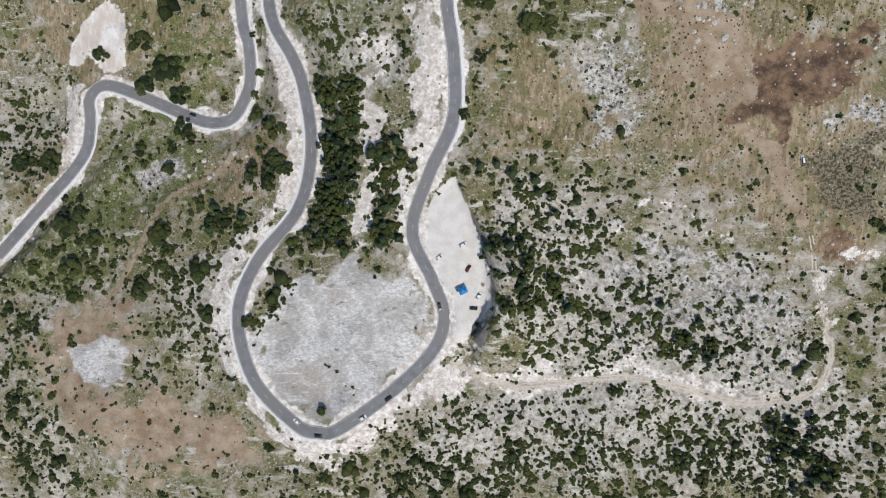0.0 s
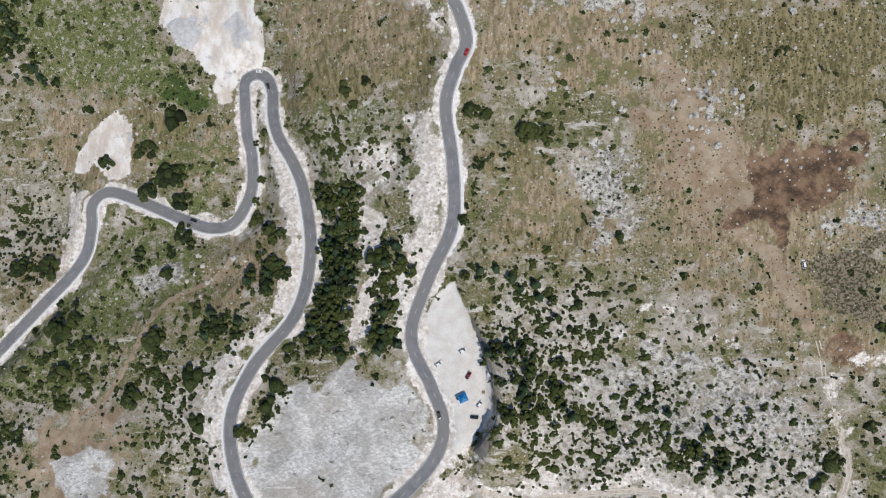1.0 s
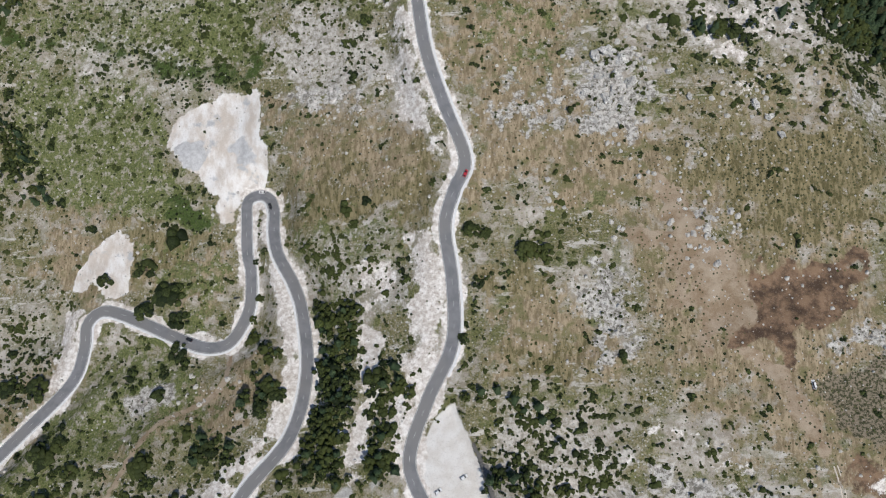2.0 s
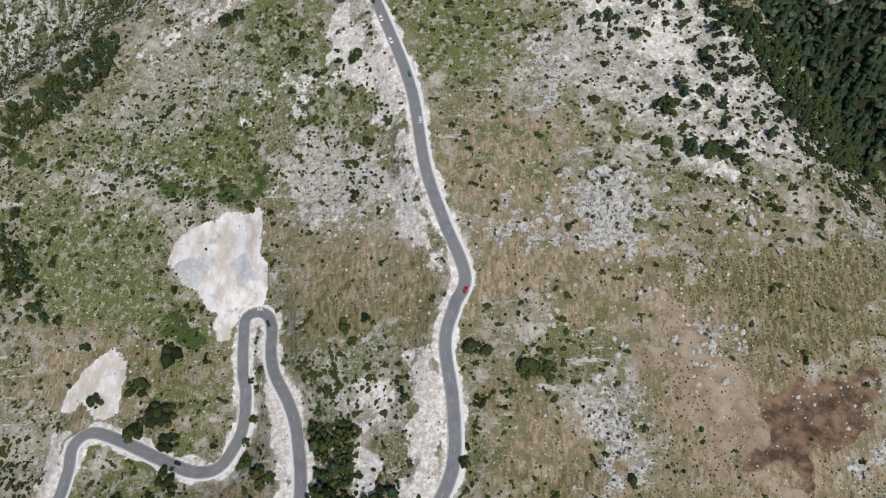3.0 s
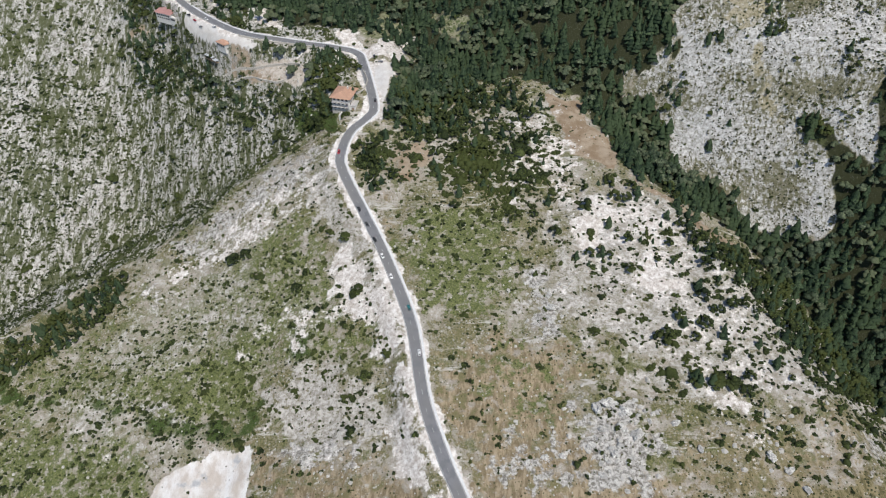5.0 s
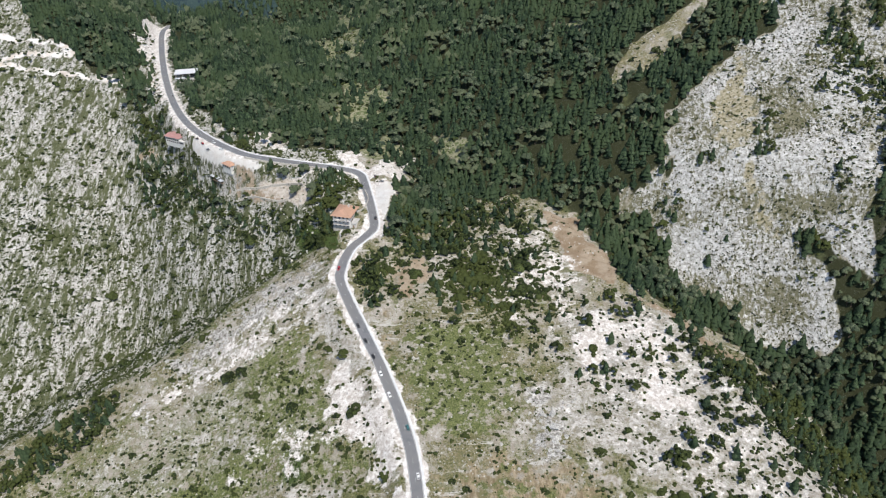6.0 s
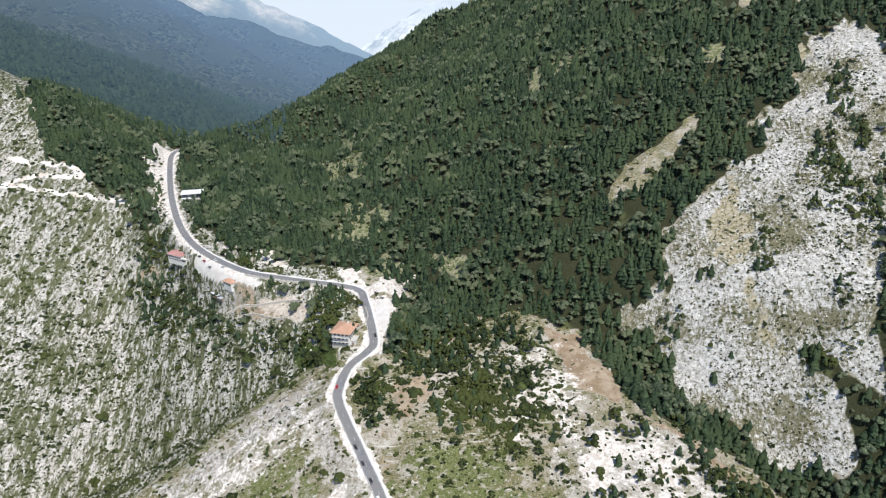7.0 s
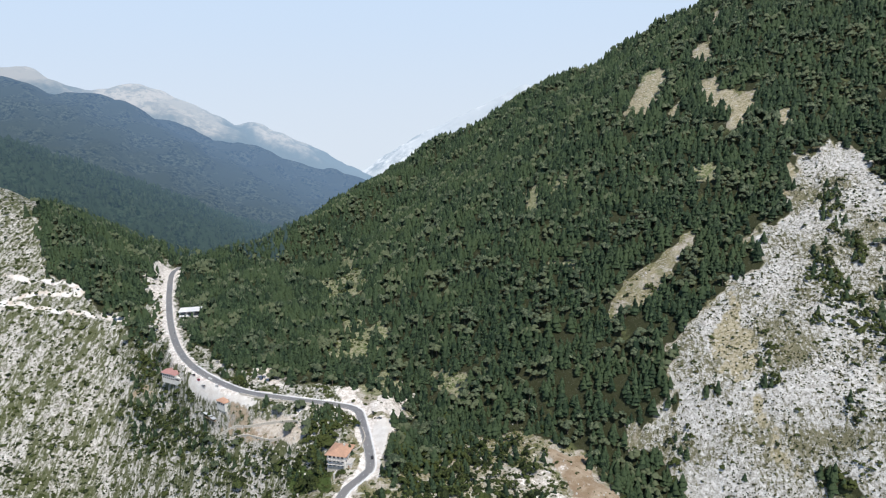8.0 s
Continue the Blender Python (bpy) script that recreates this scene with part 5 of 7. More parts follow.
def broad(n, spread, h0):
    """A pine or broad tree 1 high: limbs that carry separate clumps."""
    vs, fs = clumps(n, spread, 0.0, 0.185 if n > 6 else 0.215, 0.85 if n > 6 else 0.75)
    k = len(ICO_V)
    tv, tf, m = [], [], 0

    def limb(p, q, r0, r1):
        nonlocal m
        a = np.arange(5) * 6.283 / 5
        c_ = np.stack([np.cos(a), np.sin(a), 0 * a], 1)
        tv.append(np.vstack([p + c_ * r0, q + c_ * r1]))
        tf.extend([[m + j, m + (j + 1) % 5, m + 5 + (j + 1) % 5] for j in range(5)] + [[m + j, m + 5 + (j + 1) % 5, m + 5 + j] for j in range(5)])
        m += 10

    fork = np.array([0, 0, h0])
    limb(np.array([0, 0, -0.05]), fork, 0.03, 0.02)
    for i in range(n):
        sl = slice(i * k, i * k + k)
        ctr = vs[sl].mean(0)
        rad = math.hypot(ctr[0], ctr[1]) / max(spread, 1e-3)
        goal = np.array([ctr[0], ctr[1], h0 + (0.9 - h0) * (1 - 0.75 * rad * rad) * rng.uniform(0.55, 1.08)])
        vs[sl] += goal - ctr
        if i % 4 == 0 and n > 6:
            limb(fork * rng.uniform(0.8, 1.0), goal, 0.014, 0.006)
    return (vs, fs), (np.vstack(tv), np.array(tf))


def low_tuft():
    """One low tuft: a ragged five-sided cushion."""
    a_ = np.arange(5) * 1.2566
    q = rng.uniform(0.6, 1.15, 5)
    v = np.vstack([np.stack([q * np.cos(a_), q * np.sin(a_), 0 * a_ - 0.2], 1), [[rng.uniform(-0.2, 0.2), rng.uniform(-0.2, 0.2), 0.75]]])
    return v, np.array([[j, (j + 1) % 5, 5] for j in range(5)])


SMALL = [clumps(n, 0.6, 0.1, 0.64, 0.75) for n in (1, 1, 2, 2)]
BUSHES = [clumps(n, 0.78, 0.1, 0.45, 0.75) for n in (3, 4, 5, 6)]
TUFTS = [low_tuft() for _ in range(4)]
FAR_FIRS = [fir(3, w, b, 6) for w, b in ((0.36, 0.04), (0.31, 0.05), (0.41, 0.06))]
FIRS = [fir(t, w, b) for t, w, b in ((5, 0.32, 0.05), (5, 0.28, 0.05), (4, 0.37, 0.08), (4, 0.33, 0.10))]
def far_pine():
    """An old pine 1 high seen from afar: flat ragged pads on one trunk."""
    vs, fs = [], []
    for i in range(5):
        v, f_ = low_tuft()
        a_, q = rng.uniform(0, 6.283), rng.uniform(0.05, 0.17)
        k = rng.uniform(0.17, 0.25)
        vs.append(v * [k, k, k * 1.5] + [q * math.cos(a_), q * math.sin(a_), rng.uniform(0.42, 0.78)])
        fs.append(f_ + 6 * i)
    return np.vstack(vs), np.vstack(fs)


FAR_PINES = [far_pine() for _ in range(4)]
PINES = [broad(5, 0.23, 0.42), broad(6, 0.26, 0.38), broad(5, 0.20, 0.45)]
OAKS = [broad(12, 0.36, 0.22), broad(14, 0.40, 0.20), broad(10, 0.33, 0.25)]


def mesh_of(name, v, f, mat):
    me = bpy.data.meshes.new(name)
    me.vertices.add(len(v))
    me.vertices.foreach_set("co", v.astype(np.float32).ravel())
    me.loops.add(f.size)
    me.loops.foreach_set("vertex_index", f.astype(np.int32).ravel())
    me.polygons.add(len(f))
    me.polygons.foreach_set("loop_start", np.arange(len(f)) * f.shape[1])
    me.update(calc_edges=True)
    me.materials.append(mat)
    return me


def strewn(name, shapes, x, y, z, size, tall, mat, label, category):
    """One mesh of many plants, each a turned and scaled copy of one of the shapes."""
    pick_, turn = rng.randint(0, len(shapes), len(x)), rng.uniform(0, 6.283, len(x))
    vs, fs, n = [], [], 0
    for k, (v, f) in enumerate(shapes):
        i = np.where(pick_ == k)[0]
        if not len(i):
            continue
        ca, sa = np.cos(turn[i])[:, None], np.sin(turn[i])[:, None]
        px = (v[None, :, 0] * ca - v[None, :, 1] * sa) * size[i, None] + x[i, None]
        py = (v[None, :, 0] * sa + v[None, :, 1] * ca) * size[i, None] + y[i, None]
        pz = v[None, :, 2] * tall[i, None] + z[i, None]
        vs.append(np.stack([px, py, pz], -1).reshape(-1, 3))
        fs.append((f[None] + (np.arange(len(i)) * len(v))[:, None, None]).reshape(-1, f.shape[1]) + n)
        n += len(i) * len(v)
    ob = new(name, mesh_of(name, np.vstack(vs), np.vstack(fs), mat))
    return tagged(ob, label, category, kind="stuff")


def sown(x0, x1, y0, y1, cell):
    a, b = np.meshgrid(np.arange(x0, x1, cell), np.arange(y0, y1, cell))
    a, b = a.ravel(), b.ravel()
    return a + rng.uniform(0, cell, a.size), b + rng.uniform(0, cell, b.size)


def thick(x, y, size, seed):
    return np.clip(0.5 + 0.55 * waves(x, y, size, seed), 0, 1)


# scrub on the open slopes
x, y = sown(-430, 430, -240, 780, 2.75)
f = cover(x, y)
open_ = (1 - np.clip(f["bare"] * 1.05, 0, 0.96) * (1 - 0.65 * f["scrub"])) * (1 - f["lot"]) * (1 - f["scar"]) * (1 - np.clip(f["slab"] * 1.1, 0, 0.985) * (1 - 0.85 * np.clip(2 * f["scrub"] - 1, 0, 1))) * (1 - 0.93 * f["dirt"]) * (1 - f["soil"]) * (1 - f["track"]) * np.clip((f["road"] - 6.5) / 3, 0, 1)
patchy = np.clip(1.5 * thick(x, y, 15, 33) * (0.35 + thick(x, y, 42, 36)), 0, 1.2)
d = 1.35 * thick(x, y, 32, 31) * thick(x, y, 11, 32) * (1 - 0.85 * f["dry"]) * (1 - 0.7 * f["olive"]) * (1 - 0.4 * np.clip(f["green"], 0, 1)) * (1 - 0.75 * np.clip(f["tuft"], 0, 1)) * (1 - 0.6 * f["white"]) * (1 - 0.6 * f["rock"])
d = d + f["scrub"] * (0.14 + 1.0 * patchy) + 0.14 * f["green"] + 0.5 * f["lush"] + f["face"] * (0.34 + 0.6 * patchy) + 0.30 * f["white"] * thick(x, y, 30, 39)
keep = (rng.uniform(0, 1, x.size) < d * open_ * (1 - f["forest"])) & ((y < 640) | (f["white"] > 0.2))
x, y, f = x[keep], y[keep], {k: v[keep] for k, v in f.items()}
r = np.exp(rng.normal(0.20, 0.50, x.size)) * (1 + 0.45 * f["scrub"] + 0.4 * (f["scrub"] > 0.86)) * (1 - 0.2 * f["white"])
z = height(x, y) + relief(x, y, f) - 0.1
for name, pickd, shapes in (("low_scrub", r < 1.75, SMALL), ("scrub", r >= 1.75, BUSHES)):
    i = np.where(pickd)[0]
    strewn(name, shapes, x[i], y[i], z[i], r[i], r[i] * rng.uniform(0.7, 1.15, len(i)), SCRUB, "low dark green evergreen bushes scattered over stony ground", "bushes")

# tufts of dry grass
x, y = sown(-430, 460, -240, 790, 2.2)
f = cover(x, y)
d = 0.10 + 0.55 * f["tuft"] + 0.22 * f["dry"] + 0.15 * f["olive"] + 0.75 * f["white"] * (0.25 + thick(x, y, 40, 62))
keep = ((y < 560) | (f["white"] > 0.2)) & (rng.uniform(0, 1, x.size) < d * (1 - f["lot"]) * (1 - f["scar"]) * (1 - 0.9 * f["bare"]) * (1 - f["slab"]) * (1 - f["soil"]) * (1 - f["forest"]) * (1 - f["track"]) * np.clip((f["road"] - 6) / 3, 0, 1))
x, y = x[keep], y[keep]
f = {k: v[keep] for k, v in f.items()}
r = rng.uniform(0.3, 0.8, x.size) * (1 + 0.45 * f["tuft"])
strewn("grass_tufts", TUFTS, x, y, height(x, y) + relief(x, y, f), r, r, TUFT, "small tufts of dry grass and heath on the slopes", "grass")

# dark cushions of heath in rows on the pale spur
x, y = sown(130, 470, 380, 790, 1.9)
f = cover(x, y)
z = height(x, y)
rows = 0.5 + 0.5 * np.sin(z * 2.1 + 2.5 * waves(x, y, 26, 71))
d = f["white"] * (1 - f["forest"]) * (1 - 0.7 * f["tan"]) * np.clip(1.25 * thick(x, y, 55, 72) * (0.25 + 0.75 * rows), 0, 0.8)
keep = rng.uniform(0, 1, x.size) < d
x, y, z = x[keep], y[keep], z[keep] + relief(x, y, f)[keep]
r = np.exp(rng.normal(-0.32, 0.32, x.size))
strewn("heath_cushions", TUFTS, x, y, z, r, r * 1.1, HEATH, "dark cushions of heath in rows on a pale stony slope", "bushes")

# loose stones
x, y = sown(-430, 430, -240, 640, 3.4)
f = cover(x, y)
d = 0.10 + 0.18 * f["dry"] + 0.45 * f["rock"] + 0.25 * f["face"] + 0.12 * f["scrub"] 
keep = rng.uniform(0, 1, x.size) < d * (1 - f["lot"]) * (1 - f["forest"]) * np.clip((f["road"] - 6) / 3, 0, 1) * (0.3 + 1.2 * thick(x, y, 30, 63))
z = (height(x, y) + relief(x, y, f))[keep]
x, y = x[keep], y[keep]
r = rng.uniform(0.3, 0.7, x.size) * np.where(rng.uniform(0, 1, x.size) < 0.12, 2.0, 1.0)
pebbles = []
for i in range(4):
    v, f_ = dome(4)
    pebbles.append((v * (1 + rng.uniform(-0.35, 0.35, (len(v), 1))), f_))
strewn("loose_stones", pebbles, x, y, z + 0.1 * r, r, r, STONE, "pale limestone stones strewn over the slopes", "stones")

# woods on the far mountain
x, y = sown(-620, 760, 290, 1420, 5.2)
f = cover(x, y)
keep = rng.uniform(0, 1, x.size) < f["forest"] * np.clip((f["road"] - 9) / 4, 0, 1) * np.clip(np.maximum(0.36 + 1.3 * thick(x, y, 45, 41), f["firs"]), 0, 1)
x, y = x[keep], y[keep]
z = height(x, y) - 0.3
kind = 0.6 * thick(x, y, 60, 42) + rng.uniform(0, 0.55, x.size)
h = np.clip(rng.normal(10.5, 2.8, x.size), 4.5, 17)
for shapes, pickd in ((FIRS, y < 720), (FAR_FIRS, y >= 720)):
    i = np.where((kind < 0.72) & pickd)[0]
    strewn("fir_woods", [a[0] for a in shapes], x[i], y[i], z[i], h[i] * 1.15, h[i], NEEDLES, "dense dark green fir wood covering the mountainside", "woods")
i = np.where(kind >= 0.72)[0]
h[i] *= 0.85
j = i[y[i] >= 720]
strewn("pine_woods", FAR_PINES, x[j], y[j], z[j], h[j] * 1.25, h[j], PINE, "grey-green old pines among the firs on the mountainside", "woods")
i = i[y[i] < 720]
strewn("pine_woods", [a[0] for a in PINES], x[i], y[i], z[i], h[i] * 1.2, h[i], PINE, "grey-green old pines among the firs on the mountainside", "woods")
strewn("pine_trunks", [a[1] for a in PINES], x[i], y[i], z[i], h[i], h[i], BARK, "pale bare trunks of the old pines", "trunks")


# scrub and groves on the ribbed face and round the pass
x, y = sown(-760, -60, 380, 940, 4.2)
f = cover(x, y)
keep = (rng.uniform(0, 1, x.size) < f["face"] * (0.34 + 0.95 * thick(x, y, 19, 37) * thick(x, y, 60, 38)) * np.clip((f["road"] - 8) / 3, 0, 1) * (1 - f["track"]) * (1 - f["wood"])) & ((x < -430) | (y > 640))
z = (height(x, y) + relief(x, y, f))[keep]
x, y = x[keep], y[keep]
r = np.exp(rng.normal(0.55, 0.40, x.size))
strewn("face_scrub", SMALL, x, y, z - 0.1, r, r, SCRUB, "dark bushes between the rock ribs of the steep face", "bushes")
x, y = sown(-520, 470, -200, 800, 4.6)
f = cover(x, y)
keep = rng.uniform(0, 1, x.size) < f["wood"] * 0.9 * (1 - f["bare"]) * (1 - f["dirt"]) * np.clip((f["road"] - 6) / 3, 0, 1)
x, y = x[keep], y[keep]
h = rng.uniform(4.5, 11, x.size)
z = height(x, y) - 0.3
i = np.where(rng.uniform(0, 1, x.size) < 0.6)[0]
strewn("grove", [a[0] for a in OAKS], x[i], y[i], z[i], h[i] * 0.9, h[i] * 0.8, SCRUB, "dark green broadleaf grove on the slope", "trees")
i = np.setdiff1d(np.arange(len(x)), i)
strewn("fir_grove", [a[0] for a in FIRS], x[i], y[i], z[i], h[i] * 1.1, h[i], NEEDLES, "small firs in the groves on the slope", "trees")


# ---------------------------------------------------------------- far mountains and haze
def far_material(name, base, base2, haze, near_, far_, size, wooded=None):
    """A distant mountainside; blue haze is put in as emission, stronger the farther off it is."""
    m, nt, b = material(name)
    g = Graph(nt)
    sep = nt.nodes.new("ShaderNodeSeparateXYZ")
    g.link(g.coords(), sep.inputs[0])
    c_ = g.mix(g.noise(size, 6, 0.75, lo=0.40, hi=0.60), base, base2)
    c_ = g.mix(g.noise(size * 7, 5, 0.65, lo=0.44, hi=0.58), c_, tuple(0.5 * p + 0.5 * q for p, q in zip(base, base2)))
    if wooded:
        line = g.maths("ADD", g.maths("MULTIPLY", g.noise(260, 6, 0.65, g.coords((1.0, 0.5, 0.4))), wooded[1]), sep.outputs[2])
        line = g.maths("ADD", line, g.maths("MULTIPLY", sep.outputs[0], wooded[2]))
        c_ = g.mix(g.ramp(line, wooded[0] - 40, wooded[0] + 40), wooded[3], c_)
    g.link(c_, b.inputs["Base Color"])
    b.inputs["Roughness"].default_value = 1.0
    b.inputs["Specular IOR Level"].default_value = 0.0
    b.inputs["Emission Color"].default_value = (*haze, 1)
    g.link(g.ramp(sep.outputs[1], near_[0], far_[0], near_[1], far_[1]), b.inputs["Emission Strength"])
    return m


def far_mountain(name, crests, fall, x0, x1, y0, y1, step, mat, label, wave):
    ax, ay = np.arange(x0, x1, step), np.arange(y0, y1, step)
    mx, my = np.meshgrid(ax, ay)
    z_ = np.full(mx.shape, -330.0)
    for cr in crests:
        z_ = smax(z_, ridge(mx, my, cr, fall, 40), 15)
    z_ = z_ + wave * (waves(mx, my, 420, 51) * 0.6 + waves(mx, my, 170, 52) * 0.5 + waves(mx, my, 60, 53) * 0.12)
    return tagged(sheet(name, ax, ay, z_, mat), label, "mountain", kind="structure")


# haze is painted in: each mountain's own material glows blue, rising with y
FAR_NEAR = far_material("near_far_wood_haze_glow", (0.012, 0.024, 0.013), (0.042, 0.060, 0.034), (0.18, 0.30, 0.48), (1000, 0.08), (1600, 0.20), 9)
FAR_A = far_material("far_wood_haze_glow", (0.010, 0.020, 0.014), (0.060, 0.074, 0.050), (0.19, 0.31, 0.57), (1550, 0.10), (2350, 0.34), 10)
FAR_B = far_material("far_scree_haze_glow", (0.28, 0.24, 0.19), (0.13, 0.125, 0.105), (0.30, 0.42, 0.58), (2800, 0.36), (3800, 0.56), 60, (95, 330, 0.29, (0.035, 0.05, 0.05)))
FAR_C = far_material("farthest_scree_haze_glow", (0.42, 0.40, 0.37), (0.07, 0.085, 0.09), (0.40, 0.50, 0.63), (3900, 0.52), (4600, 0.62), 120)
SPUR = [(-2400, 1300, 700), (-1300, 1290, 430), (-785, 1287, 296), (-716, 1300, 255), (-640, 1300, 210), (-548, 1270, 150), (-450, 1200, 95), (-400, 1150, 60)]
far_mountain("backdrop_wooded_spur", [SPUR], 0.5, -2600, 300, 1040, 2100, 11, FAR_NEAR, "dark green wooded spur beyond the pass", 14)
far_mountain("backdrop_wooded_mountain", [[(-2400, 1900, 560), (-1244, 2062, 436), (-1034, 2177, 373), (-1000, 2500, 300)], [(-1034, 2177, 373), (-855, 2249, 225), (-642, 2319, 222), (-414, 2365, 144), (-267, 2379, 79), (0, 2400, -60)]], 0.5, -3000, 700, 1500, 3000, 14, FAR_A, "green wooded mountainside under a blue haze glow beyond the pass", 22)
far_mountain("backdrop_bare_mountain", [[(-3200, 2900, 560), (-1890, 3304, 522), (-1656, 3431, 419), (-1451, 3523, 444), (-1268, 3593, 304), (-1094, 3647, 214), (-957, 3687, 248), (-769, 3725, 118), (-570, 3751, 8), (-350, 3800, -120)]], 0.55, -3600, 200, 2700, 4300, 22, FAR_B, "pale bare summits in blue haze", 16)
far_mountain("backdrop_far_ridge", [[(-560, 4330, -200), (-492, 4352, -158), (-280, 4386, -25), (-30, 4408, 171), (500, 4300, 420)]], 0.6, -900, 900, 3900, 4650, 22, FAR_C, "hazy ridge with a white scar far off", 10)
x, y = sown(-1500, -250, 1050, 1750, 13.0)
z = np.maximum(height(x, y), smax(np.full(x.shape, -330.0), ridge(x, y, SPUR, 0.5, 40), 15) + 14 * (waves(x, y, 420, 51) * 0.5 + waves(x, y, 170, 52) * 0.35 + waves(x, y, 60, 53) * 0.12))
h = rng.uniform(11, 19, x.size)
# these trees share the spur's material, so its haze glow covers them too
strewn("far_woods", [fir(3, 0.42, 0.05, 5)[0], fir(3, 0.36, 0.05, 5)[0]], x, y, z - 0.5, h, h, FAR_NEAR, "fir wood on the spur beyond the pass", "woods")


def haze_ring():
    """The pale summer sky low over the distant lowland."""
    bm = bmesh.new()
    n, rows = 96, (-700, -200, 300, 700, 1100, 1500)
    grid = [[bm.verts.new((4750 * math.cos(i * 6.2832 / n), 4750 * math.sin(i * 6.2832 / n), z_)) for i in range(n)] for z_ in rows]
    for a_, b_ in zip(grid, grid[1:]):
        for i in range(n):
            bm.faces.new((a_[i], a_[(i + 1) % n], b_[(i + 1) % n], b_[i]))
    me = bpy.data.meshes.new("backdrop_sky")
    bm.to_mesh(me)
    bm.free()
    m, nt, b = material("hazy_sky")
    g = Graph(nt)
    sep = nt.nodes.new("ShaderNodeSeparateXYZ")
    g.link(g.coords(), sep.inputs[0])
    g.link(g.mix(g.ramp(sep.outputs[2], -150, 1200), (0.52, 0.58, 0.655), (0.445, 0.555, 0.705)), b.inputs["Emission Color"])
    b.inputs["Base Color"].default_value = (0, 0, 0, 1)
    b.inputs["Specular IOR Level"].default_value = 0.0
    b.inputs["Emission Strength"].default_value = 0.93
    me.materials.append(m)
    return tagged(new("backdrop_sky", me), "pale blue hazy sky over the distant lowland", "sky", kind="structure")


haze_ring()


# ---------------------------------------------------------------- single things
def part(name, bm, mat, parent, label="", smooth=False):
    """Links a bmesh as one mesh under a thing or a part."""
    me = bpy.data.meshes.new(name)
    bmesh.ops.recalc_face_normals(bm, faces=bm.faces)
    bm.to_mesh(me)
    bm.free()
    if smooth:
        me.polygons.foreach_set("use_smooth", np.ones(len(me.polygons), bool))
    me.materials.append(mat)
    ob = new(name, me)
    ob.parent = parent
    return tagged(ob, label)


def thing(name, m, label, category, group=""):
    ob = new(name)
    ob.matrix_world = m
    return tagged(ob, label, category, group)


def box(bm, x0, x1, y0, y1, z0, z1, bevel=0.0):
    r = bmesh.ops.create_cube(bm, size=1)
    for v in r["verts"]:
        v.co = Vector(((x0 + x1) / 2 + v.co.x * (x1 - x0), (y0 + y1) / 2 + v.co.y * (y1 - y0), (z0 + z1) / 2 + v.co.z * (z1 - z0)))
    if bevel:
        bmesh.ops.bevel(bm, geom=list({e_ for v in r["verts"] for e_ in v.link_edges}), offset=bevel, segments=1, affect="EDGES")
    return bm


def boxed(x0, x1, y0, y1, z0, z1, bevel=0.0):
    return box(bmesh.new(), x0, x1, y0, y1, z0, z1, bevel)


# cars
GLASS = plain("car_glass", (0.02, 0.022, 0.025), 0.12, 0.05)
RUBBER = plain("tyre_rubber", (0.025, 0.025, 0.025), 0.85, 0.1)
RIM = plain("alloy_rim", (0.45, 0.45, 0.46), 0.35, 0.1, 0.5, 0.8)
LAMP = plain("head_lamp", (0.75, 0.75, 0.72), 0.2, 0.05)
TAIL = plain("tail_lamp", (0.35, 0.02, 0.02), 0.3, 0.05)
TRIM = plain("black_trim", (0.03, 0.03, 0.032), 0.6, 0.1)
CAR_PAINT = {k: plain("paint_" + k, v, 0.28, 0.06, 2.0) for k, v in {
    "white": (0.78, 0.78, 0.77), "black": (0.022, 0.022, 0.024), "dark_red": (0.16, 0.018, 0.022), "red": (0.42, 0.03, 0.04), "grey": (0.30, 0.31, 0.32), "teal": (0.03, 0.16, 0.17)}.items()}


def prism(profile, half, taper=0.0, top=1.0):
    """A side outline (y, z) drawn out to both sides, narrower towards the top."""
    bm = bmesh.new()
    sides = []
    for sx in (-1, 1):
        sides.append([bm.verts.new((sx * (half - taper * max(0, z_) / top), y_, z_)) for y_, z_ in profile])
    n = len(profile)
    for i in range(n):
        bm.faces.new((sides[0][i], sides[0][(i + 1) % n], sides[1][(i + 1) % n], sides[1][i]))
    bm.faces.new(sides[0])
    bm.faces.new(sides[1][::-1])
    return bm


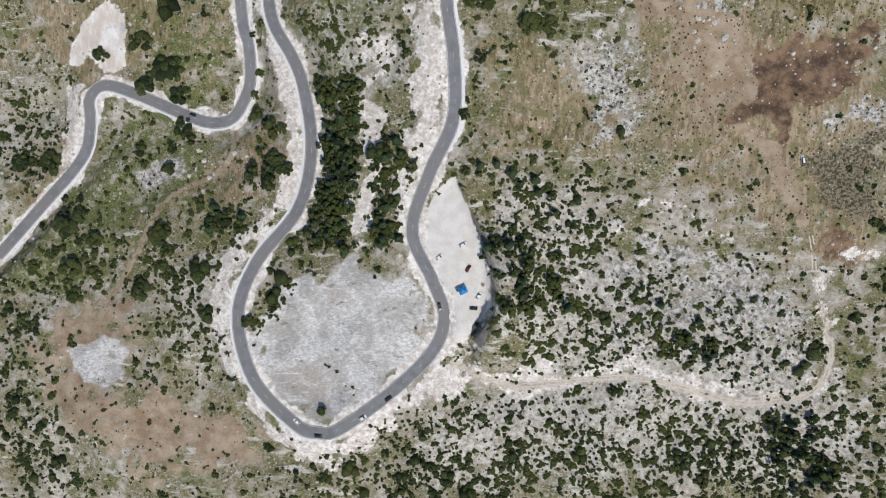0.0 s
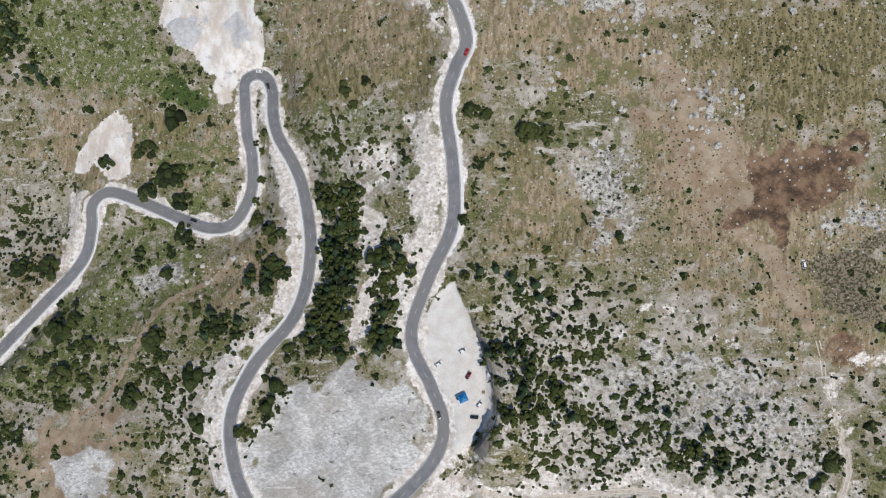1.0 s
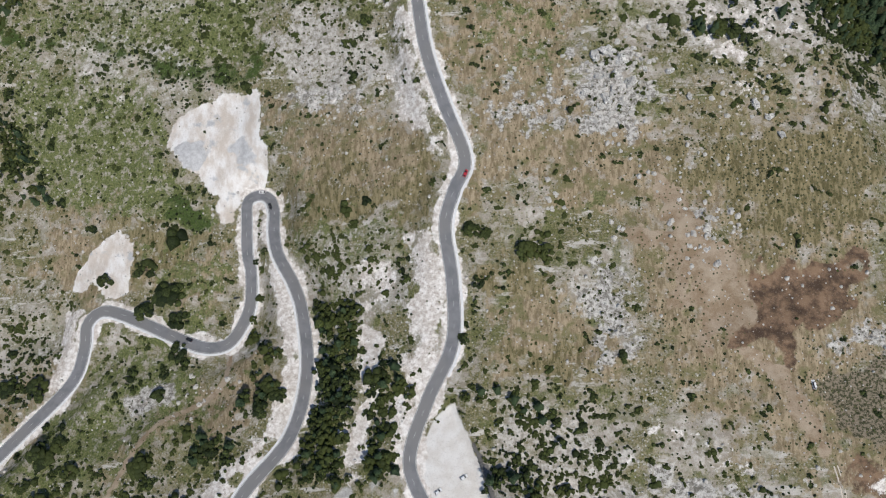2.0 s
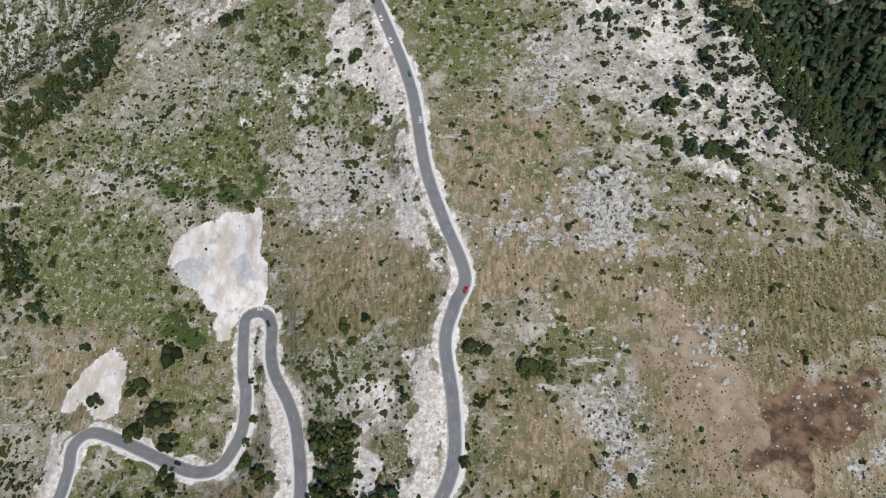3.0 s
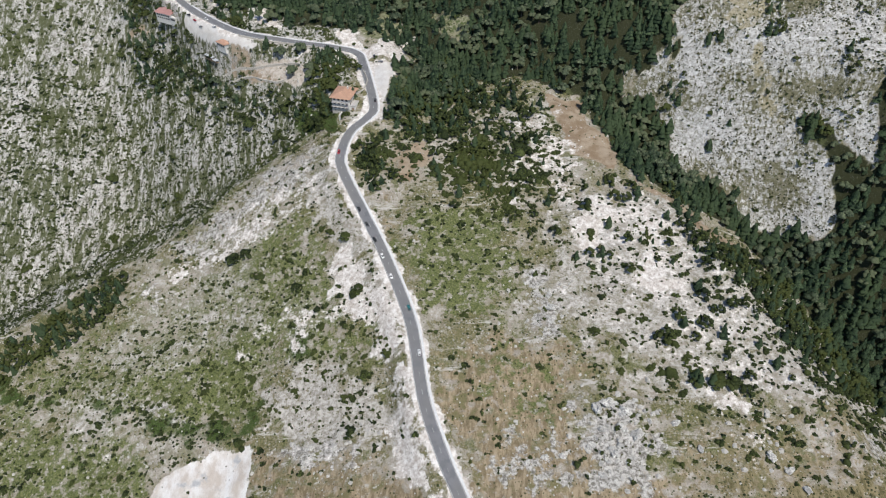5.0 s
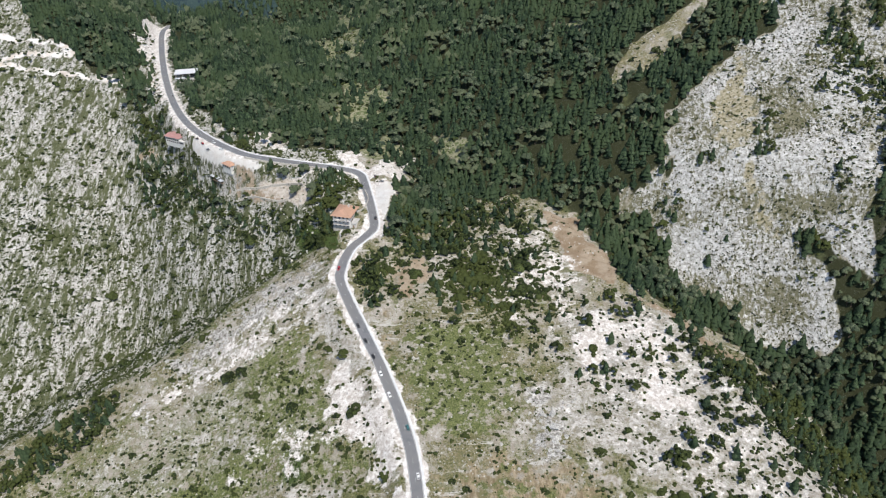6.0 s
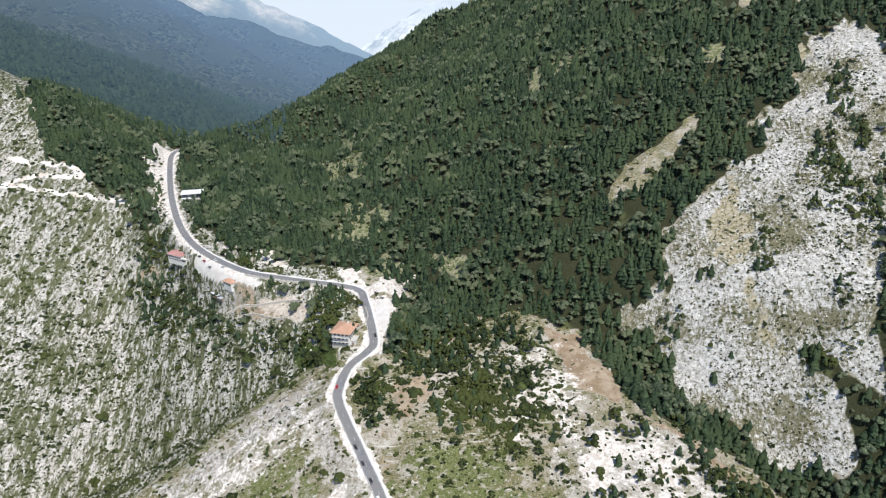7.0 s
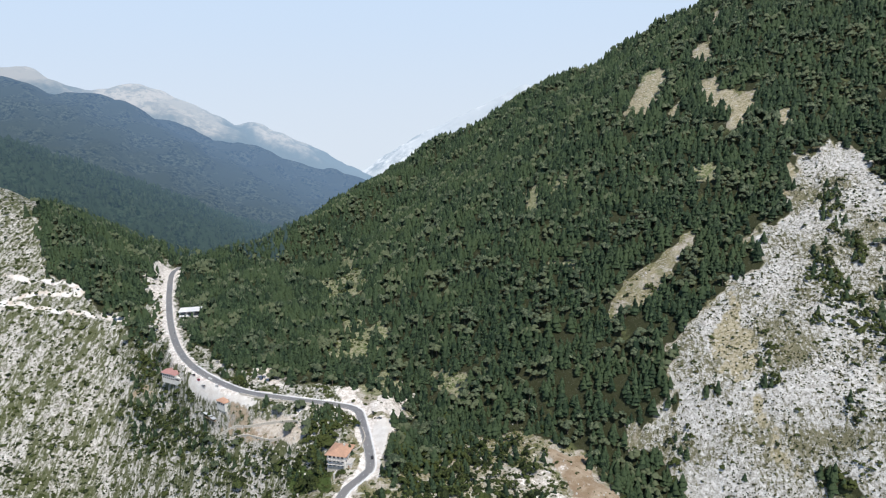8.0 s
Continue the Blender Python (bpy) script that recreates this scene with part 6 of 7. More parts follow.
def build_car(colour, van):
    L = 4.4 if not van else 5.0
    h = 0 if not van else 0.5
    car = thing("car" if not van else "van", pose(0, 0, 0), "%s parked or driving on the mountain" % colour, "car")
    body = part("body", prism([(-L / 2, 0.3), (-L / 2 + 0.05, 0.85), (-L / 2 + 0.5, 0.95), (L / 2 - 1.2, 0.92), (L / 2 - 0.15, 0.72), (L / 2, 0.5), (L / 2 - 0.05, 0.28)], 0.90, 0.06), CAR_PAINT[colour], car)
    bev = body.modifiers.new("soft", "BEVEL")
    bev.width, bev.segments = 0.07, 2
    part("windows", prism([(-L / 2 + 0.25, 0.93), (-L / 2 + 0.75, 1.38 + h), (0.35 + h, 1.40 + h), (1.15 + 0.6 * h, 0.90)], 0.84, 0.26, 1.4), GLASS, car, "dark tinted windows")
    part("roof", prism([(-L / 2 + 0.72, 1.37 + h), (-L / 2 + 0.85, 1.46 + h), (0.25 + h, 1.47 + h), (0.40 + h, 1.39 + h)], 0.66, 0.06), CAR_PAINT[colour], car)
    for sx in (-1, 1):
        for y_ in (-L / 2 + 0.85, L / 2 - 0.85):
            bm = bmesh.new()
            bmesh.ops.create_cone(bm, cap_ends=True, segments=14, radius1=0.32, radius2=0.32, depth=0.22, matrix=pose(sx * 0.80, y_, 0.32, 0, 90, 0))
            w_ = part("wheel", bm, RUBBER, car)
            bm = bmesh.new()
            bmesh.ops.create_cone(bm, cap_ends=True, segments=10, radius1=0.2, radius2=0.17, depth=0.05, matrix=pose(sx * 0.925, y_, 0.32, 0, 90 * sx, 0))
            part("rim", bm, RIM, w_, "alloy rim")
        part("headlight", boxed(sx * 0.45 if sx > 0 else -0.8, 0.8 if sx > 0 else -0.45, L / 2 - 0.16, L / 2 - 0.02, 0.55, 0.68, 0.03), LAMP, car, "clear headlight")
        part("tail_light", boxed(0.5 if sx > 0 else -0.82, 0.82 if sx > 0 else -0.5, -L / 2 - 0.02, -L / 2 + 0.08, 0.62, 0.80, 0.02), TAIL, car, "red tail light")
    part("bumper", boxed(-0.8, 0.8, -L / 2 - 0.05, -L / 2 + 0.06, 0.32, 0.46, 0.03), TRIM, car, "black bumper")
    return car


CARS = {}
AXY = AXIS[:, :2]


def park(colour, x_, y_, turn, label, van=False, lift=0.0, group=""):
    """Sets a car down; the first of its kind is built, the others are copies."""
    m = pose(x_, y_, on_ground(x_, y_) + lift, 0, 0, turn)
    key = (colour, van)
    if key in CARS:
        ob = copy_thing(CARS[key], m)
    else:
        ob = CARS[key] = build_car(colour, van)
        ob.matrix_world = m
    return tagged(ob, label, "van" if van else "car", group)


def drive(colour, x_, y_, side, label):
    """Sets a car on the road's nearest lane: side +1 drives up towards the pass, -1 down."""
    j = int(((AXY - [x_, y_]) ** 2).sum(1).argmin())
    j = min(max(j, 1), len(AXIS) - 2)
    d_ = AXIS[j + 1] - AXIS[j - 1]
    n_ = Vector((d_[1], -d_[0])).normalized() * 1.7 * side
    turn = math.degrees(math.atan2(-d_[0], d_[1])) + (0 if side > 0 else 180)
    slope = math.degrees(math.atan2(d_[2], math.hypot(d_[0], d_[1]))) * side
    m = pose(AXIS[j][0] + n_.x, AXIS[j][1] + n_.y, AXIS[j][2] + 0.33, 0, 0, turn) @ pose(0, 0, 0, slope)
    key = (colour, False)
    if key in CARS:
        ob = copy_thing(CARS[key], m)
    else:
        ob = CARS[key] = build_car(colour, False)
        ob.matrix_world = m
    return tagged(ob, label, "car", "cars on the mountain road")


for colour, x_, y_, side in (("black", -2, -18, -1), ("white", -82, -82, -1), ("black", -68, -87, 1), ("white", -49, -76, 1), ("black", -33, -64, 1), ("black", -156, 93, -1),
                             ("red", 9, 176, 1), ("white", -114, 188, -1), ("black", -108, 177, 1), ("teal", -21, 312, 1), ("white", -13, 279, 1), ("white", -34, 338, -1), ("white", -42, 354, -1),
                             ("black", -47, 366, -1), ("black", -51, 380, -1), ("black", -57, 395, -1), ("red", -76, 452, -1), ("black", -59, 508, 1), ("grey", -62, 555, -1), ("grey", -291, 737, 1), ("white", -213, 621, -1)):
    drive(colour, x_, y_, side, "%s car driving on the grey asphalt road" % colour)
for colour, x_, y_, turn in (("white", 11, 16, -60), ("white", -2, 9, -50), ("dark_red", 14, 3, -30), ("white", 20, -12, -35), ("black", 17, -19, 85)):
    park(colour, x_, y_, turn, "%s car parked on the white gravel lot" % colour.replace("_", " "), group="cars on the gravel lot")
park("white", 192, 62, 5, "white van parked beside the brown dirt track", True)
for colour, x_, y_, turn in (("grey", -218, 616, 50), ("red", -225, 624, 40), ("white", -203, 608, 55), ("black", -232, 632, 45)):
    park(colour, x_, y_, turn, "%s car parked before the red-roofed restaurant" % colour, group="cars at the pass")
for colour, x_, y_, turn in (("black", -58, 566, 20), ("grey", -52, 556, 70)):
    park(colour, x_, y_, turn, "%s car parked on the pale gravel by the road" % colour, group="cars at the pass")

# stall with a blue canopy on the lot
BLUE = plain("blue_tarpaulin", (0.02, 0.28, 0.62), 0.5, 0.12, 0.6)
WOOD = plain("weathered_wood", (0.30, 0.22, 0.14), 0.85, 0.25, 0.3)
stall = thing("market_stall", pose(11, -9, on_ground(11, -9), 0, 0, 25), "roadside stall with a bright blue canopy on the gravel lot", "stall")
bm = bmesh.new()
ring = [bm.verts.new(v) for v in ((-2.4, -2.2, 2.3), (2.4, -2.2, 2.25), (2.4, 2.2, 2.3), (-2.4, 2.2, 2.35))]
top_ = bm.verts.new((0, 0, 3.1))
for i in range(4):
    bm.faces.new((ring[i], ring[(i + 1) % 4], top_))
bmesh.ops.solidify(bm, geom=bm.faces[:], thickness=0.05)
part("canopy", bm, BLUE, stall, "bright blue canopy")
for px in (-2.2, 2.2):
    for py in (-2.0, 2.0):
        part("post", boxed(px - 0.05, px + 0.05, py - 0.05, py + 0.05, 0, 2.3), WOOD, stall)
part("counter", boxed(-2.0, 2.0, -1.9, -1.2, 0, 0.95, 0.03), WOOD, stall)
part("awning", boxed(-3.4, -2.3, 0.2, 2.2, 2.0, 2.06), TRIM, stall, "small black awning")
bench = thing("picnic_table", pose(22, -6, on_ground(22, -6), 0, 0, -10), "weathered wooden picnic table on the gravel lot", "table")
part("tabletop", boxed(-0.9, 0.9, -0.4, 0.4, 0.70, 0.75), WOOD, bench)
for py in (-0.8, 0.8):
    part("seat", boxed(-0.9, 0.9, py - 0.14, py + 0.14, 0.42, 0.46), WOOD, bench)
for px in (-0.7, 0.7):
    part("leg", boxed(px - 0.05, px + 0.05, -0.85, 0.85, 0.36, 0.42), WOOD, bench)
    part("leg", boxed(px - 0.05, px + 0.05, -0.06, 0.06, 0, 0.70), WOOD, bench)

# sign board by the hairpin road
sign = thing("sign_board", pose(-125, 120, on_ground(-125, 120), 0, 0, 10), "dark roadside sign board on two posts", "sign")
part("board", boxed(-1.8, 1.8, -0.05, 0.05, 1.2, 2.8, 0.02), TRIM, sign)
for px in (-1.3, 1.3):
    part("post", boxed(px - 0.06, px + 0.06, -0.12, -0.02, -0.3, 2.7), RIM, sign)

# buildings at the pass
PLASTER = plain("white_plaster", (0.70, 0.68, 0.64), 0.85, 0.12, 1.5)
GREYWALL = plain("grey_render", (0.34, 0.33, 0.32), 0.85, 0.2, 1.5)
TERRACOTTA = plain("terracotta_tiles", (0.52, 0.31, 0.21), 0.8, 0.25, 1.0)
REDROOF = plain("red_sheet_roof", (0.47, 0.25, 0.22), 0.6, 0.2, 2.0)
WHITEROOF = plain("white_membrane_roof", (0.72, 0.72, 0.71), 0.7, 0.1, 2.0)
GREYROOF = plain("grey_sheet_roof", (0.55, 0.57, 0.60), 0.5, 0.15, 1.5)
PANE = plain("window_pane", (0.03, 0.035, 0.045), 0.1, 0.05)
FRAME = plain("window_frame", (0.30, 0.20, 0.13), 0.7, 0.15, 0.5)
MASONRY = plain("rubble_masonry", (0.54, 0.50, 0.44), 0.9, 0.3, 0.6)


def hip_roof(x0, x1, y0, y1, z0, z1, over=0.9):
    bm = bmesh.new()
    x0, x1, y0, y1 = x0 - over, x1 + over, y0 - over, y1 + over
    half = min(x1 - x0, y1 - y0) / 2
    if x1 - x0 >= y1 - y0:
        ends = ((x0 + half, (y0 + y1) / 2), (x1 - half, (y0 + y1) / 2))
    else:
        ends = (((x0 + x1) / 2, y0 + half), ((x0 + x1) / 2, y1 - half))
    base = [bm.verts.new((x, y, z0)) for x, y in ((x0, y0), (x1, y0), (x1, y1), (x0, y1))]
    low = [bm.verts.new((v.co.x, v.co.y, z0 - 0.25)) for v in base]
    a_, b_ = (bm.verts.new((*e_, z1)) for e_ in ends)
    if x1 - x0 >= y1 - y0:
        faces = ((base[0], base[1], b_, a_), (base[1], base[2], b_), (base[2], base[3], a_, b_), (base[3], base[0], a_))
    else:
        faces = ((base[0], base[1], a_), (base[1], base[2], b_, a_), (base[2], base[3], b_), (base[3], base[0], a_, b_))
    for f_ in faces:
        bm.faces.new(f_)
    for i in range(4):
        bm.faces.new((low[i], low[(i + 1) % 4], base[(i + 1) % 4], base[i]))
    bm.faces.new(low[::-1])
    return bm


def window_row(house_, n, x0, x1, y_, z0, w, h, out, axis="x"):
    """A row of windows on a wall: each a frame, a pane set back in it and a sill."""
    for i in range(n):
        u = x0 + (x1 - x0) * (i + 0.5) / n
        if axis == "x":
            fr = boxed(u - w / 2 - 0.1, u + w / 2 + 0.1, y_ - 0.04, y_ + 0.10, z0 - 0.1, z0 + h + 0.1)
            pn = boxed(u - w / 2, u + w / 2, y_ + out * 0.06 - 0.08, y_ + out * 0.06 + 0.08, z0, z0 + h)
            sl = boxed(u - w / 2 - 0.15, u + w / 2 + 0.15, y_ - 0.2, y_ + 0.2, z0 - 0.2, z0 - 0.11)
        else:
            fr = boxed(y_ - 0.04, y_ + 0.10, u - w / 2 - 0.1, u + w / 2 + 0.1, z0 - 0.1, z0 + h + 0.1)
            pn = boxed(y_ + out * 0.06 - 0.08, y_ + out * 0.06 + 0.08, u - w / 2, u + w / 2, z0, z0 + h)
            sl = boxed(y_ - 0.2, y_ + 0.2, u - w / 2 - 0.15, u + w / 2 + 0.15, z0 - 0.2, z0 - 0.11)
        win = part("window", fr, FRAME, house_)
        part("pane", pn, PANE, win, "dark window pane")
        part("sill", sl, CONCRETE, win)


def lodge():
    """Three-storey lodge with a terracotta hip roof, balconies to the valley."""
    zb = on_ground(-77, 504)
    ob = thing("lodge", pose(-78, 507, zb - 1.0, 0, 0, -14), "three-storey white lodge with a terracotta hip roof", "house")
    ob.scale = (1.2, 1.15, 1.05)
    part("wall", boxed(-6, 6, -7.5, 7.5, -5, 10.6), PLASTER, ob)
    part("plinth", boxed(-6.3, 6.3, -7.8, 7.8, -5.2, 1.2), MASONRY, ob, "rubble stone plinth")
    part("roof", hip_roof(-6, 6, -7.5, 7.5, 10.6, 13.8, 1.3), TERRACOTTA, ob, "orange terracotta tiled hip roof")
    part("chimney", boxed(1.5, 2.4, 2.0, 2.9, 12.0, 14.8), PLASTER, ob)
    for z_ in (4.0, 7.4):
        bal = part("balcony", boxed(-5.8, 5.8, -9.6, -7.5, z_ - 0.25, z_), CONCRETE, ob)
        part("railing", boxed(-5.8, 5.8, -9.65, -9.55, z_ + 0.85, z_ + 0.95), TRIM, bal)
        for i in range(9):
            part("baluster", boxed(-5.75 + i * 1.43, -5.68 + i * 1.43, -9.63, -9.57, z_, z_ + 0.9), TRIM, bal)
    for z_ in (1.8, 5.0, 8.3):
        window_row(ob, 4, -5.6, 5.6, -7.5, z_, 1.3, 1.5, -1)
        window_row(ob, 5, -7.0, 7.0, 6.0, z_, 1.2, 1.4, 1, "y")
        window_row(ob, 5, -7.0, 7.0, -6.0, z_, 1.2, 1.4, -1, "y")
    part("annexe", boxed(6, 9.5, -6.5, 0.5, -5, 4.4), PLASTER, ob, "low white annexe")
    part("annexe_roof", boxed(5.98, 9.9, -6.9, 0.9, 4.4, 4.7), CONCRETE, ob)
    part("door", boxed(7.2, 8.4, -6.62, -6.45, 0.9, 3.0), FRAME, ob, "brown wooden door")
    part("stair_wall", boxed(0.6, 1.2, -15.0, -9.7, -4.5, 0.5), PLASTER, ob, "white wall beside the steps")
    return ob


def restaurant():
    zb = on_ground(-259, 655)
    ob = thing("restaurant", pose(-259, 655, zb - 1.5, 0, 0, -30), "white restaurant with a red sheet-metal roof at the pass", "restaurant")
    ob.scale = (0.9, 1.05, 0.72)
    part("wall", boxed(-13, 8, -5.5, 5.5, -6, 7.5), PLASTER, ob)
    bm = bmesh.new()
    for x0, x1, z0, z1 in ((-14, -2, 7.5, 9.6), (-1.6, 9, 7.9, 10.3)):
        v = [bm.verts.new(q) for q in ((x0, -6.5, z0), (x1, -6.5, z0), (x1, 6.5, z0), (x0, 6.5, z0), (x0, 0, z1), (x1, 0, z1))]
        for f_ in ((0, 1, 5, 4), (2, 3, 4, 5), (1, 2, 5), (3, 0, 4), (3, 2, 1, 0)):
            bm.faces.new([v[i] for i in f_])
    part("roof", bm, REDROOF, ob, "faded red sheet-metal roof")
    part("terrace", boxed(8, 16, -6, 5, -6, 4.8), PLASTER, ob, "white flat-roofed terrace wing")
    part("parapet", boxed(8, 16.3, -6.3, -6.0, 4.8, 5.9), PLASTER, ob)
    part("parapet", boxed(16.0, 16.3, -6.0, 5, 4.8, 5.9), PLASTER, ob)
    window_row(ob, 6, -12, 7, -5.5, 4.2, 1.6, 1.6, -1)
    window_row(ob, 6, -12, 7, -5.5, 0.6, 1.6, 1.6, -1)
    window_row(ob, 3, 9, 15, -6.0, 1.6, 2.0, 1.8, -1)
    window_row(ob, 3, -5, 5, -13.0, 4.2, 1.4, 1.5, -1, "y")
    part("awning", boxed(9, 15, 5.0, 8.0, 3.2, 3.35), REDROOF, ob, "faded red awning")
    for i in range(4):
        part("awning_post", boxed(9.2 + i * 1.8, 9.32 + i * 1.8, 7.7, 7.82, 0.6, 3.2), RIM, ob)
    part("door", boxed(12.0, 13.4, 4.95, 5.08, 0.8, 3.0), FRAME, ob, "brown wooden door")
    return ob


def tavern():
    zb = on_ground(-193, 595) - 4.0
    ob = thing("tavern", pose(-193, 595, zb, 0, 0, -40), "small tavern with an orange tiled roof below the road", "house")
    part("wall", boxed(-6, 6, -4, 4, -5, 3.6), PLASTER, ob)
    part("roof", hip_roof(-6, 6, -4, 4, 3.6, 5.6, 0.8), TERRACOTTA, ob, "orange tiled hip roof")
    window_row(ob, 4, -5.5, 5.5, -4.0, 1.0, 1.4, 1.4, -1)
    part("door", boxed(-0.6, 0.6, 3.95, 4.08, 0, 2.1), FRAME, ob, "brown wooden door")
    shed = thing("long_shed", pose(-208, 599, on_ground(-208, 599) + 0.2, 0, 0, -42), "long open shed with grey sheet roof on dark posts", "shed")
    shed.scale = (0.8, 0.8, 0.9)
    part("roof", boxed(-12, 3, -3, 3, 3.0, 3.25), GREYROOF, shed, "pale grey sheet roof")
    part("roof", boxed(4, 11, -3.5, 2.5, 1.8, 2.05), GREYROOF, shed, "pale grey sheet roof")
    part("back_wall", boxed(-12, 11, 2.3, 2.5, -4, 3.0), GREYWALL, shed)
    for i in range(8):
        part("post", boxed(-11.8 + i * 3.2, -11.6 + i * 3.2, -2.9, -2.7, -6, 1.85 if i > 4 else 3.0), TRIM, shed)
    part("deck", boxed(-12, 11, -3, 2.3, -0.4, -0.1), WOOD, shed)
    return ob


def hall():
    zb = on_ground(-290, 803)
    ob = thing("hall", pose(-292, 800, zb + 3.0, 0, 0, 12), "open hall with a white flat roof at the wood's edge", "hall")
    ob.scale = (1.25, 1.25, 1.1)
    part("roof", boxed(-10, 10, -7, 7, 5.0, 5.7, 0.1), WHITEROOF, ob, "bright white flat roof")
    part("back_wall", boxed(-9, 9, 5.5, 6.0, -3, 5), GREYWALL, ob)
    part("deck", boxed(-9.5, 9.5, -6.5, 6.5, -1.5, -0.2), CONCRETE, ob)
    part("foundation", boxed(-8.5, 8.5, -5.5, 5.4, -6, -1.5), GREYWALL, ob)
    for px in (-9, -3, 3, 9):
        for py in (-6.3, 0.0):
            part("column", boxed(px - 0.2, px + 0.2, py - 0.2, py + 0.2, -0.2, 5), CONCRETE, ob)
    part("lower_roof", boxed(-9, -1, -11, -7.4, 1.8, 2.1), WHITEROOF, ob, "white lower porch roof")
    for px in (-8.6, -1.4):
        part("column", boxed(px - 0.15, px + 0.15, -10.8, -10.5, -5, 1.8), CONCRETE, ob)
    return ob


lodge(), restaurant(), tavern(), hall()


def garden_wall(pts, high, label, deep=0.3):
    """A retaining wall of rubble that steps along the slope."""
    ob = thing("retaining_wall", pose(0, 0, 0), label, "wall")
    q = spline([(a_, b_, 0) for a_, b_ in pts], 2.5)
    for i in range(len(q) - 1):
        c_, d_ = (q[i] + q[i + 1]) / 2, q[i + 1] - q[i]
        z_ = on_ground(c_[0], c_[1])
        bm = boxed(-1.35, 1.35, -0.3, 0.3, -1.5, high + 0.3 + rng.uniform(-0.1, 0.1), 0.05)
        if deep > 0.3:
            box(bm, -1.3, 1.3, 0.3, deep, -1.5, high)
        bmesh.ops.transform(bm, matrix=pose(c_[0], c_[1], z_, 0, 0, math.degrees(math.atan2(d_[1], d_[0]))), verts=bm.verts)
        part("wall_stretch", bm, MASONRY, ob)
    return ob


garden_wall([(-118, 548), (-122, 556), (-140, 565), (-162, 572), (-180, 580), (-198, 586)][::-1], 2.2, "pale rubble retaining wall of the terraced garden", 5.0)
garden_wall([(-190, 578), (-172, 571), (-152, 559), (-134, 550)], 2.0, "pale rubble retaining wall along the lower terrace", 5.0)
garden_wall([(-92, 572), (-120, 579), (-150, 583), (-178, 592)], 1.1, "low rubble wall along the road at the pass")
garden_wall([(-66, 548), (-62, 534), (-65, 520), (-70, 512)], 1.0, "low white-capped wall by the lodge")


# single trees
def tree_thing(shape, leaf, label, category):
    (cv, cf), (tv, tf) = shape
    ob = thing("tree", pose(0, 0, -2000), label, category)
    for nm, v, f_, mat in (("trunk", tv, tf, BARK), ("crown", cv, cf, leaf)):
        p_ = new(nm, mesh_of(nm, v, f_, mat))
        p_.parent = ob
    return ob


def planted(base, x_, y_, w_, h_, turn, label="", group=""):
    ob = copy_thing(base, pose(x_, y_, on_ground(x_, y_) - 0.2, 0, 0, turn))
    ob.scale = (w_, w_, h_)
    return tagged(ob, label, group=group)


BIG = [broad(26, 0.42, 0.20), broad(22, 0.44, 0.18)]
oak = tree_thing(BIG[0], SCRUB, "broad dark green evergreen oak on a dry slope", "tree")
oak2 = tree_thing(BIG[1], SCRUB, "broad dark green evergreen oak on a dry slope", "tree")
fir_t = tree_thing(FIRS[0], NEEDLES, "dark green fir standing on the slope", "fir tree")
fir_u = tree_thing(FIRS[2], NEEDLES, "broad dark green fir standing on the slope", "fir tree")
pine_t = tree_thing(broad(16, 0.34, 0.42), PINE, "grey-green pine with a pale trunk", "pine tree")
for x_, y_, w_ in ((-186, 140, 13), (-168, 123, 17), (-184, 114, 11), (-161, 108, 12), (-159, 88, 11), (-165, 75, 6), (-212, 134, 9), (-167, 22, 12), (-230, 28, 14), (-222, 34, 9)):
    planted(oak if rng.uniform() < 0.5 else oak2, x_, y_, w_ * 1.1, w_ * 0.62, rng.uniform(0, 360), "large dark green evergreen oak near the road bend", "oaks by the road bend")
for x_, y_, w_ in ((-264, 68, 12), (-244, 67, 13), (-209, 19, 9), (-224, 2, 12), (-177, -11, 11), (19, 116, 7), (45, 134, 10), (52, 133, 9), (56, 132, 8), (11, 86, 6), (-111, 120, 5), (-109, 148, 4), (-115, 143, 4),
                   (-114, 107, 5), (-94, 84, 6), (-97, 65, 10), (-92, 60, 9), (-102, 52, 9), (-111, -28, 7), (-68, -78, 5), (-127, 32, 10), (-135, 28, 9), (-247, 3, 6), (14, 145, 8), (20, 144, 7), (24, 143, 6),
                   (-99, 347, 8), (243, 269, 10), (157, 258, 9), (165, 256, 9), (172, 252, 8), (-56, 334, 8), (-152, 385, 10), (-142, 386, 9), (-67, 374, 8), (5, 278, 4), (92, 293, 6)):
    planted(oak if rng.uniform() < 0.5 else oak2, x_, y_, w_ * 1.1, w_ * 0.66, rng.uniform(0, 360), "round dark green bush standing alone on the slope", "single bushes")
for base, n, x0, x1, y0, y1 in ((fir_t, 26, -112, -86, 500, 570), (fir_u, 22, -40, 40, 520, 590), (fir_t, 24, -230, -150, 625, 690), (pine_t, 7, -215, -150, 560, 590), (pine_t, 7, -170, -110, 540, 575), (fir_u, 30, 130, 230, 380, 480), (fir_t, 26, -260, -200, 690, 760), (oak, 14, -110, -84, 488, 540)):
    done = 0
    while done < n:
        x_, y_ = rng.uniform(x0, x1), rng.uniform(y0, y1)
        if ((AXY - [x_, y_]) ** 2).sum(1).min() < 110 or (-92 < x_ < -60 and 490 < y_ < 520) or (-215 < x_ < -130 and abs(y_ - 579 + 0.55 * (x_ + 175)) < 11):
            done += 0.2
            continue
        h_ = rng.uniform(5, 11)
        planted(base, x_, y_, h_ * (1.15 if base is not pine_t else 1.1), h_, rng.uniform(0, 360), group="trees round the pass")
        done += 1
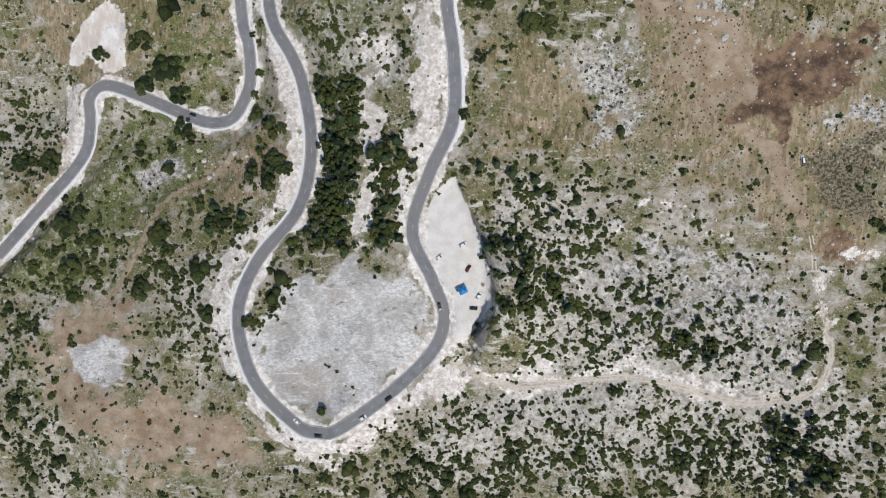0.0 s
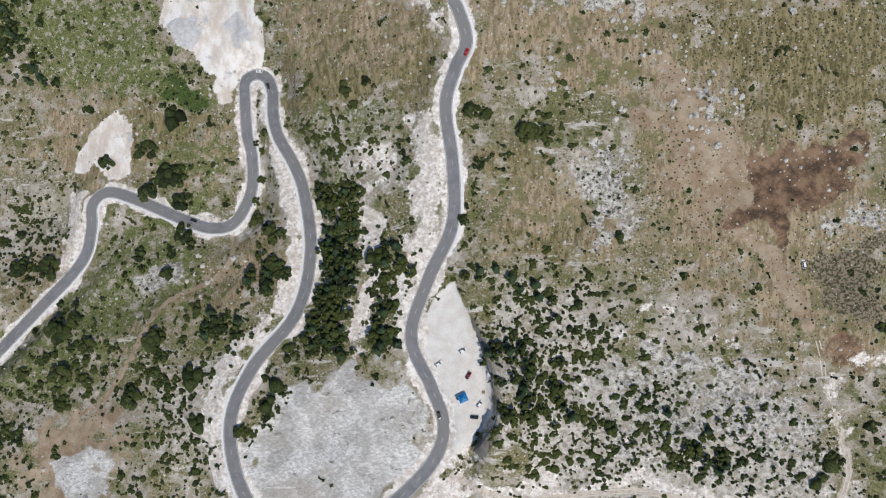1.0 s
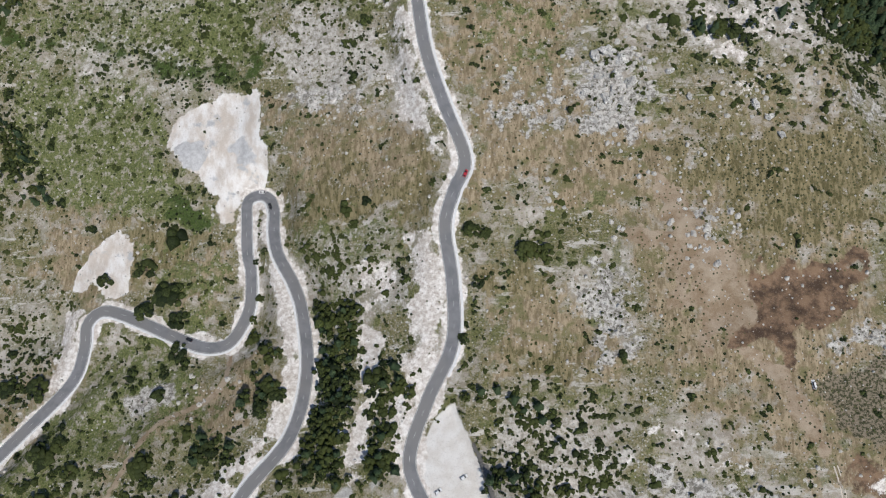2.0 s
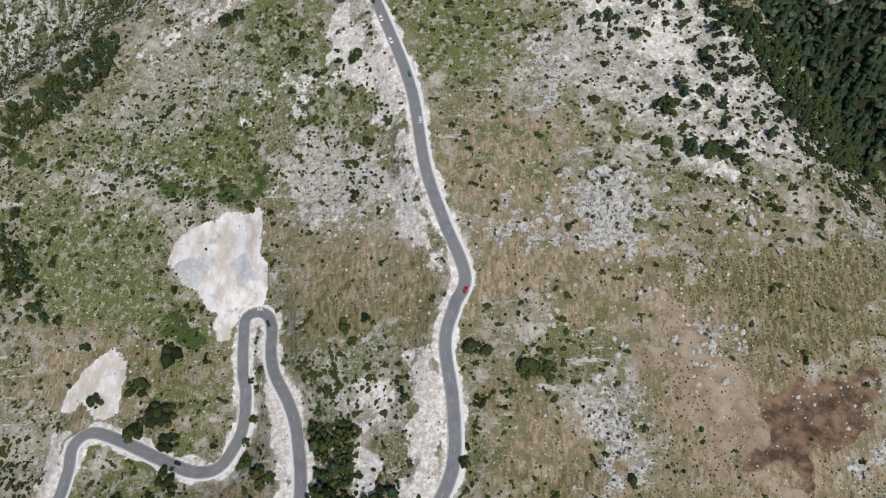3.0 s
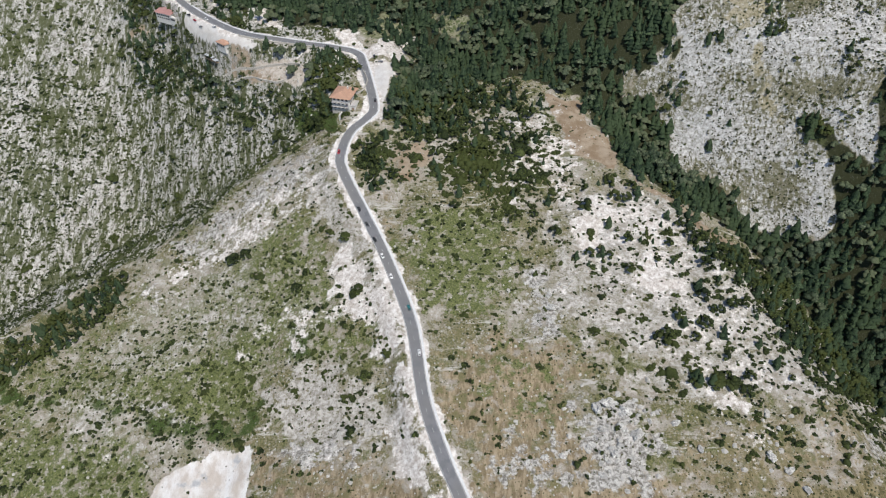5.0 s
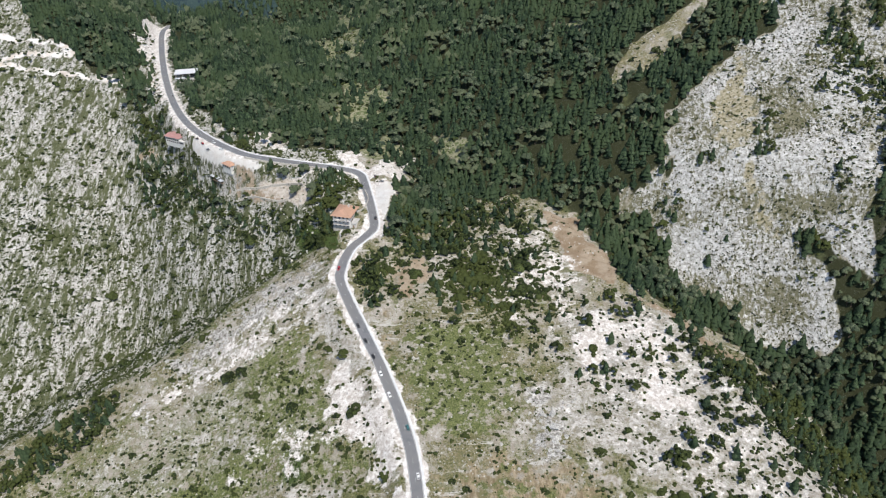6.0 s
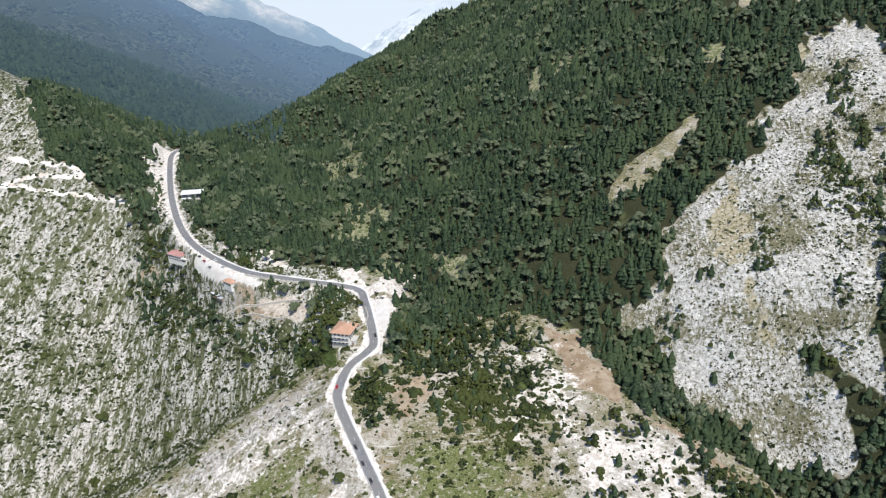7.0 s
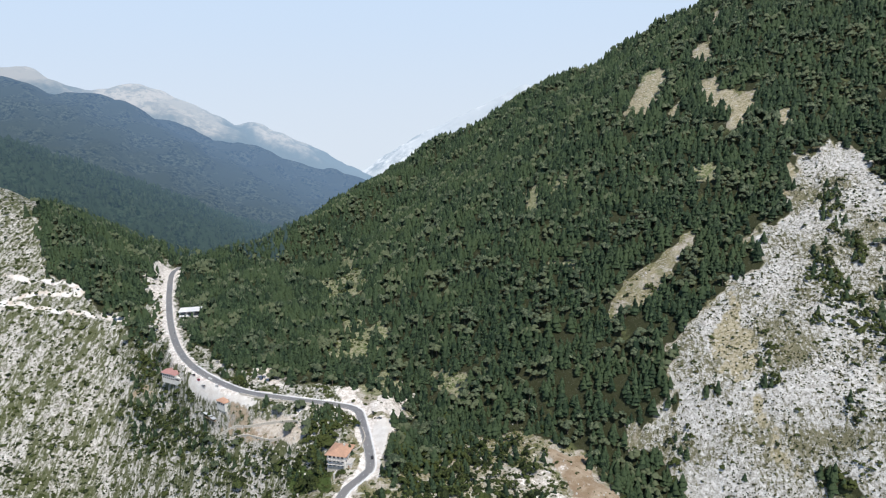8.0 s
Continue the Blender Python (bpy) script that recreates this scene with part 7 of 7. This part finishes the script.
for base in (oak, oak2, fir_t, fir_u, pine_t):
    for ob in (*base.children, base):
        bpy.data.objects.remove(ob)


# boulders
def boulder(seed):
    r_ = np.random.RandomState(seed)
    bm = bmesh.new()
    bmesh.ops.create_icosphere(bm, subdivisions=2, radius=1)
    for v in bm.verts:
        n_ = noise.noise(v.co * 1.3 + Vector((seed, 0, 0)))
        v.co *= 1 + 0.55 * n_ + r_.uniform(-0.06, 0.06)
        v.co.z *= 0.7
    me = bpy.data.meshes.new("boulder")
    bm.to_mesh(me)
    bm.free()
    me.materials.append(STONE)
    return me


ROCKS = [boulder(i) for i in range(5)]
for cx, cy, sp, n in ((92, 238, 16, 46), (104, 210, 10, 20), (144, 144, 9, 26), (62, 161, 6, 10), (-64, 236, 16, 26), (61, 323, 9, 18), (138, 123, 5, 6), (99, 144, 6, 8), (-140, 60, 8, 12), (-20, -20, 8, 6), (180, 230, 25, 30), (120, 180, 25, 26)):
    for i in range(n):
        x_, y_ = cx + rng.normal(0, sp), cy + rng.normal(0, sp * 0.7)
        if ((AXY - [x_, y_]) ** 2).sum(1).min() < 60:
            continue
        ob = new("boulder", ROCKS[rng.randint(0, 5)])
        k_ = rng.uniform(0.6, 1.9)
        ob.matrix_world = pose(x_, y_, on_ground(x_, y_) + 0.1 * k_, 0, 0, rng.uniform(0, 360)) @ Matrix.Diagonal((k_, k_ * rng.uniform(0.6, 1), k_, 1))
        tagged(ob, "weathered pale grey limestone boulder in dry grass", "boulder", "limestone boulders")


# crags standing out of the grass
def crag(seed):
    """A broken limestone crag about two metres across."""
    bm = bmesh.new()
    bmesh.ops.create_icosphere(bm, subdivisions=4, radius=1)
    off = Vector((seed * 3.7, seed * 1.9, 0))
    for v in bm.verts:
        a_ = noise.noise(v.co * 1.2 + off)
        b_ = abs(noise.noise(v.co * 3.1 + off)) + 0.5 * abs(noise.noise(v.co * 6.5 - off))
        v.co *= 1 + 0.6 * a_ - 0.55 * b_
        v.co.z = 0.75 * v.co.z + 0.18 * noise.noise(v.co * 5.0 + off)
    me = bpy.data.meshes.new("rock_outcrop")
    bm.to_mesh(me)
    bm.free()
    me.materials.append(CRAG)
    return me


CRAG = plain("crag_limestone", (0.55, 0.535, 0.50), 0.95, 0.5, 0.9)
CRAGS = [crag(i) for i in range(4)]
SPOTS = [(92 + 11 * rng.normal(), 226 + 14 * rng.normal(), rng.uniform(1.1, 2.5)) for _ in range(30)] + [(146 + 7 * rng.normal(), 147 + 8 * rng.normal(), rng.uniform(0.9, 1.9)) for _ in range(14)]
SPOTS += [(-72 + 14 * rng.normal(), 238 + 3 * rng.normal(), rng.uniform(0.9, 1.7)) for _ in range(10)] + [(66 + 4 * rng.normal(), 306 + 10 * rng.normal(), rng.uniform(1.0, 2.0)) for _ in range(8)]
for i, (x_, y_, k_) in enumerate(SPOTS + list(((86, 243, 4.2), (93, 246, 5.0), (100, 240, 3.6), (87, 231, 3.2), (80, 222, 3.4), (92, 218, 3.8), (105, 227, 4.0), (97, 232, 3.0), (84, 206, 2.6), (67, 320, 3.0), (67, 311, 3.4), (66, 301, 2.8), (174, 214, 3.2), (182, 207, 2.8), (188, 197, 2.6), (55, 217, 2.4), (45, 214, 2.2), (-90, 245, 2.4), (-77, 240, 2.8), (-63, 238, 2.4), (128, 234, 2.6), (138, 219, 2.4)))):
    ob = new("rock_outcrop", CRAGS[i % 4])
    ob.matrix_world = pose(x_, y_, on_ground(x_, y_) + 0.25 * k_, 0, 0, i * 77) @ Matrix.Diagonal((k_, k_ * 0.75, k_ * 0.8, 1))
    tagged(ob, "broken pale grey limestone crag standing out of dry grass", "rock", "limestone crags")


# the rock cut that closes the gravel lot on its hill side
def rock_cut():
    q = spline([(8, 52, 0), (14, 34, 0), (21, 14, 0), (26, -4, 0), (27, -18, 0), (22, -28, 0), (16, -36, 0)], 1.2)
    n, k = len(q), 7
    v = []
    for i in range(n):
        d_ = q[min(i + 1, n - 1)] - q[max(i - 1, 0)]
        out = np.array([-d_[1], d_[0]]) / np.hypot(d_[0], d_[1])
        tall = (11.5 + 0.8 * math.sin(i * 0.7)) * float(np.interp(q[i][1], [-38, -33, -27, 0, 20, 44], [0.25, 0.8, 1.0, 1.0, 0.5, 0.1]))
        z0 = 11.0 + 0.06 * (q[i][1] + 20) - 0.4
        for j in range(k):
            u = j / (k - 1)
            w_ = (0.3 + u * 0.9 + rng.uniform(-0.3, 0.3)) if j < k - 1 else 7.0
            v.append((*(q[i][:2] + out * w_), z0 + (tall * (u / 0.84) if j < k - 1 else tall * 0.8) + rng.uniform(-0.25, 0.25)))
    i = (np.arange(n - 1)[:, None] * k + np.arange(k - 1)[None]).ravel()
    f_ = np.stack([i, i + 1, i + k + 1, i + k], 1)
    # rock colour is darkened to put the face's shade into it
    return tagged(new("rock_cut", mesh_of("rock_cut", np.array(v), f_, plain("shaded_cut_rock", (0.17, 0.16, 0.145), 0.95, 0.4, 0.8))), "rough broken rock face beside the gravel lot", "rock face", kind="structure")


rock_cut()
